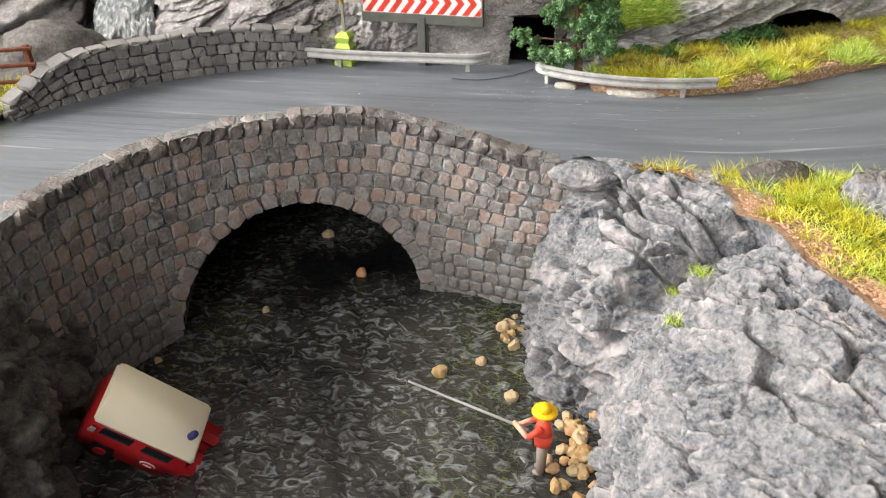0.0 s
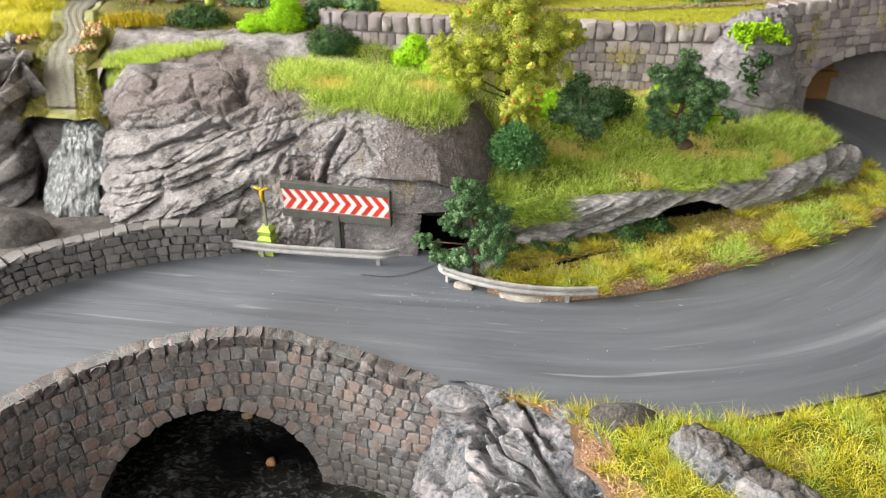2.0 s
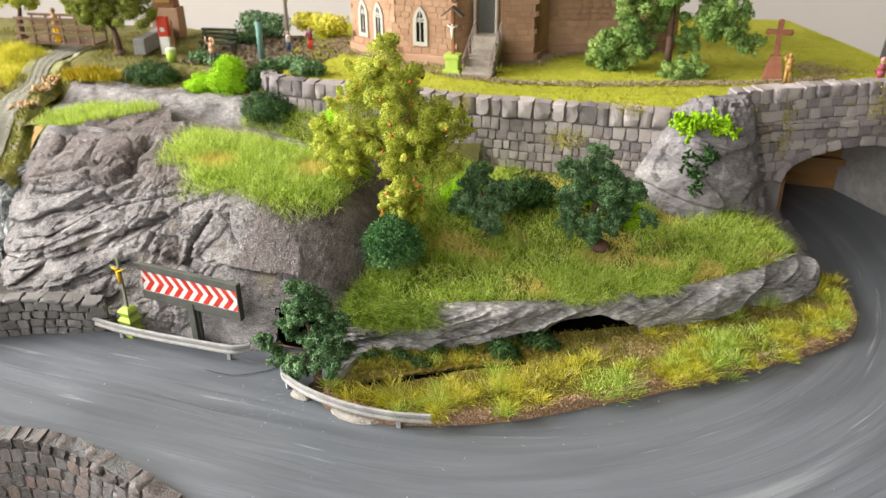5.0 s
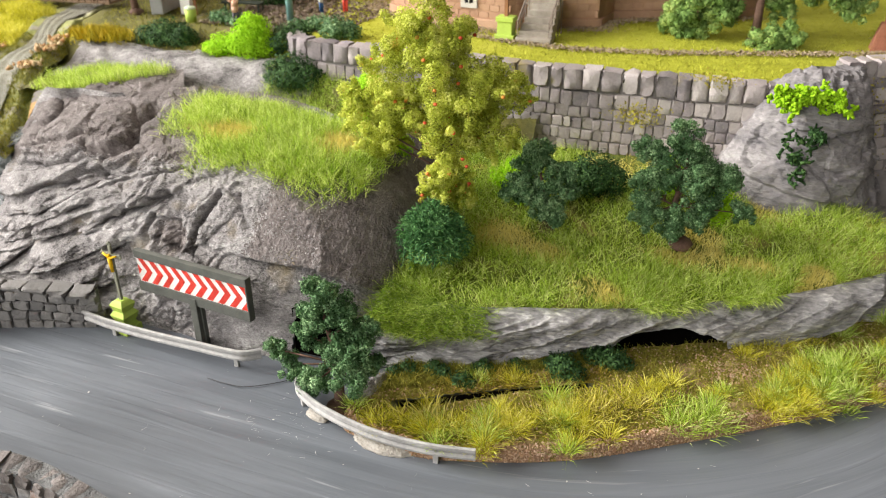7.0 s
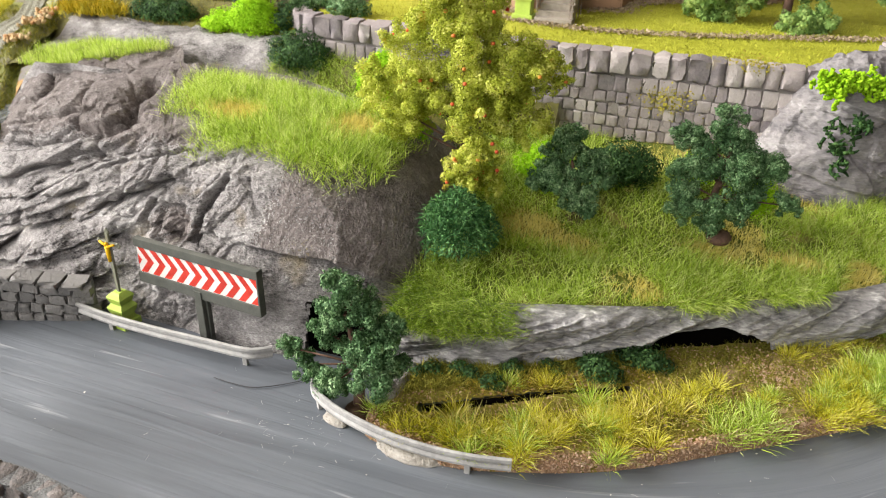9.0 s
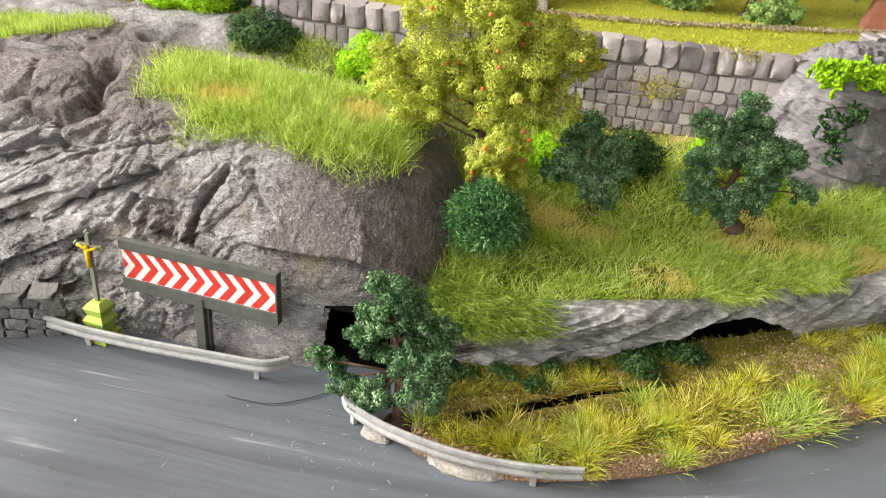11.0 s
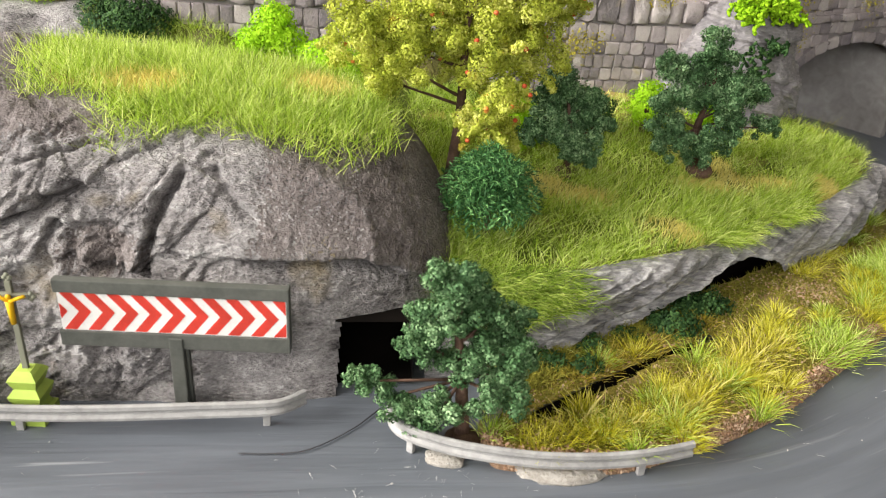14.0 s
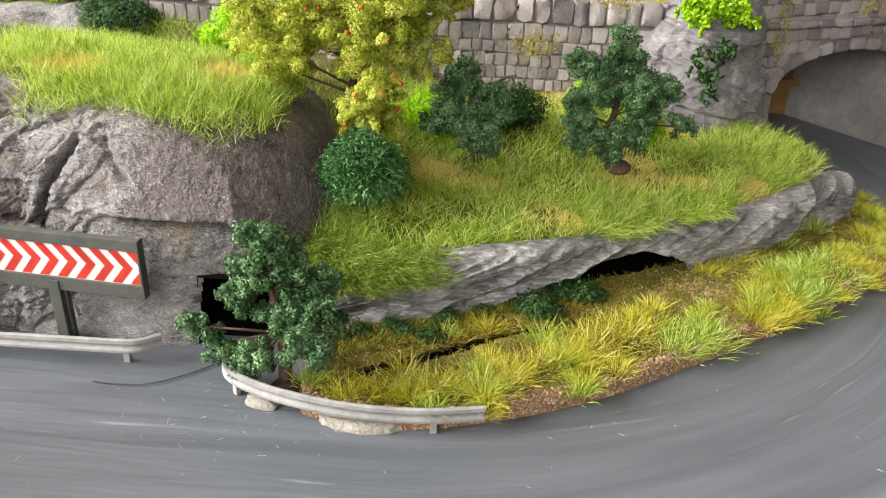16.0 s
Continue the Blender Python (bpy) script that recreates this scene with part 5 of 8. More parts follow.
ball(bm, (0, 0, 0), .00075, 1, 1, .92, 2)
bm.to_mesh(me)
bm.free()
me.materials.append(M_APPLE)
me.polygons.foreach_set("use_smooth", [True] * len(me.polygons))
for k in range(95):
    x, y, z, r = apple_blobs[rng.integers(len(apple_blobs))]
    d = rng.normal(size=3)
    d[1] -= .5
    d /= np.linalg.norm(d)
    a = new("apple", me)
    a.parent = apple_ob
    a.location = (x + d[0] * r * 1.03, y + d[1] * r * 1.03, z + d[2] * r * .96)
# shrubs on the slope
needle_bush("round_bush", (.0135, .3865, .0285), .0150, .029, M_COARSE, rng, "round dark green bush of coarse curled turf", 9500)
tree("small_tree", (.047, .4265, .0335), [(-.010, -.002, .020, 0.0071), (-.002, -.003, .016, 0.0064), (.007, -.003, .018, 0.0069), (-.004, .001, .031, 0.0076), (.004, .001, .026, 0.0071), (.004, -.006, .009, 0.0052), (-.015, 0, .014, 0.0053), (-.010, 0, .026, 0.0057), (.000, -.005, .012, .0060)],
     M_DARKGREEN, .00048, rng, .0016, "low grey-green spreading tree on the grass slope")
bush("round_bush", (.058, .463, .036), [(0, 0, .008, .0110), (.007, .002, .007, .0085), (-.006, 0, .007, .0085)], M_MIDGREEN, .00058, rng, "round dark green bush behind a small tree")
bush("lime_bush", (.030, .446, .036), [(0, 0, .011, .0090), (-.007, .002, .008, .0070), (.004, -.004, .006, .0060)], M_LIME, .0006, rng, "lime green bush half hidden by shrubs")
tree("small_tree", (.100, .438, .031), [(-.004, 0, .045, 0.0071), (-.001, .001, .037, 0.0088), (.006, .001, .033, 0.0088), (-.012, .001, .030, 0.0085), (.012, .001, .027, 0.0076), (-.017, 0, .021, 0.0076), (.021, 0, .017, 0.0051), (-.013, -.002, .012, 0.0076), (-.004, -.003, .009, 0.0063), (.009, 0, .020, 0.0059), (.000, -.003, .026, 0.0073), (.002, -.005, .014, .0068), (-.016, .001, .037, 0.0059)],
     M_DARKGREEN, .00048, rng, .0019, "dark grey-green crooked tree on the grass slope")
bush("lime_bush", (.108, .452, .036), [(0, 0, .012, .0085), (.003, 0, .007, .0070)], M_LIME, .0006, rng, "lime green bush behind a dark tree")
bush("lime_bush", (.088, .470, .0355), [(0, 0, .009, .0075), (.002, 0, .015, .0055)], M_LIME, .0006, rng, "lime green bush at the foot of the wall")
# bushes behind the hill and along the terrace rim
bush("lime_bush", (-.056, .472, .052), [(0, 0, .016, .0085), (.006, -.002, .012, .0075), (-.006, 0, .011, .0070), (.002, 0, .021, .0060)], M_LIME, .0006, rng, "lime green bush at the foot of the terrace wall")
bush("lime_bush", (-.034, .4350, .052), [(0, 0, .011, .0115), (.008, -.003, .006, .0100), (-.008, 0, .007, .0095)], M_LIME, .0006, rng, "wide lime green bush behind the rock hill")
bush("dark_bush", (-.112, .496, .055), [(0, 0, .010, .0125), (.008, 0, .008, .0100), (-.009, 0, .009, .0100)], M_MIDGREEN, .0006, rng, "dark green round bush at the end of the terrace wall")
bush("dark_bush", (-.128, .515, .070), [(0, 0, .008, .0090), (.007, .004, .011, .0070), (-.005, 0, .004, .0070)], M_MIDGREEN, .0006, rng, "dark green bush above the rock terrace")
bush("dark_bush", (-.104, .528, .076), [(0, 0, .006, .0080), (.007, .004, .005, .0070)], M_DARKGREEN, .0008, rng, "dark bush beside the wall top")
bush("lime_bush", (-.147, .510, .068), [(0, 0, .012, .0110), (-.004, 0, .005, .0090), (.006, 0, .008, .0095), (.001, 0, .018, .0075)], M_LIME, .0006, rng, "tall lime green bush on the rock terrace")
bush("lime_bush", (-.168, .510, .067), [(0, 0, .005, .0080), (.009, 0, .006, .0070), (-.007, 0, .003, .0055)], M_LIME, .0006, rng, "low lime green bush on the rock terrace")
bush("dark_bush", (-.211, .516, .067), [(0, 0, .007, .0105), (.012, 0, .006, .0095), (-.012, 0, .005, .0085)], M_MIDGREEN, .0006, rng, "wide dark green bush on the rock terrace")


def lichen(name, base, feet, size, mat, rng, label, thick=.0008):
    """A cushion of branching lichen: stubby strands that fork twice. feet: (x, y, z, how many) round the base."""
    ob = thing(name, label, "moss", pose(*base))
    bm = bmesh.new()
    for fx, fy, fz, count in feet:
        for _ in range(count):
            a = Vector((fx, fy, fz)) + Vector(rng.normal(size=3)) * size * .36
            d = Vector((rng.normal() * .8, -.6 + rng.normal() * .6, .35 + rng.normal() * .7)).normalized()
            b = a + d * size * rng.uniform(.22, .42)
            rod(bm, a, b, thick, thick * .9, 5)
            for _ in range(3):
                e = (d + Vector(rng.normal(size=3)) * .75).normalized()
                c = b + e * size * rng.uniform(.18, .34)
                rod(bm, b, c, thick * .85, thick * .75, 5)
                for _ in range(2):
                    g_ = (e + Vector(rng.normal(size=3)) * .7).normalized()
                    rod(bm, c, c + g_ * size * rng.uniform(.15, .3), thick * .75, thick * .4, 5)
    part("cushion", bm, mat, ob, smooth_shade=True)
    return ob


lichen("hanging_plant", (.140, .4875, .0535), [(0, 0, .010, 9), (.006, .001, .012, 9), (-.003, -.001, .002, 9), (-.001, -.002, -.004, 8)], .0065, M_MIDGREEN, rng, "dark green branching lichen hanging on the rock pillar")
lichen("lime_moss", (.139, .492, .0785), [(-.010, -.001, .001, 22), (-.004, -.001, .002, 22), (.002, 0, .002, 22), (.008, 0, .001, 22), (-.006, -.003, -.003, 16), (.013, .001, .000, 12)], .0052, M_LIME, rng, "bright lime branching lichen on top of the rock pillar", .0010)
# undergrowth below the ledge
for k in range(13):
    u_ = k / 12 + rng.normal() * .03
    x, y = .014 + .074 * u_, .3475 + .033 * u_ + rng.normal() * .0034
    r = rng.uniform(.0024, .0044) + .0014 * (k > 9)
    bush("low_shrub", (x, y, .004), [(0, 0, r * .7, r), (r * .8, 0, r * .45, r * .75), (-r * .7, 0, r * .5, r * .7)], M_MIDGREEN, .0006, rng, "low dark green shrub under the rock ledge", .8)
# trees of the churchyard and the garden
tree("deciduous_tree", (.112, .600, .0775), [(-.042, 0, .010, .0100), (-.032, -.002, .018, .0120), (-.020, 0, .015, .0110), (-.034, -.002, .004, .0080), (-.024, 0, .028, .0110), (.006, -.010, .003, .0085), (.015, -.008, .006, .0085), (.022, 0, .030, .0110), (.034, 0, .028, .0095), (.030, 0, .042, .0130), (.046, .004, .020, .0080), (-.020, 0, .042, .0130), (.000, 0, .054, .0150), (.014, 0, .058, .0150), (-.004, .008, .034, .0120), (.010, .006, .020, .0080)],
     M_PALEGREEN, .0009, rng, .0026, "light green spreading tree on the churchyard lawn", 1.15, fork=.5, limbs=False)
tree("deciduous_tree", (-.264, .553, .0765), [(-.030, 0, .034, .0100), (-.012, 0, .027, .0120), (.004, 0, .032, .0130), (.022, 0, .032, .0115), (-.026, 0, .042, .0120), (-.010, 0, .046, .0170), (.014, 0, .044, .0140), (-.020, -.003, .026, .0085)], M_OLIVELEAF, .0009, rng, .0026, "yellow-green tree beside the footbridge")
tree("deciduous_tree", (-.375, .575, .0765), [(-.010, 0, .040, .0160), (.012, 0, .036, .0130), (.020, 0, .044, .0110)], M_APPLELEAF, .0011, rng, .0026, "yellow-green tree at the garden's edge")

# ---- grass ----
rng = np.random.default_rng(31)
UPV = np.array([0, 0, 1.0])
PATCH = [(-.119, .424), (-.1165, .405), (-.106, .395), (-.094, .385), (-.083, .377), (-.063, .3745), (-.045, .3720), (-.024, .3750), (-.012, .387), (-.016, .412), (-.034, .432), (-.052, .434), (-.090, .437), (-.114, .436), (-.124, .430)]


def patch_mask(x, y, z):
    q = np.stack([x.ravel(), y.ravel(), 0 * x.ravel()], 1)
    w = .007 * fbm(q, .022, 3, 7).reshape(x.shape)
    return inside(PATCH, x + w, y + w) & (z > .045)


p1, n1 = sample_sheet(hill, 42000, rng, patch_mask)
p2, n2 = sample_sheet(back, 9000, rng, lambda x, y, z: (x > -.125) * (x < -.035) * (y > .440) * (y < .498) * 1.0)
rim_d = from_line(PATCH + PATCH[:1], p1[:, 0], p1[:, 1])
p1 = p1[rng.random(len(p1)) < .12 + .88 * smooth(.000, .013, rim_d + .005 * fbm(p1, .012, 2, 64))]
p = np.concatenate([p1 + rng.normal(size=p1.shape) * np.array([.0022, .0022, .0002]), p2])
lean = np.array([.18, -.25, .85])
tan_spot = (np.exp(-(((p[:, 0] + .083) / .010) ** 2 + ((p[:, 1] - .3985) / .006) ** 2)) + .8 * np.exp(-(((p[:, 0] + .036) / .009) ** 2 + ((p[:, 1] - .408) / .010) ** 2))) > rng.uniform(.05, .5, len(p))
blades("grass", p[~tan_spot], UPV * .5 + lean, .0078, .000095, .95, M_GRASS, rng, .12, label="long green grass fibres on the rock hill", category="grass", kind="stuff")
blades("dry_grass", p[tan_spot], UPV * .6 + lean, .0048, .00013, .5, M_GRASSTAN, rng, .35, label="straw-coloured dry grass patch on the hill", category="grass", kind="stuff")
# turf under the hill's grass
for g, nm in ((hill, "turf"),):
    fl = g.reshape(-1, 3)
    keep_ = lambda f: patch_mask(-.070 + (fl[f].mean(1)[:, 0] + .070) * 1.14, .410 + (fl[f].mean(1)[:, 1] - .410) * 1.30, fl[f].mean(1)[:, 2])
    sheet(nm, g + np.array([0, 0, .0007]), M_TURF, keep=keep_, label="green turf mat on the rock hill", category="turf", kind="structure")
# the small mat at the brook
SMALL = [(-.242, .455), (-.232, .432), (-.212, .428), (-.188, .446), (-.170, .462), (-.172, .474), (-.215, .478)]
p, n = sample_sheet(hill, 5000, rng, lambda x, y, z: inside(SMALL, x, y))
p_, n_ = sample_sheet(back, 3000, rng, lambda x, y, z: inside(SMALL, x, y))
blades("grass", np.concatenate([p, p_]), UPV + lean * .5, .0060, .00009, .35, M_GRASS, rng, .1, label="pale green grass mat on top of the rock", category="grass", kind="stuff")
# the slope
lawn_edge = lambda x, y, z: (x < .205) * 1.0
def lawn_density(x, y, z):
    q = np.stack([x.ravel(), y.ravel(), 0 * x.ravel()], 1)
    clump = smooth(-.35, .25, fbm(q, .014, 3, 73)).reshape(x.shape)
    return np.where((y < .50) & (x > -.004) & (x < .180 + (y - .457) * .42), .28 + .72 * clump, .04) * np.where(y > .425 + .25 * (x - .05), .55, 1.0)


p, n = sample_sheet(lawn, 50000, rng, lawn_density)
tn = fbm(p, .022, 2, 77)
bare = lambda x, y, a, b: np.exp(-(((p[:, 0] - x) / a) ** 2 + ((p[:, 1] - y) / b) ** 2))
spot = 1.8 * bare(.075, .3975, .0085, .0050) + bare(.048, .411, .014, .006) + bare(.100, .430, .014, .006) + bare(.128, .437, .010, .005) + bare(.030, .416, .010, .010) > rng.uniform(.1, .7, len(p))
dry = (tn > .30) & (p[:, 1] > .400) | spot
blades("grass", p[~dry], UPV * .7 + np.array([.10, -.30, .5]), .0074, .00010, .85, M_GRASS, rng, .12, label="green grass fibres on the slope", category="grass", kind="stuff")
blades("dry_grass", p[dry], UPV + np.array([.1, -.3, .3]), .0036, .00013, .5, M_GRASSTAN, rng, .35, label="straw-coloured patches in the slope's grass", category="grass", kind="stuff")
# overhanging grass at the ledge
edge_l = spline(LEDGE_IN, 500)[:330]
k = rng.integers(0, 330, 7500)
k = k[(fbm(edge_l[k], .022, 2, 15) > .04) & ~((edge_l[k][:, 0] > .058) & (edge_l[k][:, 0] < .092))]
p = edge_l[k] + rng.normal(size=(len(k), 3)) * np.array([.002, .002, .0004])
blades("grass", p, np.array([.15, -.75, .45]), .0088, .00010, .45, M_GRASS, rng, .45, label="long grass hanging over the rock ledge", category="grass", kind="stuff")


# grass over the flat beginning of the ledge
p, n = sample_sheet(ledge, 5000, rng, lambda x, y, z: (z > .015) * smooth(.050, .028, x + .012 * fbm(np.stack([x.ravel(), y.ravel(), z.ravel()], 1), .02, 2, 16).reshape(x.shape)))
blades("grass", p, np.array([.2, -.55, .45]), .0088, .00010, .45, M_GRASSDEEP, rng, .3, label="long grass falling over the low end of the ledge", category="grass", kind="stuff")


# a loose sheaf of long yellow stalks at the far end of the slope
p = np.array([.168, .490, .026]) + rng.normal(size=(60, 3)) * np.array([.004, .003, .0004])
blades("dry_stalks", p, UPV + np.array([.5, -.3, 0]), .0140, .00012, .55, M_GRASSDRY, rng, .3, label="long yellow stalks at the end of the slope", category="grass", kind="stuff")


def tufts(name, g, n, mask, height, fibres, mat, rng, label, width=.00013, splay=.55):
    """Round tufts: fibres that spread from each foot."""
    c, _ = sample_sheet(g, n, rng, mask)
    idx = np.repeat(np.arange(n), fibres)
    off = rng.normal(size=(len(idx), 3)) * np.array([.0018, .0018, 0])
    up = UPV + off * 190 * splay
    size = rng.uniform(.55, 1.3, n)[idx] * rng.uniform(.5, 1.1, len(idx)) * height
    return blades(name, c[idx] + off, up, size, width, .30, mat, rng, .35, label=label, category="grass", kind="stuff")


EDGE = [p[:2] for p in isl_out]
off_cave = lambda x, y: ~((x > .082) & (x < .126) & (y > .374 + (x - .082) * .55))


def is_front(x, y, z):
    d, gap = from_line(EDGE, x, y), from_line(SLOT, x, y)
    return (x > .008) & (x < .214) & (d > np.where(x > .12, .0004, .0014) + .0040 * smooth(-.2, .3, fbm(np.stack([x.ravel(), y.ravel(), 0 * x.ravel()], 1), .03, 2, 12)).reshape(x.shape)) & (gap > .0048) & off_cave(x, y)


behind = lambda x, y: (x < .085) & (y > .338 + (x - .018) * .63 + .002)
yb = lambda x, y, z: is_front(x, y, z) * np.where(from_line(EDGE, x, y) > .0185, .12, 1.0) * np.where(behind(x, y), .0, 1.0) * np.where(x > .165, .5, 1) * smooth(-.45, -.05, fbm(np.stack([x.ravel(), y.ravel(), 0 * x.ravel()], 1), .022, 2, 44)).reshape(x.shape)
def clumps(name, feet, fibres, height, mat, label, width=.00011):
    """Dense separate tufts of grass, each of several feet grown together."""
    c = np.array([(x, y, .0035) for x, y, _ in feet])
    size = np.array([s_ for *_, s_ in feet])
    idx = np.repeat(np.arange(len(feet)), fibres)
    foot = np.repeat(rng.normal(size=(len(feet) * 6, 3)) * np.array([.0030, .0026, 0]), fibres // 6 + 1, axis=0)
    k = rng.integers(0, len(foot), len(idx))
    off = rng.normal(size=(len(idx), 3)) * np.array([.0011, .0011, 0])
    up = UPV + np.array([.0, -.26, 0]) + off * 420 + foot[k] * 50
    length = height * size[idx] * rng.uniform(.35, 1.12, len(idx))
    return blades(name, c[idx] + foot[k] * size[idx][:, None] + off, up, length, width, .42, mat, rng, .18, label=label, category="grass", kind="stuff")


M_OCHRE = material("ochre_grass_fibre", [(.10, .07, .008), (.52, .40, .035), (.90, .74, .22)], .010, .6, by_island=.5, contrast=2.2, thin=.3)
clumps("ochre_grass_tufts", [(.036, .3510, .6), (.043, .3540, .7), (.047, .3585, .8), (.055, .3600, .7), (.062, .3620, .65), (.068, .3690, .85), (.075, .3700, .6), (.082, .3760, .7), (.030, .3490, .5)], 260, .0075, M_OCHRE, "ochre grass tufts between low shrubs", .00012)
clumps("yellow_grass_tufts", [(.020, .3225, .9), (.027, .3250, .8), (.045, .3300, .9), (.056, .3330, 1), (.064, .3390, 1), (.072, .3460, 1), (.080, .3515, 1.05), (.088, .3580, 1.05), (.096, .3630, 1.05), (.103, .3690, 1), (.140, .3775, 1.05), (.147, .3825, .9), (.136, .4140, .8), (.144, .4195, .9), (.151, .4235, .8), (.172, .3985, .7), (.190, .4200, .7)], 420, .0088, M_GRASSDRY, "dense yellow grass tufts on the verge", .000095)
clumps("green_grass_tufts", [(.112, .3575, .9), (.119, .3610, 1), (.124, .3650, .9), (.110, .3660, .8), (.036, .3270, .8), (.049, .3270, .8), (.155, .3900, .9), (.162, .3975, 1), (.160, .4110, 1), (.170, .4180, 1), (.178, .4100, 1), (.185, .4310, .8), (.196, .4340, .7), (.204, .4450, .6), (.152, .4050, .7)], 340, .0088, M_GRASS, "dense green grass tufts on the verge")
clumps("straw_grass_tufts", [(.033, .3300, .9), (.060, .3345, .9), (.086, .3540, .9), (.070, .3420, .8), (.041, .3285, .8), (.053, .3310, .8), (.078, .3490, .8), (.094, .3600, .8)], 130, .0110, M_GRASSTAN, "straw-coloured seeding tufts on the verge", .00015)
tufts("yellow_grass_tufts", island, 46, yb, .0066, 200, M_GRASSDRY, rng, "yellow-green grass tufts on the verge", .0001, 1.5)
tufts("green_grass_tufts", island, 30, lambda x, y, z: yb(x, y, z) * (.3 + (x > .13) * 1.2), .0072, 180, M_GRASS, rng, "green grass tufts on the verge", .0001, 1.4)
p, n = sample_sheet(island, 5200, rng, lambda x, y, z: behind(x, y) * (from_line(SLOT, x, y) > .003) * 1.0)
blades("moss", p, UPV, .0034, .00014, .8, M_MOSSDARK, rng, .3, label="ochre moss below the rock ledge", category="moss", kind="stuff")
p, n = sample_sheet(island, 17000, rng, lambda x, y, z: (x > .008) * ~behind(x, y) * (from_line(SLOT, x, y) > .003) * np.where(from_line(EDGE, x, y) > .004, 1.0, .12))
blades("low_grass", p, UPV, .0030, .00009, .9, M_MOSSDARK, rng, .3, label="short yellowish grass on the verge", category="grass", kind="stuff")
p, n = sample_sheet(island, 15000, rng, lambda x, y, z: (x > .006) * (z > .0005) * (from_line(SLOT, x, y) > .0025) * np.where(from_line(EDGE, x, y) < .0034, 2.5, np.where(behind(x, y), .05, .28)) + 2.2 * np.exp(-(((x - .131) / .010) ** 2 + ((y - .394) / .006) ** 2)))
v, f = leaves(p + UPV * .0003, n + rng.normal(size=p.shape) * .5, .00046, rng)
obj("scatter", v, f, material("leaf_scatter", [(.30, .16, .09), (.50, .32, .20), (.64, .48, .36)], .004, .9, by_island=.7), smooth_shade=False, label="brown leaf scatter along the verge", category="leaf litter", kind="stuff")
# foreground verge
def verge_noise(x, y, size, seed):
    return fbm(np.stack([x.ravel(), y.ravel(), 0 * x.ravel()], 1), size, 2, seed).reshape(x.shape)


def vg(x, y, z):
    bare_ = .8 * np.exp(-(((x - .055) / .006) ** 2 + ((y - .220) / .006) ** 2)) + .8 * np.exp(-(((x - .068) / .005) ** 2 + ((y - .197) / .009) ** 2))
    return (z > .0005) * (y > .13) * (x < .30) * (verge_side(x, y) > -.0005 + .0085 * smooth(.05, .45, verge_noise(x, y, .020, 57))) * np.clip(smooth(-.85, -.30, verge_noise(x, y, .016, 55)) - bare_, .03, 1)


tufts("yellow_grass_tufts", verge, 460, vg, .0064, 80, M_GRASSDRY, rng, "yellow-green grass tufts along the road's outer edge", .00007, 1.2)
tufts("green_grass_tufts", verge, 330, vg, .0064, 80, M_GRASS, rng, "green grass tufts along the road's outer edge", .00007, 1.2)
p, n = sample_sheet(verge, 32000, rng, vg)
blades("low_grass", p, UPV, .0036, .00013, .8, M_GRASSDRY, rng, .3, label="short yellow grass beside the road", category="grass", kind="stuff")
p, n = sample_sheet(verge, 15000, rng, lambda x, y, z: (verge_side(x, y) > -.001) * (verge_side(x, y) < .010) * (y > .13) * (z > .001) * (1.05 - np.clip(vg(x, y, z), 0, 1)) * np.where(verge_side(x, y) < .010, 2.5, 1.0))
v, f = leaves(p + UPV * .0003, n + rng.normal(size=p.shape) * .5, .00050, rng)
obj("scatter", v, f, material("pale_leaf_scatter", [(.34, .17, .08), (.52, .32, .20), (.66, .48, .34)], .004, .9, by_island=.7), smooth_shade=False, label="light brown leaf scatter between the grass", category="leaf litter", kind="stuff")
# tufts in the clefts of the bank rock
for x, y in ((.0345, .206), (.0385, .197), (.032, .182)):
    k_ = np.argmin(((rb[..., :2] - np.array([x, y])) ** 2).sum(2))
    q = rb.reshape(-1, 3)[k_]
    p = q + rng.normal(size=(110, 3)) * np.array([.0015, .0015, .0004])
    blades("grass_tuft", p, UPV + np.array([-.1, -.2, 0]), .0038, .00010, .6, M_GRASS, rng, .3, label="small green grass tuft in a rock cleft", category="grass tuft", group="tufts on the bank rock")
# flocked lawn of the churchyard
n = 20000
p = np.stack([rng.uniform(-.13, .25, n), .506 + .29 * rng.random(n) ** 1.6, np.full(n, .0775)], 1)
p = p[inside(TERR[1:], p[:, 0], p[:, 1])]
blades("lawn_fibres", p, UPV, .0017, .00016, .5, material("lawn_fibre", [(.26, .27, .02), (.40, .41, .04), (.50, .48, .09)], .02, .85, by_island=.5), rng, .2, label="short yellow-green lawn flock", category="grass", kind="stuff")
p, n = sample_sheet(back, 12000, rng, lambda x, y, z: (y > .505) & (x > -.42) & (y < .64) & (abs(x - np.interp(y, [.38, .45, .52, .60], [-.228, -.266, -.285, -.325])) > .016))
blades("lawn_fibres", p, UPV, .0028, .00018, .5, M_MOSSDARK, rng, .2, label="ochre-green grass of the garden", category="grass", kind="stuff")
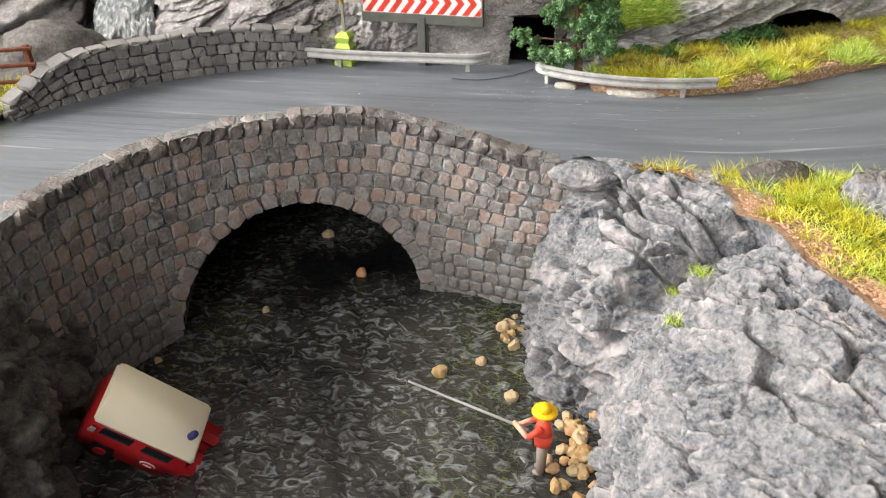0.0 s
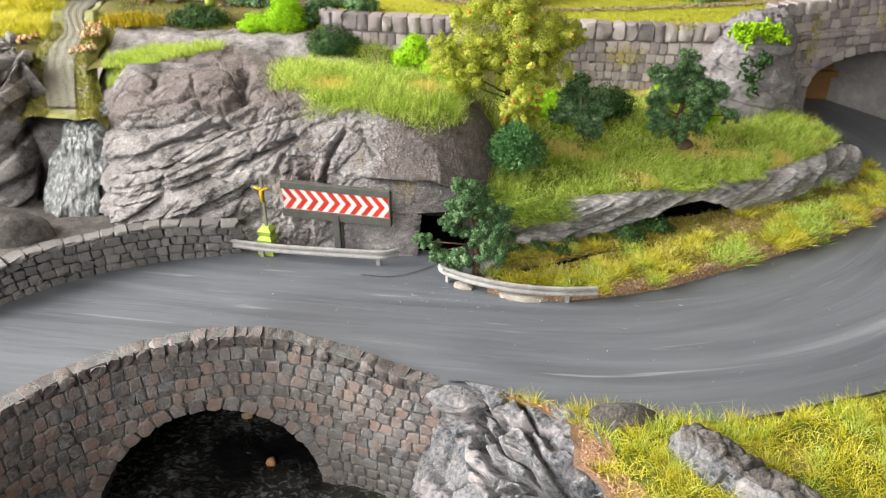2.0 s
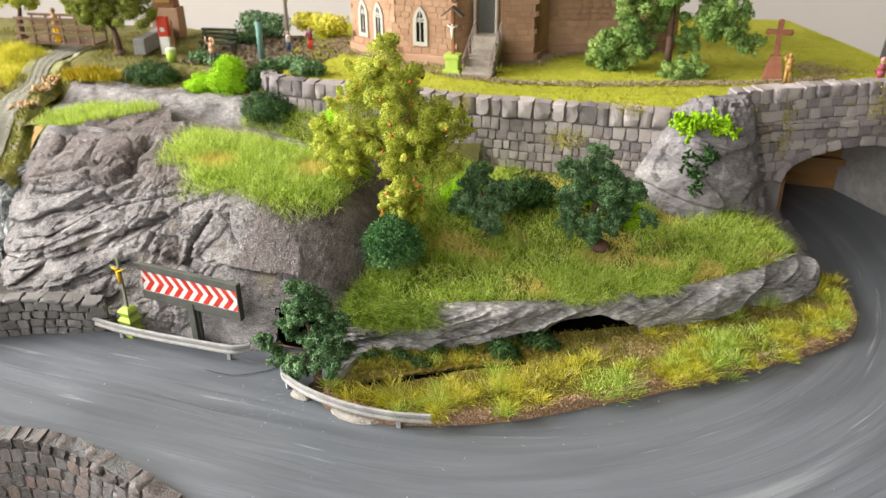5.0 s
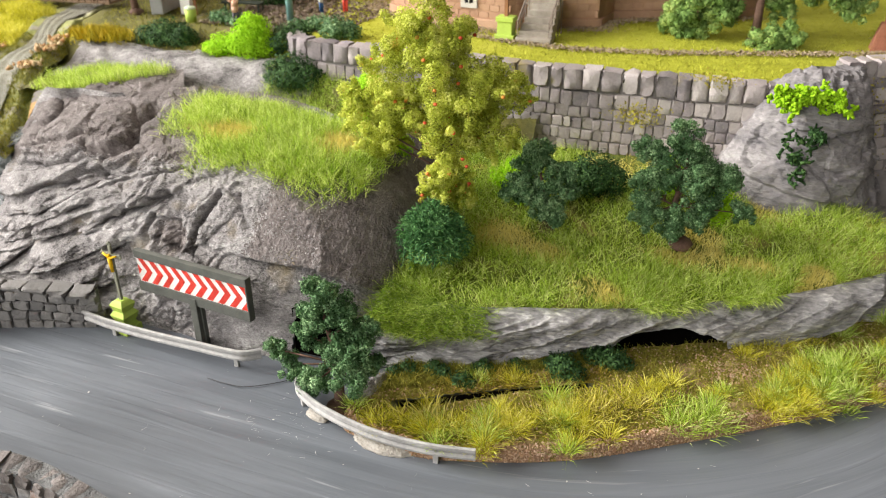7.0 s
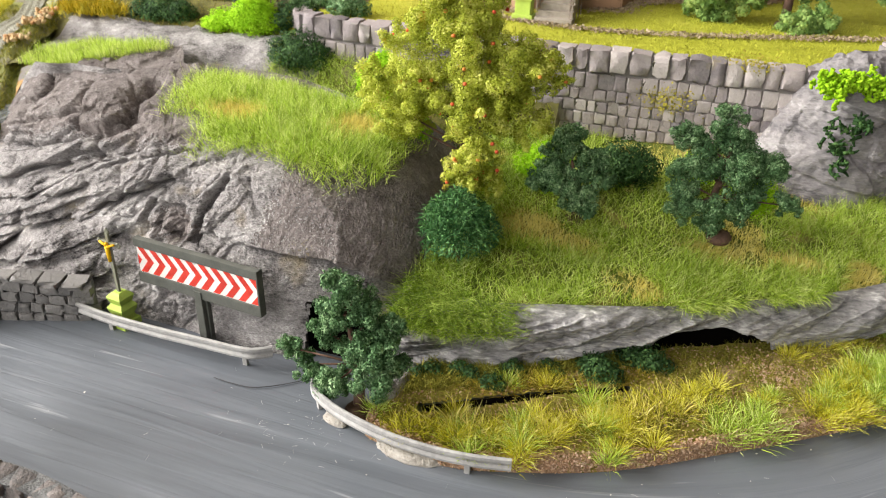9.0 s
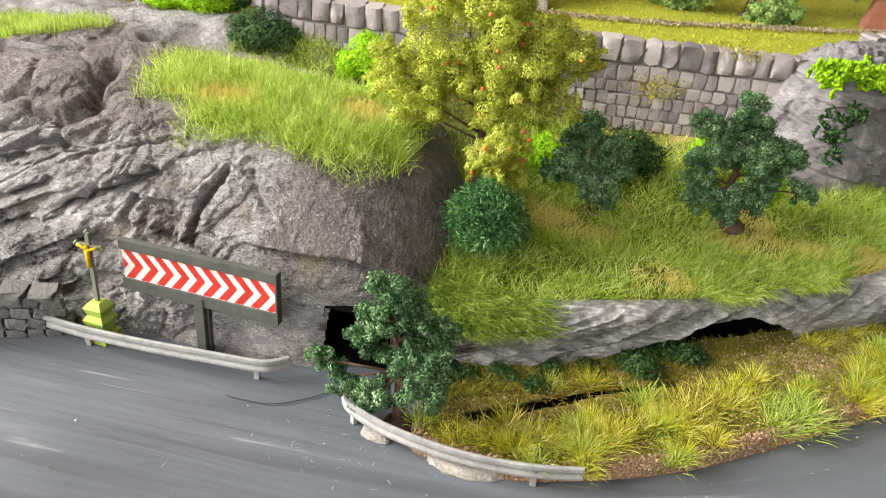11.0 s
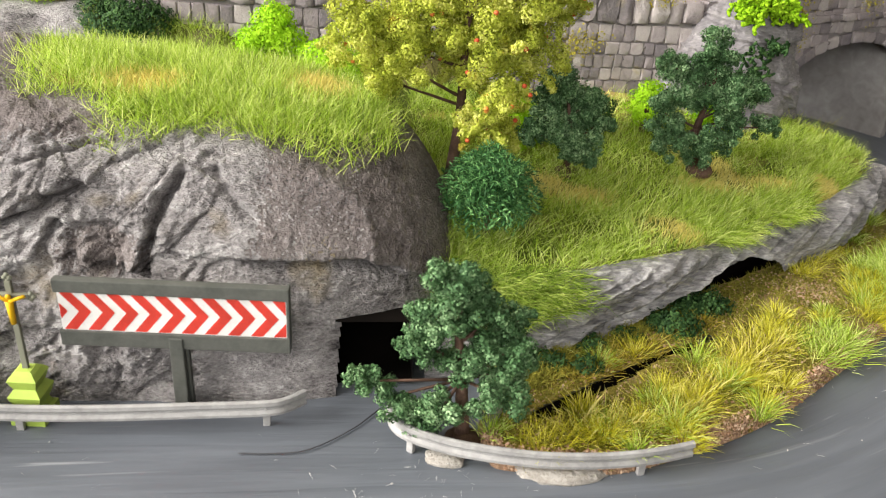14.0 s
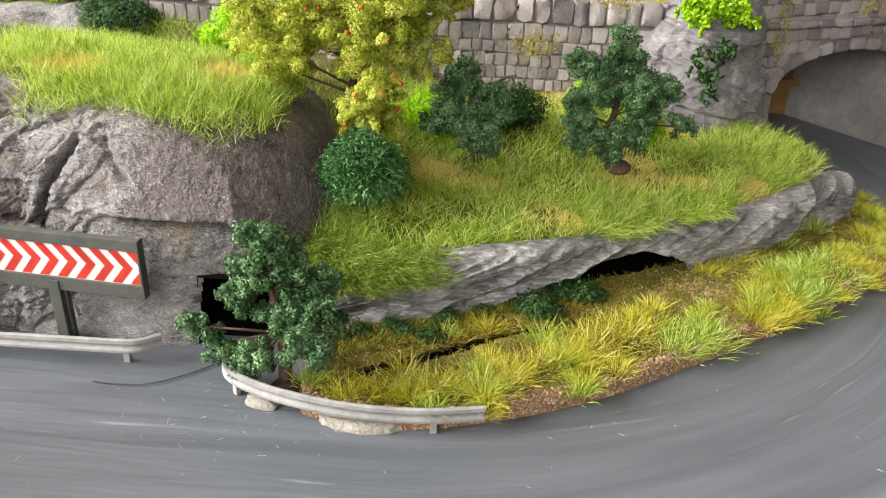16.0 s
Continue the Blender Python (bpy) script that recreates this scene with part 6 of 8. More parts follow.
# yellow moss creeping over the terrace wall and the bridge
for x, y, z, a, b, n_ in ((-.012, .5015, .062, .003, .007, 420), (.066, .5065, .060, .007, .003, 420), (.006, .5025, .073, .003, .003, 200), (.100, .5095, .0795, .006, .002, 260), (.164, .5265, .060, .004, .010, 420), (.180, .535, .066, .003, .008, 300), (.226, .557, .078, .003, .006, 260), (.262, .574, .080, .003, .008, 300), (.297, .592, .070, .004, .008, 300)):
    p = np.array([x, y, z]) + rng.normal(size=(n_, 3)) * np.array([a, .0010, b])
    c_, f_ = leaves(p, np.array([0, -1, .3]) + rng.normal(size=p.shape) * .5, .0005, rng)
    obj("moss", c_, f_, M_MOSS, label="yellow-green moss on the stone wall", category="moss", kind="stuff")
# grass left of the road and along the waterfall
n = 4500
p = np.stack([rng.uniform(-.33, -.216, n), rng.uniform(.235, .285, n), np.full(n, .003)], 1)
blades("grass", p, UPV + np.array([.1, -.2, 0]), .0075, .00015, .35, M_GRASSDRY, rng, .3, label="yellow-green grass by the wooden fence", category="grass", kind="stuff")
# water plants near the bank
n = 1900
p = np.stack([-.018 + rng.normal(size=n) * .012, rng.uniform(.150, .252, n), np.full(n, WATER_Z + .001)], 1)
p = p[p[:, 0] < -.006]
blades("water_weed", p, np.array([-.6, -.3, .25]), .0075, .00005, .6, M_WEED, rng, .3, label="thin green weed at the stream's edge", category="weed", kind="stuff")
n = 420
p = np.stack([rng.uniform(-.132, -.112, n), rng.uniform(.175, .232, n), np.full(n, WATER_Z + .001)], 1)
blades("water_weed", p, np.array([.3, -.3, .35]), .006, .00005, .6, M_WEED, rng, .3, label="thin green weed below the bridge wall", category="weed", kind="stuff")

# ---- rock pillar, waterfall, loose rocks ----
rng = np.random.default_rng(41)
PIL_OUT = [(.106, .518, .030), (.107, .498, .028), (.116, .487, .026), (.135, .481, .026), (.154, .484, .026), (.170, .496, .026), (.176, .515, .028), (.178, .535, .030)]
PIL_IN = [(.132, .522, .083), (.133, .518, .084), (.137, .514, .085), (.143, .511, .087), (.149, .512, .088), (.153, .517, .088), (.156, .522, .087), (.157, .530, .086)]
pil = loft(PIL_OUT, PIL_IN, 200, 140, lambda d, D: np.clip(1 - (1 - d / D) ** 2.2, 0, 1))
pp = pil.reshape(-1, 3)
pil = displace(pil, beds(pil, (.30, .1, .9), .0150, .0022, 141, .6, .06, .2) + (facets(pp + .003 * np.stack([fbm(pp, .012, 3, 144)] * 3, 1), np.eye(3) / .017, 145)[0] * .0020 + fbm(pp, .018, 3, 142) * .0026 - np.abs(fbm(pp, .006, 3, 143)) * .0018 * (1 + 1.5 * smooth(.074, .084, pp[:, 2]))).reshape(pil.shape[:2]), .3)
nu = pil.shape[0]
top = np.vstack([pil.reshape(-1, 3), pil[:, -1].mean(0)[None] + np.array([[0, 0, .002]])])
fa = grid_faces(*pil.shape[:2]).tolist() + [[i * 140 + 139, (i + 1) * 140 + 139, nu * 140] for i in range(nu - 1)]
obj("rock_pillar", top, fa, M_PILLAR, label="grey streaked rock pillar beside the terrace wall", category="rock", kind="structure")
# skirt of rock below the bridge
SK_OUT = [(.174, .485, .016), (.186, .505, .008), (.198, .528, -.001), (.201, .548, -.001), (.194, .566, -.001)]
SK_IN = [(.150, .500, .036), (.160, .515, .034), (.169, .530, .029), (.176, .541, .024), (.182, .546, .019)]
sk = loft(SK_OUT, SK_IN, 90, 40, lambda d, D: np.clip(d / D, 0, 1) ** .75)
sp = sk.reshape(-1, 3)
sk = displace(sk, strata(sk, (-.5, .2, .8), .008, .003, 151) + (fbm(sp, .012, 3, 152) * .0018).reshape(sk.shape[:2]))
sheet("rock_skirt", sk, M_PILLAR, label="grey rock sloping down to the underpass road", category="rock", kind="structure")

# waterfall
wu, wv = 40, 120
fall = np.zeros((wu, wv, 3))
for i in range(wu):
    for j in range(wv):
        a, t = i / (wu - 1) - .5, j / (wv - 1)
        y = .425 - .040 * min(1, t * 2.2) - .018 * max(0, t - .45) / .55 - .004 * math.sin(t * 9)
        z = .047 - .006 * min(1, t * 2.2) - .048 * max(0, (t - .30) / .70) ** 1.15
        fall[i, j] = (-.2255 + a * (.022 + .016 * t) + .0022 * math.sin(t * 11 + a * 4) + .0014 * math.sin(t * 27 + 9 * a), y - .006 * (1 - 4 * a * a), z)
fp = fall.reshape(-1, 3)
fall[..., 1] -= (np.abs(fbm(fp * np.array([1, .4, .35]), .006, 3, 161)) * .0035).reshape(wu, wv)


def fall_material():
    m = bpy.data.materials.new("waterfall_gel")
    m.use_nodes = True
    N, L = m.node_tree.nodes, m.node_tree.links.new
    b = N["Principled BSDF"]
    g = N.new("ShaderNodeNewGeometry")
    mp = N.new("ShaderNodeMapping")
    mp.inputs["Scale"].default_value = (1, .6, .55)
    L(g.outputs["Position"], mp.inputs[0])
    n = N.new("ShaderNodeTexNoise")
    n.inputs["Scale"].default_value, n.inputs["Detail"].default_value = 520, 8
    L(mp.outputs[0], n.inputs["Vector"])
    r = N.new("ShaderNodeValToRGB")
    e = r.color_ramp.elements
    e[0].position, e[0].color, e[1].position, e[1].color = .46, (.10, .11, .11, 1), .80, (.50, .52, .52, 1)
    L(n.outputs[0], r.inputs[0])
    L(r.outputs[0], b.inputs["Base Color"])
    b.inputs["Roughness"].default_value = .08
    bp = N.new("ShaderNodeBump")
    bp.inputs["Distance"].default_value = .0022
    L(n.outputs[0], bp.inputs["Height"])
    L(bp.outputs[0], b.inputs["Normal"])
    return m


M_FALL = fall_material()
sheet("waterfall", fall, M_FALL, label="white and clear gel waterfall over grey rock", category="waterfall", kind="structure")
# mossy bed of the brook down to the lip of the fall, with a thread of water in it
bx_ = lambda y: sum(np.interp(y + d, [.38, .405, .425, .445, .475, .49, .52, .60], [-.229, -.244, -.258, -.268, -.275, -.283, -.304, -.332]) for d in (-.012, -.006, 0, .006, .012)) / 5
bz_ = lambda y: .0465 + .0215 * smooth(.405, .470, y) + .0050 * smooth(.48, .53, y)
bed = np.zeros((60, 150, 3))
for i in range(60):
    for j in range(150):
        y = .388 + .215 * j / 149
        a = i / 59 - .5
        bed[i, j] = (bx_(y) + a * (.042 + .012 * float(smooth(.47, .41, y))), y, bz_(y) + .010 * a * a - .006 * float(smooth(.34, .5, abs(a))))
bed[..., 2] += (fbm(bed.reshape(-1, 3), .008, 3, 165) * .0014).reshape(60, 150)
sheet("brook_bed", bed, material("brook_moss", [(.18, .20, .06), (.29, .30, .11), (.42, .40, .20)], .010, .9, .0010, .0016, spots=((.34, .31, .25), .012, .50)), label="mossy yellow-green bed of the brook", category="brook bed", kind="structure")
p, n = sample_sheet(bed, 6000, rng, lambda x, y, z: (np.abs(x - bx_(y)) > .0085) & (y < .50))
blades("moss", p, UPV, .0030, .00014, .7, M_MOSSDARK, rng, .2, label="yellow-green moss beside the brook", category="moss", kind="stuff")
bw = np.zeros((16, 90, 3))
for i in range(16):
    for j in range(90):
        y = .404 + .195 * j / 89
        bw[i, j] = (bx_(y) + (i / 15 - .5) * (.017 + .003 * math.sin(j * .11)), y, bz_(y) + .0014 + .0003 * math.sin(i * 1.3 + j * .17))
sheet("brook", bw, material("brook_gel", [(.20, .19, .13), (.28, .27, .21), (.36, .35, .30)], .009, .3, .0020, .0008), label="milky shallow brook above the waterfall", category="brook", kind="structure")


def boulder(name, c, s, mat, seed, label, sub=5, yaw=0, rough_=.32, group=""):
    bm = bmesh.new()
    bmesh.ops.create_icosphere(bm, subdivisions=sub, radius=1)
    co = np.array([v.co[:] for v in bm.verts])
    d = 1 + rough_ * fbm(co, 1.3, 3, seed) + rough_ * .35 * np.abs(fbm(co, .4, 3, seed + 3))
    for v, k in zip(bm.verts, d):
        v.co *= float(k)
    ob = part(name, bm, mat, None, smooth_shade=True)
    ob.matrix_world = Matrix.LocRotScale(c, Euler((0, 0, radians(yaw))), s)
    return tagged(ob, label, "rock", group)


boulder("boulder", (.0050, .2475, -.0040), (.0125, .0065, .0048), M_ROCKPALE, 173, "pale plastered rock at the end of the bridge wall", yaw=-6)
boulder("boulder", (.064, .2345, .005), (.0115, .0060, .0055), M_ROCKDARK, 171, "low blackish rock in the grass", yaw=8)
# the long ridge of rock: pale broken front, darker top
RG = spline([(.078, .222, .009), (.086, .2205, .0115), (.094, .214, .0115), (.103, .2065, .0105), (.113, .198, .0115), (.124, .189, .0100), (.132, .182, .006)], 150)
ring = np.array([(-.0075, -.010), (-.0070, -.004), (-.0062, .001), (-.0052, .0045), (-.0036, .0062), (-.001, .0066), (.002, .0062), (.0042, .0042), (.0054, .000), (.006, -.010)])
ring = spline(np.c_[ring * np.array([1.35, 1.15]), np.zeros(10)], 60)[:, :2]
td = np.gradient(RG[:, :2], axis=0)
td /= np.linalg.norm(td, axis=1, keepdims=True)
taper = np.minimum(1, np.minimum(np.linspace(0, 1, 150) * 12 + .45, (1 - np.linspace(0, 1, 150)) * 6 + .2))
rg = np.stack([RG[:, None, 0] - td[:, None, 1] * ring[None, :, 0] * taper[:, None], RG[:, None, 1] + td[:, None, 0] * ring[None, :, 0] * taper[:, None], RG[:, None, 2] - .0025 + ring[None, :, 1] * taper[:, None]], 2)
gp = rg.reshape(-1, 3)
gh, ge = facets(gp + .002 * np.stack([fbm(gp, .01, 3, 176)] * 3, 1), np.eye(3) / .0085, 177)
gr = gh * .0009 - .0009 * smooth(.14, 0, ge) - np.abs(fbm(gp, .006, 3, 178)) * .0022 + fbm(gp, .002, 2, 179) * .0004
gn = sheet_normals(rg)
mid_ = RG[:, None, :] - np.array([0, 0, .008])
gn *= np.sign((gn * (rg - mid_)).sum(2, keepdims=True))
rg = rg + gn * gr.reshape(rg.shape[:2])[..., None]
rgf = grid_faces(*rg.shape[:2])
nz_ = np.abs(gn[..., 2]).ravel()[rgf].mean(1)
ends_ = [list(range(60))[::-1], [149 * 60 + j for j in range(60)]]
obj("boulder", rg.reshape(-1, 3), rgf.tolist() + ends_, [M_ROCKPALE, M_ROCKDARK], face_mats=list(np.where(nz_ > .74, 1, 0)) + [0, 0], label="long craggy pale rock with a dark top in the grass", category="rock")
boulder("boulder", (.290, .574, .004), (.016, .009, .016), M_ROCKPALE, 181, "pale grey rock beside the underpass", yaw=-25)
boulder("boulder", (-.243, .330, .004), (.024, .014, .013), M_ROCKDARK, 183, "dark wet rock in the pool behind the wall", yaw=15)
# golden gravel and pebbles
PEB = bpy.data.meshes.new("pebble")
bm = bmesh.new()
bmesh.ops.create_icosphere(bm, subdivisions=2, radius=1)
for v in bm.verts:
    v.co *= 1 + .42 * noise.noise(v.co * 1.4)
bm.to_mesh(PEB)
bm.free()
PEB.materials.append(material("tan_pebble", [(.34, .19, .08), (.48, .32, .15), (.54, .42, .26), (.52, .24, .09)], .004, .7, .0002, .001, by_object=.75))


def pebbles(n, centre, spread, size, z, label):
    for _ in range(n):
        o = new("pebble", PEB)
        s = size * rng.uniform(.7, 1.3)
        o.matrix_world = Matrix.LocRotScale((centre[0] + rng.normal() * spread[0], centre[1] + rng.normal() * spread[1], z + s * .55 + rng.random() * s * .4),
                                            Euler(rng.uniform(0, 6, 3)), (s * rng.uniform(.8, 1.3), s, s * rng.uniform(.7, 1)))
        tagged(o, label, "pebble", "pebbles of the stream")


pebbles(12, (-.0165, .231), (.0022, .0075), .0019, WATER_Z, "tan pebble at the stream's edge")
pebbles(40, (.008, .180), (.0038, .0100), .0021, WATER_Z, "tan pebble on the bank beside the angler")
for x, y in ((-.025, .213), (-.0135, .197), (-.038, .205), (-.080, .262), (-.110, .232), (-.103, .290), (-.136, .197), (.003, .161)):
    pebbles(1, (x, y), (.0003, .0003), .0020, WATER_Z, "single tan pebble in the stream")
for cx, cy, cz, nn in ((-.2560, .453, .0670, 26), (-.2630, .474, .0705, 26), (-.2715, .490, .0715, 18), (-.3120, .482, .0655, 30)):
    pebbles(nn, (cx, cy), (.0028, .0065), .0012, cz, "tan stone beside the brook")


# ---- things by the road ----
def sweep(line, profile, closed=True):
    """A profile (outward, up) drawn along a line (x, y, z); outward is the line's right-hand side."""
    p = np.array(line)
    t = np.gradient(p[:, :2], axis=0)
    t /= np.linalg.norm(t, axis=1, keepdims=True)
    out = np.stack([t[:, 1], -t[:, 0]], 1)
    k = len(profile)
    v = [(p[i, 0] + out[i, 0] * a, p[i, 1] + out[i, 1] * a, p[i, 2] + b) for i in range(len(p)) for a, b in profile]
    f = [[i * k + j, i * k + (j + 1) % k, (i + 1) * k + (j + 1) % k, (i + 1) * k + j] for i in range(len(p) - 1) for j in range(k)]
    f += [list(range(k))[::-1], [(len(p) - 1) * k + j for j in range(k)]]
    return v, f


RAIL = [(0, .0038), (.0006, .0040), (.0007, .0048), (.0001, .0056), (.0001, .0062), (.0007, .0070), (.0006, .0080), (0, .0083), (-.0005, .0082), (-.0005, .0040)]


def guard_rail(line, posts, label):
    ob = thing("guard_rail", label, "guard rail", group="guard rails")
    v, f = sweep(spline(line, 70), RAIL)
    obj("beam", v, f, M_STEEL, ob, smooth_shade=False)
    for x, y, yaw in posts:
        bm = bmesh.new()
        box(bm, -.0009, .0009, -.0002, .0012, 0, .0062, .0002)
        o = part("post", bm, M_STEEL, ob)
        o.matrix_world = pose(x, y, 0, 0, 0, yaw)
        bm = bmesh.new()
        ball(bm, (0, -.0008, .0059), .0004, sub=1)
        part("bolt", bm, M_STEEL, o)


guard_rail([(-.1225, .337, 0), (-.105, .3350, 0), (-.085, .3345, 0), (-.062, .3350, 0), (-.0465, .3355, 0), (-.0415, .3370, 0), (-.0375, .3400, 0)], [(-.105, .3360, 0), (-.0468, .3362, 3)], "grey weathered plastic guard rail in front of the rock")
guard_rail([(-.0165, .3345, 0), (-.0160, .3300, 0), (-.0125, .3255, 0), (-.003, .3205, 0), (.008, .3172, 0), (.020, .3150, 0), (.033, .3145, 0), (.0445, .3155, 0), (.0560, .3180, 0)], [(-.0118, .3255, -38), (.0432, .3158, 6)], "grey weathered plastic guard rail curving round the verge")


def direction_board():
    ob = thing("direction_board", "red and white chevron board on a dark grey post", "road sign", pose(-.0682, .3435, 0, 0, 0, -4.6))
    grey = material("dark_board_plastic", [(.075, .078, .068), (.10, .102, .09), (.13, .13, .115)], .006, .55, .0001, .002)
    white, red = plain("white_foil", (.80, .78, .75), .4), plain("red_foil", (.95, .115, .08), .4)
    W, z0, z1 = .0268, .0228, .0333
    bm = bmesh.new()
    box(bm, -W, W, -.0002, .0012, z0 - .001, z1 + .001, .0002)
    panel = part("panel", bm, white, ob, "white foil panel with red chevrons")
    for nm, a, b in (("top_strip", z1, z1 + .0034), ("bottom_strip", z0 - .0042, z0)):
        bm = bmesh.new()
        box(bm, -W - .0006, W + .0004, -.0008, .0016, a, b, .0003)
        part(nm, bm, grey, ob)
    bm = bmesh.new()
    box(bm, W, W + .0007, -.0008, .0022, z0 - .0042, z1 + .0034, .0002)
    part("end_strip", bm, grey, ob)
    bm = bmesh.new()
    box(bm, -.0017, .0017, -.0012, .0008, 0, z0 - .001, .0003)
    box(bm, .0010, .0024, .0006, .0024, 0, z0 - .001, .0002)
    part("post", bm, grey, ob)

    def clip(poly, lim, side):
        out = []
        for (ax, az), (bx, bz) in zip(poly, poly[1:] + poly[:1]):
            ia, ib = (ax - lim) * side <= 0, (bx - lim) * side <= 0
            if ia:
                out.append((ax, az))
            if ia != ib:
                t = (lim - ax) / (bx - ax)
                out.append((lim, az + (bz - az) * t))
        return out

    step_, zm, tip = .00552, (z0 + z1) / 2, .0040
    for k in range(-1, 10):
        x = -W + .0006 + k * step_
        bm = bmesh.new()
        for za, zb, sa, sb in ((z0 + .0002, zm, 0, tip), (zm, z1 - .0002, tip, 0)):
            poly = [(x + sa, za), (x + sa + .0029, za), (x + sb + .0029, zb), (x + sb, zb)]
            poly = clip(clip(poly, W - .0002, 1), -W + .0002, -1)
            if len(poly) > 2:
                bm.faces.new([bm.verts.new((a, -.00028, b)) for a, b in poly])
        if bm.faces:
            bmesh.ops.solidify(bm, geom=bm.faces[:], thickness=.00006)
            bmesh.ops.recalc_face_normals(bm, faces=bm.faces[:])
            part("chevron", bm, red, panel, "red chevron")
        else:
            bm.free()


direction_board()


def blob_figure(name, base, h, yaw, mats, label, arms=(), tilt=0, hat=None, seat=False):
    """A tiny painted figure as one plain mesh: legs, trunk, arms and head in the colours given (legs, trunk, skin)."""
    bm = bmesh.new()
    marks = []

    def mark(i):
        for f_ in bm.faces:
            if f_ not in seen:
                f_.material_index = i
                seen.add(f_)
    seen = set()
    for sx in (-1, 1):
        rod(bm, (sx * h * .05, 0, 0), (sx * h * .055, 0, h * .46), h * .045, h * .06)
        ball(bm, (sx * h * .055, -h * .03, h * .02), h * .05, 1, 1.6, .7, 1)
    mark(0)
    rod(bm, (0, 0, h * .44), (0, 0, h * .62), h * .10, h * .115, 10)
    rod(bm, (0, 0, h * .62), (0, 0, h * .80), h * .115, h * .07, 10)
    for a in arms:
        rod(bm, a[0], a[1], h * .04, h * .034)
    mark(1)
    for a in arms:
        if len(a) > 2:
            rod(bm, a[1], a[2], h * .036, h * .03)
            ball(bm, a[2], h * .035, sub=1)
    rod(bm, (0, 0, h * .79), (0, 0, h * .85), h * .035, h * .035)
    ball(bm, (0, 0, h * .91), h * .072, .9, 1, 1.15, 2)
    mark(2)
    if hat:
        rod(bm, (0, 0, h * .93), (0, 0, h * .955), h * .15, h * .14, 14)
        rod(bm, (0, 0, h * .95), (0, 0, h * 1.03), h * .085, h * .05, 12)
        mark(3)
    ob = part(name, bm, mats, None, smooth_shade=True)
    ob.matrix_world = pose(*base, tilt, 0, yaw)
    return tagged(ob, label, "figurine")


C_SKIN, C_DARKGREY, C_RED, C_YELLOW = plain("skin_paint", (.60, .36, .25)), plain("dark_grey_paint", (.06, .06, .065)), plain("red_paint", (.66, .07, .04)), plain("yellow_paint", (.78, .46, .01))
C_BLUE, C_BROWN, C_WHITE, C_GREENISH = plain("blue_paint", (.05, .13, .30)), plain("brown_paint", (.28, .13, .06)), plain("white_paint", (.75, .73, .70)), plain("pale_green_paint", (.42, .56, .10))
C_TAN, C_GREYBROWN, C_PINK, C_MAROON = plain("ochre_paint", (.42, .24, .08)), plain("taupe_paint", (.25, .20, .17)), plain("pink_paint", (.55, .28, .27)), plain("maroon_paint", (.28, .07, .09))
h = .0250
blob_figure("angler_figurine", (-.0015, .1665, WATER_Z + .0015), h, -100, [C_GREYBROWN, C_RED, C_SKIN, C_YELLOW], "painted angler figurine in a red shirt and yellow hat",
            [((-h * .10, 0, h * .76), (-h * .17, -h * .15, h * .62), (-h * .05, -h * .30, h * .60)), ((h * .10, 0, h * .76), (h * .18, -h * .14, h * .66), (h * .02, -h * .33, h * .68))], 0, True)
bm = bmesh.new()
rod(bm, (-.0060, .1690, -.0470), (-.0455, .1900, -.0520), .00048, .00036, 10)
fishing = part("fishing_rod", bm, M_STEEL, None, smooth_shade=True)
tagged(fishing, "thin grey rod held out over the stream", "fishing rod")


def wayside_cross():
    ob = thing("wayside_cross", "grey crucifix with a yellow figure on a pale green plinth", "wayside cross", pose(-.1033, .3415, 0, 0, 0, -6))
    bm = bmesh.new()
    rings = []
    for z, w in ((0, .0041), (.0026, .0041), (.0028, .0032), (.0045, .0027), (.0062, .0034), (.0080, .0039), (.0090, .0032), (.0098, .0026), (.0112, .0031), (.0125, .0035), (.0138, .0026), (.0145, .0017)):
        rings.append([bm.verts.new((sx * w, sy * w, z)) for sx, sy in ((-1, -1), (1, -1), (1, 1), (-1, 1))])
    for a, b in zip(rings[:-1], rings[1:]):
        for k in range(4):
            bm.faces.new([a[k], a[(k + 1) % 4], b[(k + 1) % 4], b[k]])
    bm.faces.new(rings[0][::-1])
    bm.faces.new(rings[-1])
    part("plinth", bm, C_GREENISH, ob, "pale green moulded plinth")
    bm = bmesh.new()
    box(bm, -.0007, .0007, -.0005, .0005, .0140, .0385, .00015)
    box(bm, -.0042, .0042, -.0005, .0005, .0338, .0352, .00015)
    for c in ((-.0046, .0345), (.0046, .0345), (0, .0392)):
        for dx, dz in ((-.0006, 0), (.0006, 0), (0, .0007), (0, -.0007)):
            ball(bm, (c[0] + dx, 0, c[1] + dz), .0007, 1, .7, 1, 1)
    part("cross", bm, plain("grey_green_metal", (.20, .20, .15)), ob)
    bm = bmesh.new()
    rod(bm, (0, -.0010, .0275), (0, -.0011, .0335), .0006, .0009)
    ball(bm, (0, -.0012, .0348), .0007, sub=1)
    for sx in (-1, 1):
        rod(bm, (0, -.0010, .0335), (sx * .0036, -.0009, .0350), .0005, .0004, 6)
    part("yellow_figure", bm, C_YELLOW, ob, "yellow painted crucifix figure", True)


wayside_cross()
# wooden fence on the left
fence = thing("wooden_fence", "rust-brown wooden post and rail fence in the grass", "fence")
FW = material("rust_brown_wood", [(.10, .035, .02), (.17, .06, .035), (.22, .09, .05)], .005, .8, .0002, .001, stretch=(1, 1, .3))
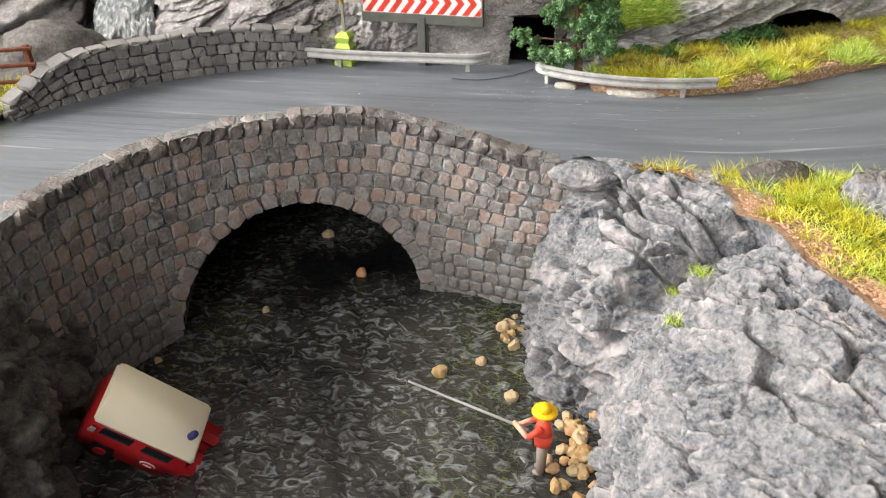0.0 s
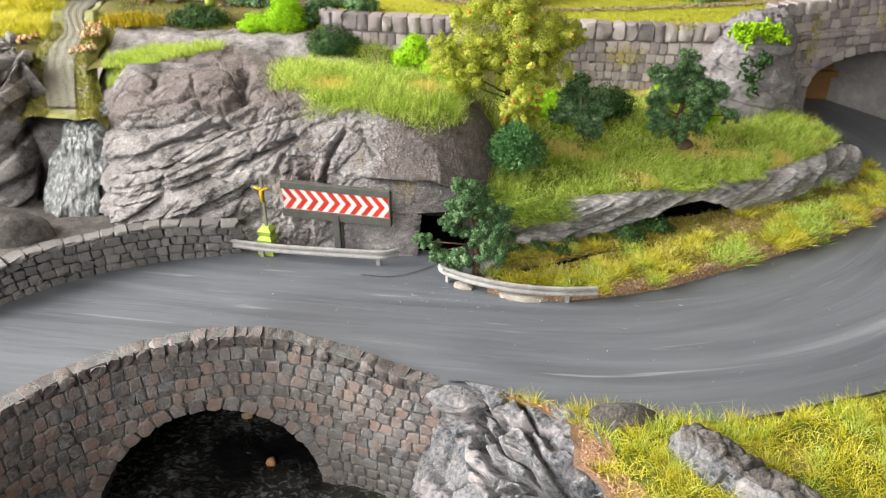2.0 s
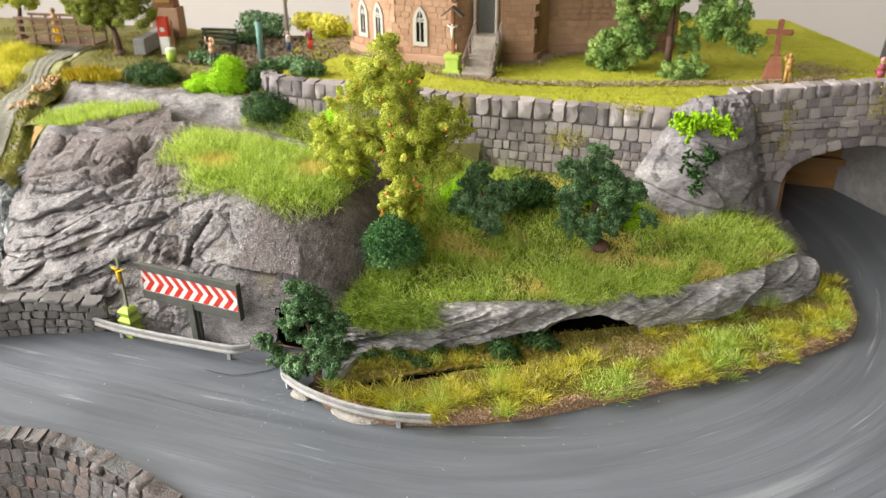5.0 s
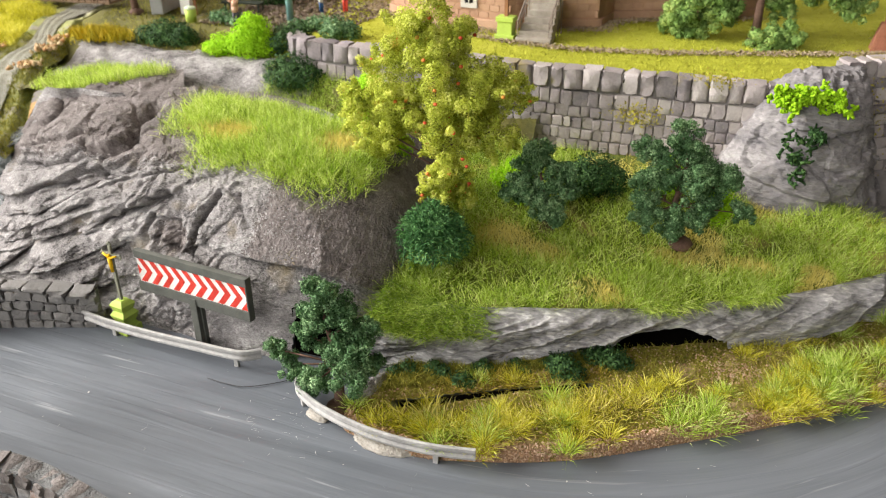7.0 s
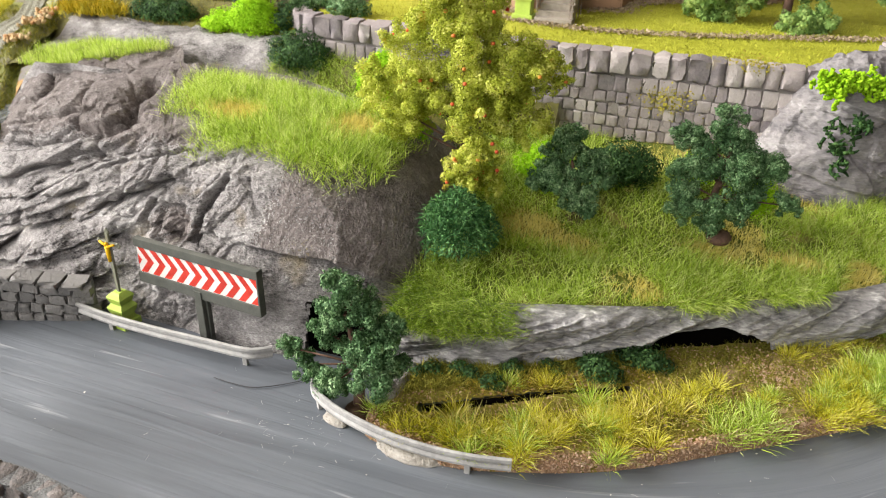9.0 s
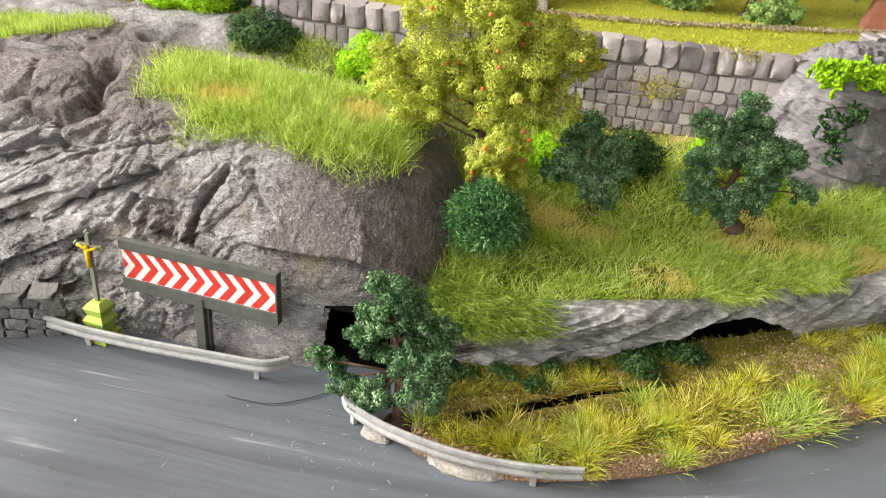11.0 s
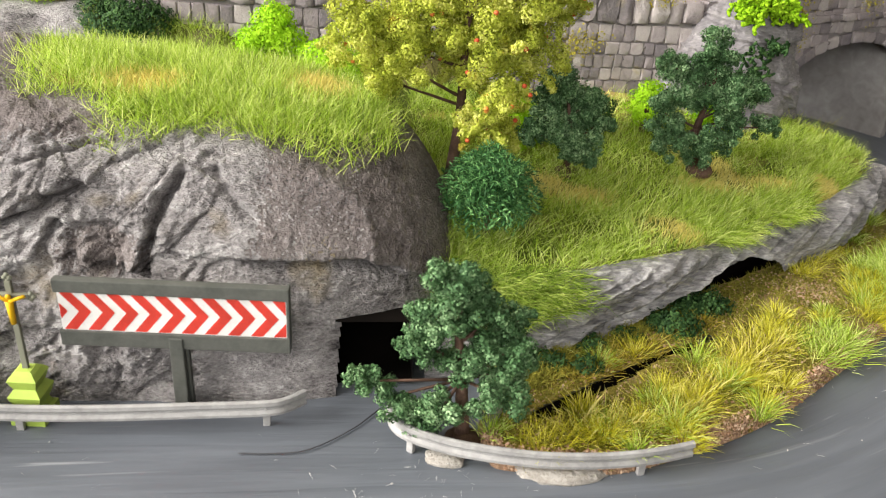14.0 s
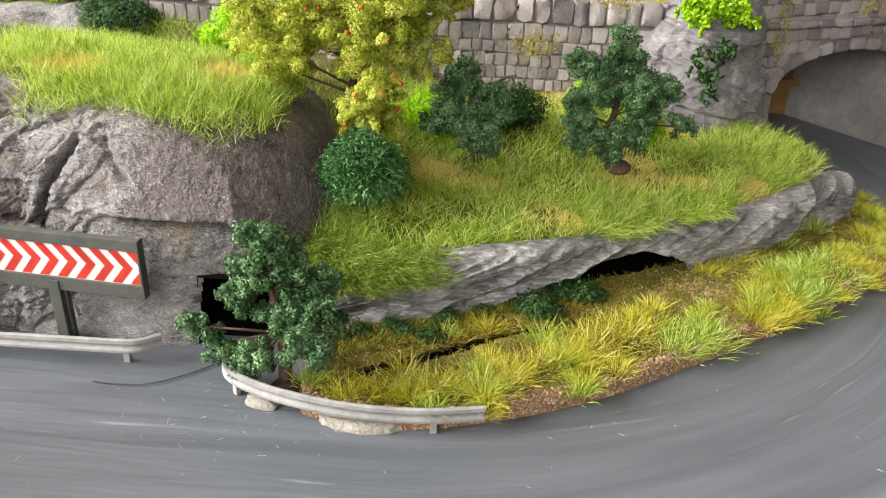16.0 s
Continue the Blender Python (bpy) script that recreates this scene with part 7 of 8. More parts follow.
for x, y in ((-.2165, .2800), (-.232, .272), (-.250, .266), (-.268, .262)):
    bm = bmesh.new()
    box(bm, x - .0011, x + .0011, y - .0011, y + .0011, 0, .0235, .0002)
    part("post", bm, FW, fence)
for z in (.0085, .0150, .0215):
    bm = bmesh.new()
    rod(bm, (-.214, .2798, z + .0008), (-.270, .2605, z), .0009, .0009, 6)
    part("rail", bm, FW, fence)
# wire and crumbs on the road
crv = spline([(-.0525, .3258, .0005), (-.045, .3255, .0004), (-.036, .3265, .0006), (-.026, .3335, .0005), (-.0185, .3415, .0006)], 40)
v, f = sweep(crv, [(-.00022, 0), (0, -.0002), (.00022, 0), (0, .00022)])
obj("wire", v, f, C_DARKGREY, label="thin black wire lying on the road", category="wire")
n = 90
p = np.stack([rng.uniform(-.12, .26, n), rng.uniform(.262, .44, n), np.full(n, .0003)], 1)
p = p[~inside([(x, y) for x, y in ISLAND] + [(.10, .42), (-.01, .36)], p[:, 0], p[:, 1])]
v, f = leaves(p, UPV + rng.normal(size=p.shape) * .2, .00038, rng)
obj("crumbs", v, f, plain("pale_crumb", (.55, .52, .48)), smooth_shade=False, label="pale crumbs and fibres on the road", category="debris", kind="stuff")
n = 130
near_tree = rng.random(n) < .5
p = np.where(near_tree[:, None], np.stack([-.012 + rng.normal(size=n) * .016, .3135 + rng.normal(size=n) * .007, np.full(n, .0004)], 1), np.stack([rng.uniform(-.10, .20, n), rng.uniform(.265, .36, n), np.full(n, .0004)], 1))
d_ = rng.normal(size=(n, 3)) * np.array([1, 1, .02])
blades("fibres", p, d_ / np.linalg.norm(d_, axis=1, keepdims=True), .0024, .00004, .02, plain("white_fibre", (.62, .61, .58)), rng, 0, label="single pale loose fibres lying on the road", category="debris", kind="stuff")
boulder("plaster_lump", (.0245, .3175, .0004), (.0115, .0042, .0022), M_CONCRETEPALE, 187, "pale flat plaster lump under the guard rail", yaw=2, rough_=.35)
boulder("plaster_lump", (-.0035, .3225, .0004), (.0050, .0026, .0014), M_CONCRETEPALE, 189, "small pale plaster lump under the guard rail", yaw=-15, rough_=.35)
boulder("boulder", (.0098, .338, .0020), (.0032, .0105, .0062), M_ROCK, 191, "grey rounded rock at the end of the verge", yaw=-8, rough_=.25)


# ---- the red car in the stream ----
def fire_car():
    ob = thing("off_road_car", "red model off-road car with a cream roof, tipped into the stream", "car", pose(-0.1235, 0.1568, -0.0563, 19.7, 43.2, 18.2) @ Matrix.Diagonal((.93, .93, .93, 1)))
    red = material("red_car_plastic", [(.34, .012, .018), (.46, .018, .025), (.52, .03, .035)], .02, .32, rough_var=.06)
    cream = material("cream_plastic", [(.88, .80, .62), (.93, .85, .67)], .02, .45, rough_var=.05)
    black, glass = plain("black_plastic", (.015, .015, .016), .5), plain("dark_window", (.02, .02, .025), .12)
    Wd = .0105

    def prism(bm, pts, y0, y1, bev=.0004, taper=0):
        a = [bm.verts.new((x, y0 + (taper if z > .012 else 0), z)) for x, z in pts]
        b = [bm.verts.new((x, y1 - (taper if z > .012 else 0), z)) for x, z in pts]
        fs = [bm.faces.new(a), bm.faces.new(b[::-1])]
        for i in range(len(pts)):
            j = (i + 1) % len(pts)
            fs.append(bm.faces.new([a[j], a[i], b[i], b[j]]))
        bmesh.ops.recalc_face_normals(bm, faces=fs)
        if bev:
            bmesh.ops.bevel(bm, geom=list({e for f_ in fs for e in f_.edges}), offset=bev, segments=2, affect="EDGES")

    bm = bmesh.new()
    prism(bm, [(-.0190, .0045), (-.0145, .0045), (-.0135, .0085), (-.0070, .0085), (-.0058, .0038), (.0100, .0038), (.0112, .0085), (.0180, .0085), (.0190, .0050), (.0235, .0055), (.0238, .0120), (.0140, .0132), (.0125, .0190), (-.0185, .0190), (-.0192, .0125)], -Wd, Wd, .0004, .0009)
    body = part("body", bm, red, ob, "glossy red car body", True)
    for sy in (-1, 1):
        for x0, x1, z0, z1 in ((-.0150, -.0050, .0132, .0176), (-.0012, .0082, .0130, .0176)):
            bm = bmesh.new()
            box(bm, x0, x1, sy * (Wd - .0010) - .0004, sy * (Wd - .0010) + .0004, z0, z1, .0003)
            w_ = part("side_window", bm, glass, ob)
            bm = bmesh.new()
            box(bm, x0 + .0005, x1 - .0005, sy * (Wd - .0004) - .00015, sy * (Wd - .0004) + .00015, z0 + .0008, z0 + .0011)
            part("window_bar", bm, C_DARKGREY, w_)
        bm = bmesh.new()
        bmesh.ops.create_cone(bm, cap_ends=True, segments=24, radius1=.0021, radius2=.0021, depth=.0003, matrix=Matrix.LocRotScale((.0040, sy * (Wd + .0001), .0088), Euler((radians(90), 0, 0)), (1.25, .62, 1)))
        em = part("emblem", bm, C_WHITE, ob, "small white oval emblem")
        bm = bmesh.new()
        bmesh.ops.create_cone(bm, cap_ends=True, segments=24, radius1=.0018, radius2=.0018, depth=.0003, matrix=Matrix.LocRotScale((.0040, sy * (Wd + .0003), .0088), Euler((radians(90), 0, 0)), (1.25, .58, 1)))
        part("emblem_field", bm, red, em)
        bm = bmesh.new()
        box(bm, .0026, .0054, sy * (Wd + .00047) - .0001, sy * (Wd + .00047) + .0001, .0085, .0091)
        part("emblem_bar", bm, C_WHITE, em)
        bm = bmesh.new()
        box(bm, -.0186, -.0168, sy * Wd - .0004, sy * Wd + .0004, .0140, .0166, .0003)
        part("rear_lamp", bm, plain("clear_lamp", (.5, .35, .33), .15), ob)
        for x in (-.0103, .0146):
            bm = bmesh.new()
            rod(bm, (x, sy * (Wd - .0036), .0042), (x, sy * (Wd - .0002), .0042), .0042, .0042, 20)
            tyre = part("wheel", bm, black, ob, "black ribbed tyre")
            bm = bmesh.new()
            rod(bm, (x, sy * (Wd - .0010), .0042), (x, sy * (Wd + .0001), .0042), .0022, .0020, 16)
            part("rim", bm, red, tyre, "red wheel rim")
    bm = bmesh.new()
    prism(bm, [(-.0196, .0190), (-.0196, .0206), (-.0180, .0219), (.0120, .0219), (.0138, .0206), (.0138, .0190)], -Wd + .0003, Wd - .0003, .0007)
    part("roof", bm, cream, ob, "smooth cream hardtop roof", True)
    bm = bmesh.new()
    rod(bm, (.0095, -.0030, .0217), (.0095, -.0030, .0243), .0013, .0012, 14)
    ball(bm, (.0095, -.0030, .0243), .0012, sub=2)
    part("beacon", bm, plain("blue_beacon", (.03, .03, .16), .2), ob, "dark blue beacon", True)
    bm = bmesh.new()
    box(bm, .0139, .0143, -.0085, .0085, .0140, .0185, .0001)
    part("windscreen", bm, glass, ob)
    bm = bmesh.new()
    box(bm, .0236, .0246, -Wd, Wd, .0050, .0066, .0003)
    part("bumper", bm, black, ob)
    bm = bmesh.new()
    box(bm, .0236, .0241, -.0050, .0050, .0072, .0112, .0002)
    part("grille", bm, black, ob)
    for sy in (-1, 1):
        bm = bmesh.new()
        rod(bm, (.0234, sy * .0072, .0094), (.0243, sy * .0072, .0094), .0014, .0013, 14)
        part("headlight", bm, plain("lamp_glass", (.6, .6, .58), .15), ob)
    for dx, dz in ((-.004, 0), (.004, 0)):
        bm = bmesh.new()
        box(bm, .0150, .0225, -.0015 + dx - .0004, .0015 + dx + .0004, .0128, .0134, .0002)
        part("bonnet_rib", bm, red, ob)


fire_car()

# ---- churchyard ----
rng = np.random.default_rng(51)
CHURCH = [(-.120, .650), (-.106, .608), (-.064, .584), (-.022, .582)]
GROUND = .0775


def church():
    ob = thing("church", "sandstone church with pointed windows and a flight of steps", "church")
    walls = [CHURCH, [(.004, .598), (.026, .606)], [(.026, .606), (.028, .632)], [(.028, .632), (.110, .668)], [(-.022, .582), (-.014, .596)], [(-.014, .598), (.006, .598)]]
    brick = [stone_mesh("brick", M_SANDSTONE, rng, .06, .02) for _ in range(5)]
    for k, w in enumerate(walls):
        pts = [(x, y) for x, y in w]
        body = wall_poly("wall", pts, GROUND - .003, .185, ob)
        if k == 5:
            continue
        for a, b in zip(pts[:-1], pts[1:]):
            line = [a, ((a[0] + b[0]) / 2, (a[1] + b[1]) / 2), b]
            L_ = math.dist(a, b)
            holes = {1: [.30], 2: []}.get(k, [])
            if k == 0 and L_ > .03:
                holes = [L_ * .30, L_ * .66] if b[0] < -.05 else [L_ * .45]
            rows = [((lambda q, z=z: z), (lambda q, z=z: z + .0036), .0062) for z in np.arange(GROUND + .006, .128, .0038)]
            stones_along(body, line, rows, 0, .0012, brick, rng, out=-.00035, jitter=.01, limit=55, piece="brick",
                         skip=lambda s, z, hs=holes: any(abs(s - q) < .0062 and .088 < z < .115 for q in hs))
            bm = bmesh.new()
            d = math.atan2(b[1] - a[1], b[0] - a[0])
            box(bm, -.001, L_ + .001, -.0022, .001, 0, .0062, .0006)
            pl_ = part("plinth_course", bm, M_SANDSTONE, body)
            pl_.matrix_world = pose(a[0], a[1], GROUND - .001, 0, 0, math.degrees(d))
            for q in holes:
                window_gothic(body, a[0] + math.cos(d) * q, a[1] + math.sin(d) * q, .0895, math.degrees(d))
    # roof over the part that is seen
    bm = bmesh.new()
    vs = [bm.verts.new(p) for p in [(-.126, .655, .185), (-.110, .604, .185), (-.066, .578, .185), (.03, .578, .185), (.116, .664, .185), (-.02, .70, .23), (.05, .70, .23)]]
    for f_ in ((0, 1, 5), (1, 2, 5), (2, 3, 6, 5), (3, 4, 6), (4, 0, 5, 6)):
        bm.faces.new([vs[i] for i in f_])
    part("roof", bm, plain("slate", (.10, .10, .11), .7), ob)
    # door and steps
    bm = bmesh.new()
    box(bm, -.0095, .0015, .5955, .5975, .0965, .125, .0003)
    part("door", bm, plain("grey_door", (.10, .10, .09), .6), ob, "dark grey church door")
    for x in (-.0112, .0032):
        bm = bmesh.new()
        rod(bm, (x, .594, .0965), (x, .594, .128), .0010, .0010, 10)
        part("door_post", bm, plain("pale_stone", (.48, .44, .38), .8), ob)
    st = material("step_stone", [(.24, .21, .175), (.34, .30, .25), (.42, .38, .32)], .01, .85, .0002, .001)
    for i in range(7):
        bm = bmesh.new()
        box(bm, -.0050 - .0005 * (6 - i), .0085 + .0005 * (6 - i), .5545 + i * .0042, .5560 + i * .0042 + .0060, GROUND - .001 + i * .0028 - .001, GROUND + (i + 1) * .0028, .0002)
        part("step", bm, st, ob)
    bm = bmesh.new()
    box(bm, -.0100, .0060, .5825, .5960, GROUND, .0968, .0003)
    part("landing", bm, st, ob)
    for sx in (-.0072, .0100):
        bm = bmesh.new()
        rod(bm, (sx, .5555, GROUND + .011), (sx, .5830, GROUND + .029), .0005, .0005, 6)
        rod(bm, (sx, .5555, GROUND + .007), (sx, .5830, GROUND + .025), .0003, .0003, 6)
        for i in range(5):
            rod(bm, (sx, .5557 + i * .0068, GROUND), (sx, .5557 + i * .0068, GROUND + .011 + i * .0045), .0003, .0003, 6)
        part("handrail", bm, C_GREYBROWN, ob, "thin brown-grey handrail")


def wall_poly(name, pts, z0, z1, parent):
    n = len(pts)
    v = [(x, y, z) for z in (z0, z1) for x, y in pts] + [(x + .002, y + .006, z) for z in (z0, z1) for x, y in pts]
    f = []
    for i in range(n - 1):
        f += [[i, i + 1, n + i + 1, n + i], [2 * n + i + 1, 2 * n + i, 3 * n + i, 3 * n + i + 1], [n + i, n + i + 1, 3 * n + i + 1, 3 * n + i]]
    f += [[0, n, 3 * n, 2 * n], [n - 1, 3 * n - 1, 4 * n - 1, 2 * n - 1]]
    return obj(name, v, f, M_SANDSTONE, parent, smooth_shade=False)


def window_gothic(parent, x, y, z, yaw):
    w, hgt = .0040, .024
    pts = [(-w, 0), (w, 0), (w, hgt * .66), (w * .62, hgt * .86), (0, hgt), (-w * .62, hgt * .86), (-w, hgt * .66)]
    bm = bmesh.new()
    inner = [bm.verts.new((a * .68, -.0012, .0016 + b * .86)) for a, b in pts]
    outer = [bm.verts.new((a * 1.28, -.0012, -.001 + b * 1.06)) for a, b in pts]
    for i in range(7):
        j = (i + 1) % 7
        bm.faces.new([outer[i], outer[j], inner[j], inner[i]])
    r_ = bmesh.ops.extrude_face_region(bm, geom=bm.faces[:])
    for g in r_["geom"]:
        if isinstance(g, bmesh.types.BMVert):
            g.co.y = .0012
    bmesh.ops.recalc_face_normals(bm, faces=bm.faces[:])
    fr = part("window", bm, plain("pale_window_stone", (.50, .47, .42), .8), parent, "pale stone pointed window frame")
    fr.matrix_world = pose(x, y, z, 0, 0, yaw)
    bm = bmesh.new()
    bm.faces.new([bm.verts.new((a * .7, -.0005, .0016 + b * .86)) for a, b in pts])
    bmesh.ops.solidify(bm, geom=bm.faces[:], thickness=.0004)
    part("pane", bm, plain("dark_glass", (.03, .03, .035), .12), fr)
    bm = bmesh.new()
    box(bm, -.0003, .0003, -.0012, 0, .001, hgt * .9)
    box(bm, -w * .7, w * .7, -.0012, 0, hgt * .60, hgt * .63)
    for sx in (-1, 1):
        ball(bm, (sx * w * .32, -.0009, hgt * .68), .0009, 1, .4, 1, 1)
    part("tracery", bm, plain("pale_window_stone", (.50, .47, .42), .8), fr)


church()
# gravel round the church and the path over the lawn
gravel = material("gravel_scatter", [(.20, .14, .08), (.34, .26, .16), (.46, .38, .27)], .006, .95, by_island=.7)
n = 5200
t = rng.random(n)
line = spline([(-.06, .570, 0), (-.02, .556, 0), (.02, .548, 0), (.07, .556, 0), (.12, .572, 0), (.17, .590, 0), (.21, .615, 0)], 300)
p = line[(t * 299).astype(int)] + rng.normal(size=(n, 3)) * np.array([.0028, .0028, 0])
p2 = spline([(-.13, .640, 0), (-.112, .603, 0), (-.066, .577, 0), (-.02, .574, 0)], 300)[(rng.random(2500) * 299).astype(int)] + rng.normal(size=(2500, 3)) * np.array([.0035, .0035, 0])
p3 = spline([(.01, .592, 0), (.030, .600, 0), (.038, .626, 0), (.11, .66, 0)], 300)[(rng.random(2500) * 299).astype(int)] + rng.normal(size=(2500, 3)) * np.array([.004, .004, 0])
p4 = np.stack([.20 + rng.normal(size=900) * .012, .632 + rng.normal(size=900) * .008, 0 * rng.random(900)], 1)
p = np.concatenate([p, p2, p3, p4])
p[:, 2] = GROUND + .0012
v, f = leaves(p, UPV + rng.normal(size=p.shape) * .5, .00062, rng)
obj("gravel", v, f, gravel, smooth_shade=False, label="tan gravel path and edging round the church", category="gravel", kind="stuff")


def field_shrine():
    ob = thing("field_shrine", "roofed wooden crucifix on a pale green pedestal", "shrine", pose(-.0150, .5600, GROUND))
    bm = bmesh.new()
    box(bm, -.0055, .0055, -.0045, .0045, -.001, .003, .0003)
    box(bm, -.0042, .0042, -.0035, .0035, .0025, .0105, .0004)
    box(bm, -.0050, .0050, -.0042, .0042, .0100, .0125, .0003)
    part("pedestal", bm, C_GREENISH, ob, "pale green pedestal")
    bm = bmesh.new()
    box(bm, -.0010, .0010, -.0010, .0010, .012, .040, .0002)
    box(bm, -.0040, .0040, -.0008, .0008, .0290, .0305, .0002)
    part("cross", bm, C_BROWN, ob, "dark brown wooden cross")
    bm = bmesh.new()
    rod(bm, (0, -.0015, .0215), (0, -.0016, .0290), .0007, .0010)
    ball(bm, (0, -.0017, .0303), .0008, sub=1)
    for sx in (-1, 1):
        rod(bm, (0, -.0015, .0285), (sx * .0032, -.0013, .0302), .0005, .0004, 6)
    part("crucifix_figure", bm, C_WHITE, ob, "small white carved figure", True)
    for sx in (-1, 1):
        bm = bmesh.new()
        box(bm, -.0002, .0088, -.0030, .0030, -.0004, .0004, .0001)
        r_ = part("roof_board", bm, plain("weathered_shingle", (.16, .12, .09), .85), ob)
        r_.matrix_basis = pose(0, 0, .0410, 0, 38 if sx > 0 else 142, 0)


field_shrine()


def stone_cross():
    ob = thing("stone_cross", "tall reddish sandstone cross on a stepped base", "stone cross", pose(.1740, .6030, GROUND))
    mat = material("red_sandstone", [(.22, .085, .05), (.32, .13, .08), (.38, .18, .11)], .006, .85, .0002, .001)
    bm = bmesh.new()
    bmesh.ops.create_cone(bm, cap_ends=True, segments=4, radius1=.0085, radius2=.0040, depth=.0150, matrix=Matrix.Translation((0, 0, .0065)) @ Matrix.Rotation(radians(45), 4, "Z"))
    part("base", bm, mat, ob)
    bm = bmesh.new()
    box(bm, -.0016, .0016, -.0013, .0013, .0130, .0330, .0003)
    box(bm, -.0058, .0058, -.0012, .0012, .0262, .0292, .0003)
    for c in ((-.0060, .0277), (.0060, .0277), (0, .0335)):
        ball(bm, (c[0], 0, c[1]), .0019, 1, .6, 1, 2)
    part("cross", bm, mat, ob)


stone_cross()
h = .019
blob_figure("statue", (.1815, .5905, GROUND), h, 190, [C_TAN, C_TAN, C_TAN], "ochre brown statue beside the stone cross", [((-h * .1, 0, h * .76), (-h * .12, -h * .18, h * .78), (0, -h * .22, h * .88)), ((h * .1, 0, h * .76), (h * .12, -h * .18, h * .78), (0, -h * .22, h * .88))])
blob_figure("figurine", (.2290, .5860, .0775), .0205, 200, [C_MAROON, C_MAROON, C_PINK], "small figurine in a maroon coat on the bridge", [((-.0018, 0, .0140), (-.0026, -.0020, .0105)), ((.0018, 0, .0140), (.0024, -.0022, .0120))])
blob_figure("figurine", (.2480, .5930, .0775), .0210, 170, [C_DARKGREY, C_BLUE, C_SKIN], "small figurine in a blue jacket on the bridge", [((-.0019, 0, .0145), (-.0042, -.0016, .0150), (-.0020, -.0022, .0170)), ((.0019, 0, .0145), (.0042, -.0016, .0150), (.0020, -.0022, .0170))])

# ---- garden on the left ----
wood = material("brown_garden_wood", [(.10, .06, .04), (.17, .11, .07), (.22, .15, .10)], .006, .8, .0002, .001, stretch=(.3, 1, 1))


def footbridge():
    ob = thing("footbridge", "brown wooden footbridge with railings over the brook", "footbridge", pose(-.322, .562, .079, 0, 0, 6) @ Matrix.Diagonal((1.05, 1, 1.5, 1)))
    for i in range(13):
        bm = bmesh.new()
        box(bm, -.030 + i * .0047, -.0258 + i * .0047, -.008, .008, 0, .0012, .0002)
        part("plank", bm, wood, ob)
    for sy in (-.0078, .0078):
        for i in range(6):
            bm = bmesh.new()
            box(bm, -.029 + i * .0116, -.0276 + i * .0116, sy - .0006, sy + .0006, 0, .0125, .0002)
            part("post", bm, wood, ob)
        for z in (.0050, .0088, .0122):
            bm = bmesh.new()
            box(bm, -.031, .031, sy - .0005, sy + .0005, z - .0005, z + .0007, .0001)
            part("rail", bm, wood, ob)


footbridge()
h = .0195
blob_figure("statue", (-.3215, .5570, .0810), h * 1.25, 10, [C_YELLOW, C_TAN, C_BROWN], "brown statue with outstretched arm on the footbridge", [((-h * .1, 0, h * .76), (-h * .30, -h * .05, h * .80), (-h * .5, -h * .08, h * .84)), ((h * .1, 0, h * .76), (h * .14, 0, h * .5))])
blob_figure("statue", (-.1760, .5380, .0770), .019, 0, [C_DARKGREY, C_SKIN, C_SKIN], "pale brown statue with raised arms among the bushes", [((-.0018, 0, .0142), (-.0034, -.0008, .0150), (-.0036, -.0008, .0185)), ((.0018, 0, .0142), (.0028, -.0008, .0150), (.0024, -.0008, .0182))])
blob_figure("statue", (-.135, .598, .0775), .016, 20, [C_RED, C_MAROON, C_SKIN], "seated red figurine in the garden", [((-.0016, 0, .012), (-.003, -.003, .009))])
blob_figure("statue", (-.148, .590, .0775), .014, 60, [C_BLUE, C_WHITE, C_SKIN], "small pale figurine in the garden", [((-.0014, 0, .0105), (-.003, -.002, .008))])


def red_notice():
    ob = thing("notice_post", "red and white box on a post", "notice box", pose(-.229, .560, .0765, 0, 0, 8))
    bm = bmesh.new()
    box(bm, -.0036, .0036, -.0018, .0018, 0, .0130, .0004)
    part("box", bm, C_WHITE, ob, "white lower box")
    bm = bmesh.new()
    box(bm, -.0038, .0038, -.0020, .0020, .0125, .0260, .0004)
    lid = part("case", bm, C_RED, ob, "red upper case")
    bm = bmesh.new()
    box(bm, -.0016, .0016, -.0024, -.0019, .0160, .0190, .0001)
    part("label_plate", bm, C_WHITE, lid, "white unreadable label")
    bm = bmesh.new()
    rod(bm, (.0062, 0, 0), (.0062, 0, .0235), .0008, .0007)
    part("post", bm, C_BROWN, ob)


red_notice()


def garden_shrine():
    ob = thing("garden_shrine", "small brown brick shrine with a tiled hood", "shrine", pose(-.264, .612, .0770, 0, 0, 10))
    bm = bmesh.new()
    box(bm, -.011, .011, -.006, .006, 0, .022, .0004)
    part("base", bm, M_SANDSTONE, ob)
    bm = bmesh.new()
    box(bm, -.0085, .0085, -.005, .005, .022, .050, .0005)
    part("niche", bm, C_BROWN, ob)
    bm = bmesh.new()
    box(bm, -.0060, .0060, -.0056, -.0048, .026, .044, .0003)
    part("niche_panel", bm, C_TAN, ob)
    for sx in (-1, 1):
        bm = bmesh.new()
        box(bm, 0, .013, -.007, .007, 0, .0012, .0002)
        r_ = part("roof_board", bm, C_MAROON, ob)
        r_.matrix_basis = pose(0, 0, .058, 0, 35 if sx > 0 else 145, 0)


garden_shrine()
bm = bmesh.new()
box(bm, -.004, .004, -.045, .030, 0, .011, .0008)
ramp = part("stone_ramp", bm, material("grey_ramp", [(.22, .22, .22), (.32, .32, .31)], .01, .85, .0003, .0015), None)
ramp.matrix_world = pose(-.258, .590, .0760, -2, 0, 20)
tagged(ramp, "grey sloping stone ramp in the garden", "ramp")
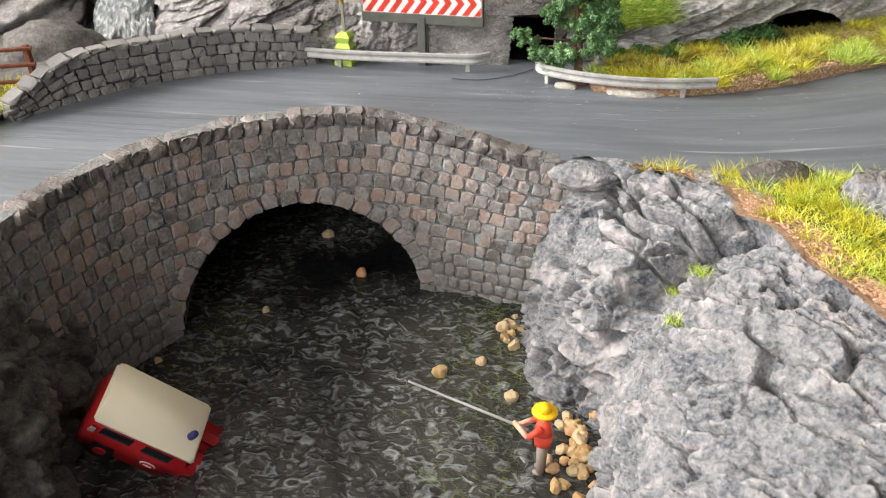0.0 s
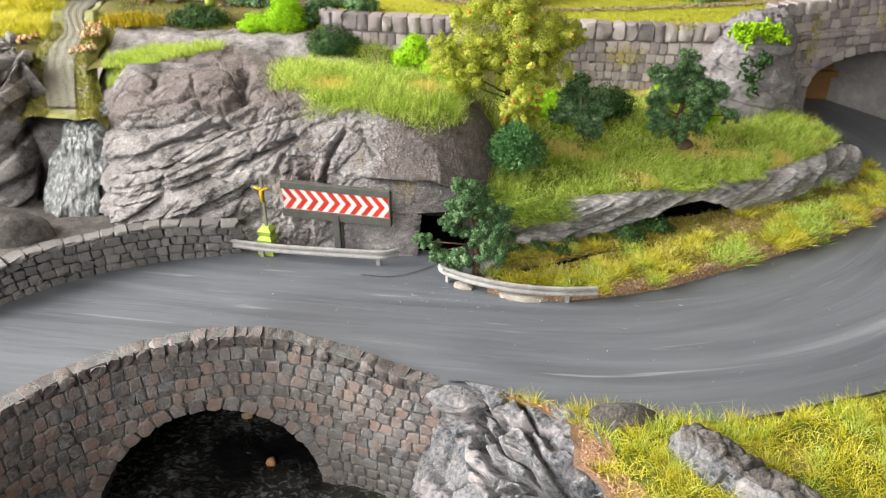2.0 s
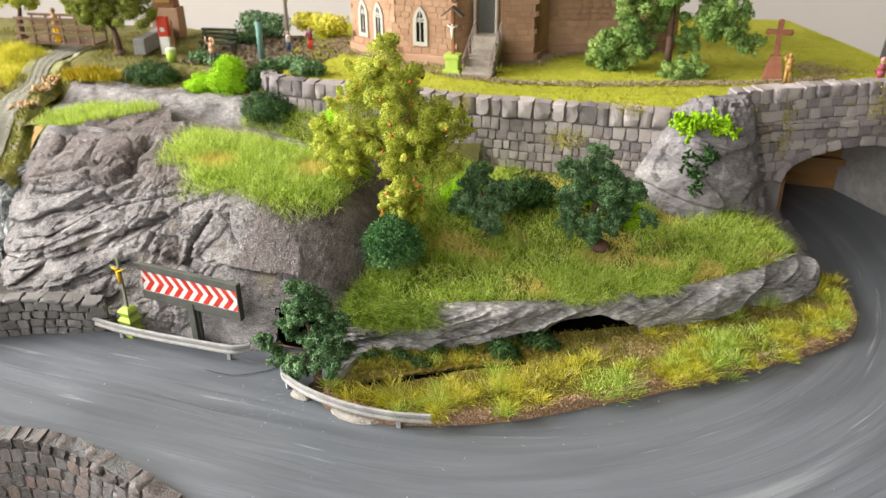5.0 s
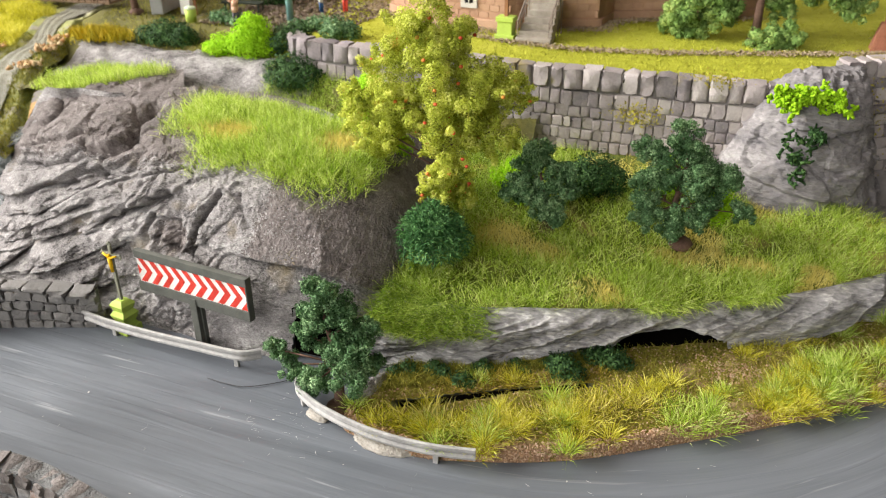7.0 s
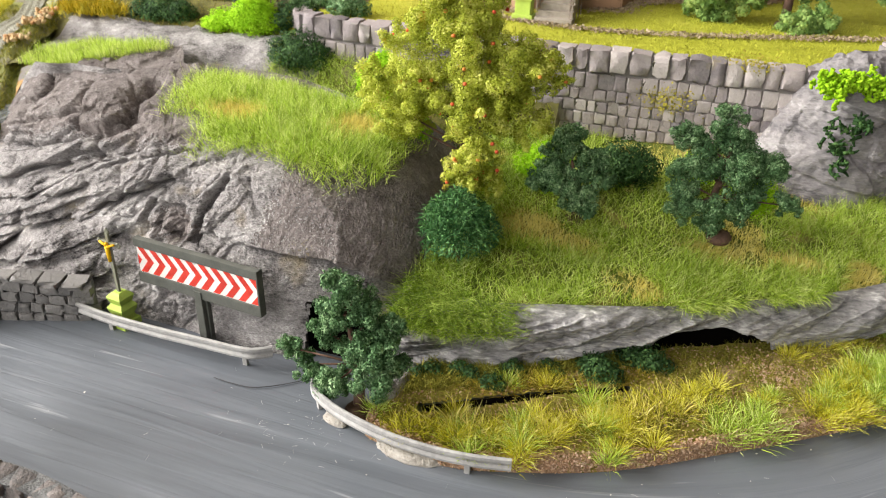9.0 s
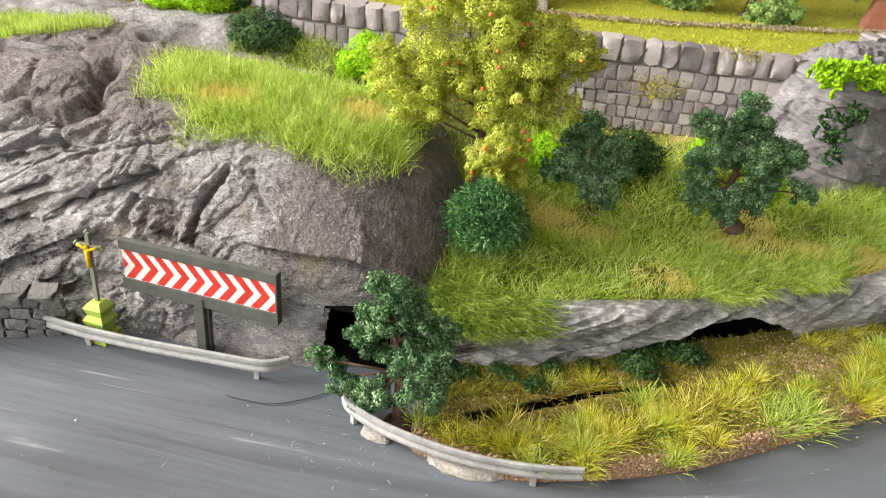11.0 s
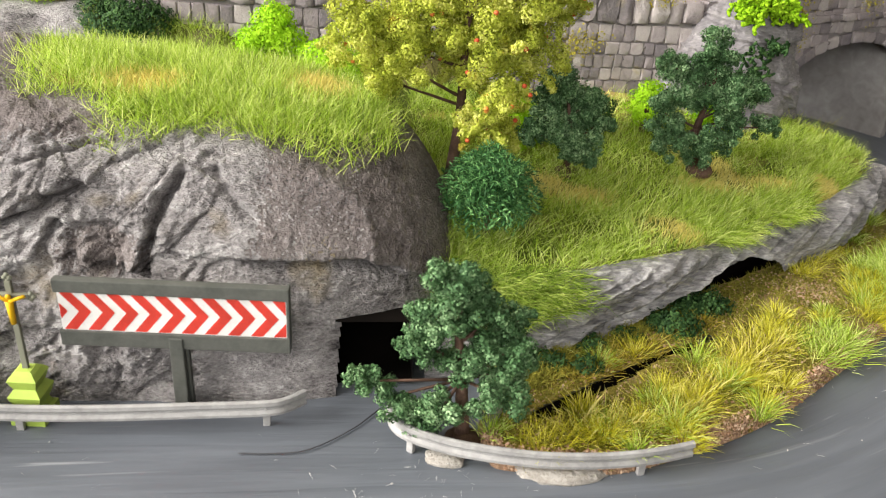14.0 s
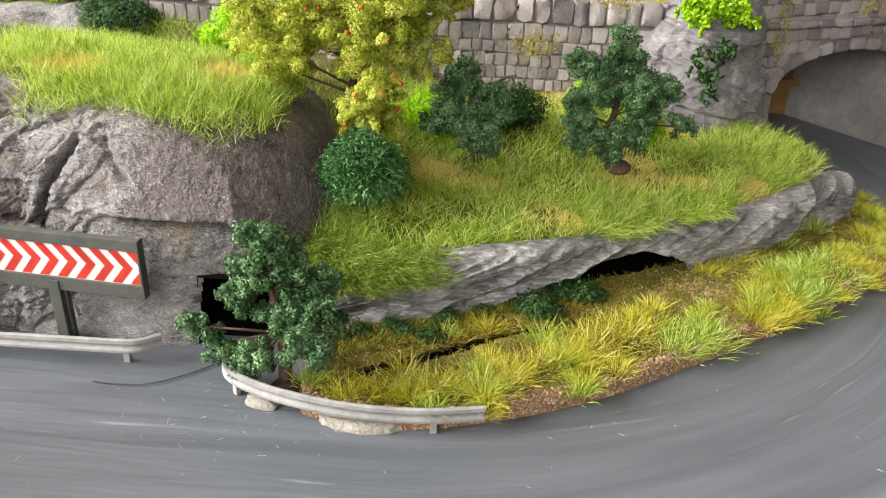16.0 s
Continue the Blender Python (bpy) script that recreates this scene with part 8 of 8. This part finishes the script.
ob = thing("teal_post", "pale teal post with a dark cap", "post", pose(-.1525, .560, .0775))
bm = bmesh.new()
rod(bm, (0, 0, -.001), (0, 0, .026), .0021, .0021, 14)
part("shaft", bm, plain("teal_paint", (.16, .30, .27)), ob, smooth_shade=True)
bm = bmesh.new()
ball(bm, (0, 0, .026), .0022, 1, 1, .5)
part("cap", bm, C_DARKGREY, ob)
ob = thing("bin", "round pale green bin with a lid", "bin", pose(-.2120, .5420, .0765))
bm = bmesh.new()
rod(bm, (0, 0, 0), (0, 0, .0080), .0032, .0036, 16)
part("drum", bm, C_GREENISH, ob, smooth_shade=True)
bm = bmesh.new()
ball(bm, (0, 0, .0080), .0038, 1, 1, .4)
part("lid", bm, plain("pale_lid", (.5, .58, .40)), ob, smooth_shade=True)
for i, (x, y, w, d, hh, m_) in enumerate(((-.190, .600, .022, .010, .010, M_MIDGREEN), (-.188, .625, .024, .010, .020, M_DARKGREEN), (-.140, .640, .012, .006, .018, M_GRASSDRY), (-.165, .655, .014, .007, .016, M_GRASSDRY))):
    bush("hedge", (x, y, .0765), [(k * w / 4 - w / 2, 0, hh * .55, hh * .5) for k in range(5)], m_, .0011, rng, "clipped hedge in the churchyard garden", .7, "hedge")
ob = thing("tree_stem", "bare grey tree stem in the garden", "tree", pose(-.160, .610, .0770))
bm = bmesh.new()
rod(bm, (0, 0, -.001), (.0005, 0, .034), .0017, .0013)
rod(bm, (.0005, 0, .028), (.006, 0, .042), .0009, .0004, 6)
rod(bm, (.0005, 0, .030), (-.006, 0, .044), .0009, .0004, 6)
part("trunk", bm, plain("grey_bark", (.22, .19, .16), .85), ob)
n = 4200
p = np.stack([rng.uniform(-.205, -.108, n), rng.uniform(.538, .63, n), np.full(n, .0778)], 1)
v, f = leaves(p, UPV + rng.normal(size=p.shape) * .5, .0012, rng)
obj("garden_soil", v, f, material("garden_soil_scatter", [(.10, .07, .05), (.20, .15, .11), (.30, .24, .19)], .006, .95, by_island=.7), smooth_shade=False, label="brown soil beds of the garden", category="soil", kind="stuff")
p = np.stack([-.252 + rng.normal(size=1900) * .009, .507 + rng.normal(size=1900) * .005, np.full(1900, .0712)], 1)
blades("yellow_flowers", p, UPV, .0075, .00024, .35, material("flower_fibre", [(.20, .20, .02), (.46, .38, .02), (.72, .48, .03)], .01, .8, by_island=.6), rng, .1, label="bed of yellow flowers at the brook", category="flowers", kind="stuff")
# shaggy yellow-green mat beyond the brook
BEYOND = [(-.300, .488), (-.340, .482), (-.375, .495), (-.360, .545), (-.322, .545), (-.314, .520)]
p, n = sample_sheet(back, 9000, rng, lambda x, y, z: inside(BEYOND, x, y))
blades("shaggy_grass", p, UPV, .0085, .00014, .45, M_GRASSDRY, rng, .25, label="shaggy yellow-green grass beyond the brook", category="grass", kind="stuff")
for x, y, hh, w in ((-.1905, .545, .0075, .9), (-.1770, .541, .0065, .8), (-.1220, .545, .0085, 1.0), (-.1330, .540, .0070, .8)):
    bush("dark_bush", (x, y, .0765), [(0, 0, hh * .5, .0060 * w), (.007 * w, 0, hh * .4, .0052 * w), (-.007 * w, .001, hh * .4, .0050 * w)], M_DARKGREEN, .0008, rng, "low dark shrub in the churchyard garden", .8)
# slatted bench
ob = thing("garden_bench", "dark green slatted garden bench on brown soil", "bench", pose(-.197, .574, .0768, 0, 0, 8))
C_BENCH = material("bench_paint", [(.018, .024, .016), (.030, .038, .026), (.050, .058, .040)], .004, .6)
for x in (-.0115, .0115):
    for y, top in ((0, .0062), (.0062, .0155)):
        bm = bmesh.new()
        rod(bm, (x, y, -.0005), (x, y + (.0012 if y else 0), top), .0008, .0007, 8)
        part("leg", bm, C_BENCH, ob)
for a, b in ((-.0002, .0064), (.0022, .0063), (.0046, .0062)):
    bm = bmesh.new()
    rod(bm, (-.0135, a, b), (.0135, a, b), .0010, .0010, 8)
    part("seat_slat", bm, C_BENCH, ob)
for a, b in ((.0062, .0090), (.0066, .0118), (.0070, .0146)):
    bm = bmesh.new()
    rod(bm, (-.0135, a, b), (.0135, a, b), .0010, .0010, 8)
    part("back_slat", bm, C_BENCH, ob)

# dark upright frame and brown curtain before the room's wall
bm = bmesh.new()
box(bm, .330, .368, 1.150, 1.190, -.14, .60, .003)
fr = part("window_post", bm, plain("dark_frame", (.025, .024, .023), .4), None)
fr.matrix_world = Matrix.Translation((.35, 1.17, 0)) @ Matrix.Rotation(radians(6), 4, "Y") @ Matrix.Translation((-.35, -1.17, 0))
tagged(fr, "dark upright frame bar standing before the wall", "frame", kind="structure")
slab("curtain", .405, .85, 1.155, 1.185, -.90, 1.5, material("brown_curtain", [(.24, .19, .16), (.30, .25, .21)], .1, .9), "brown-grey curtain before the room wall", "curtain")
build_stones()
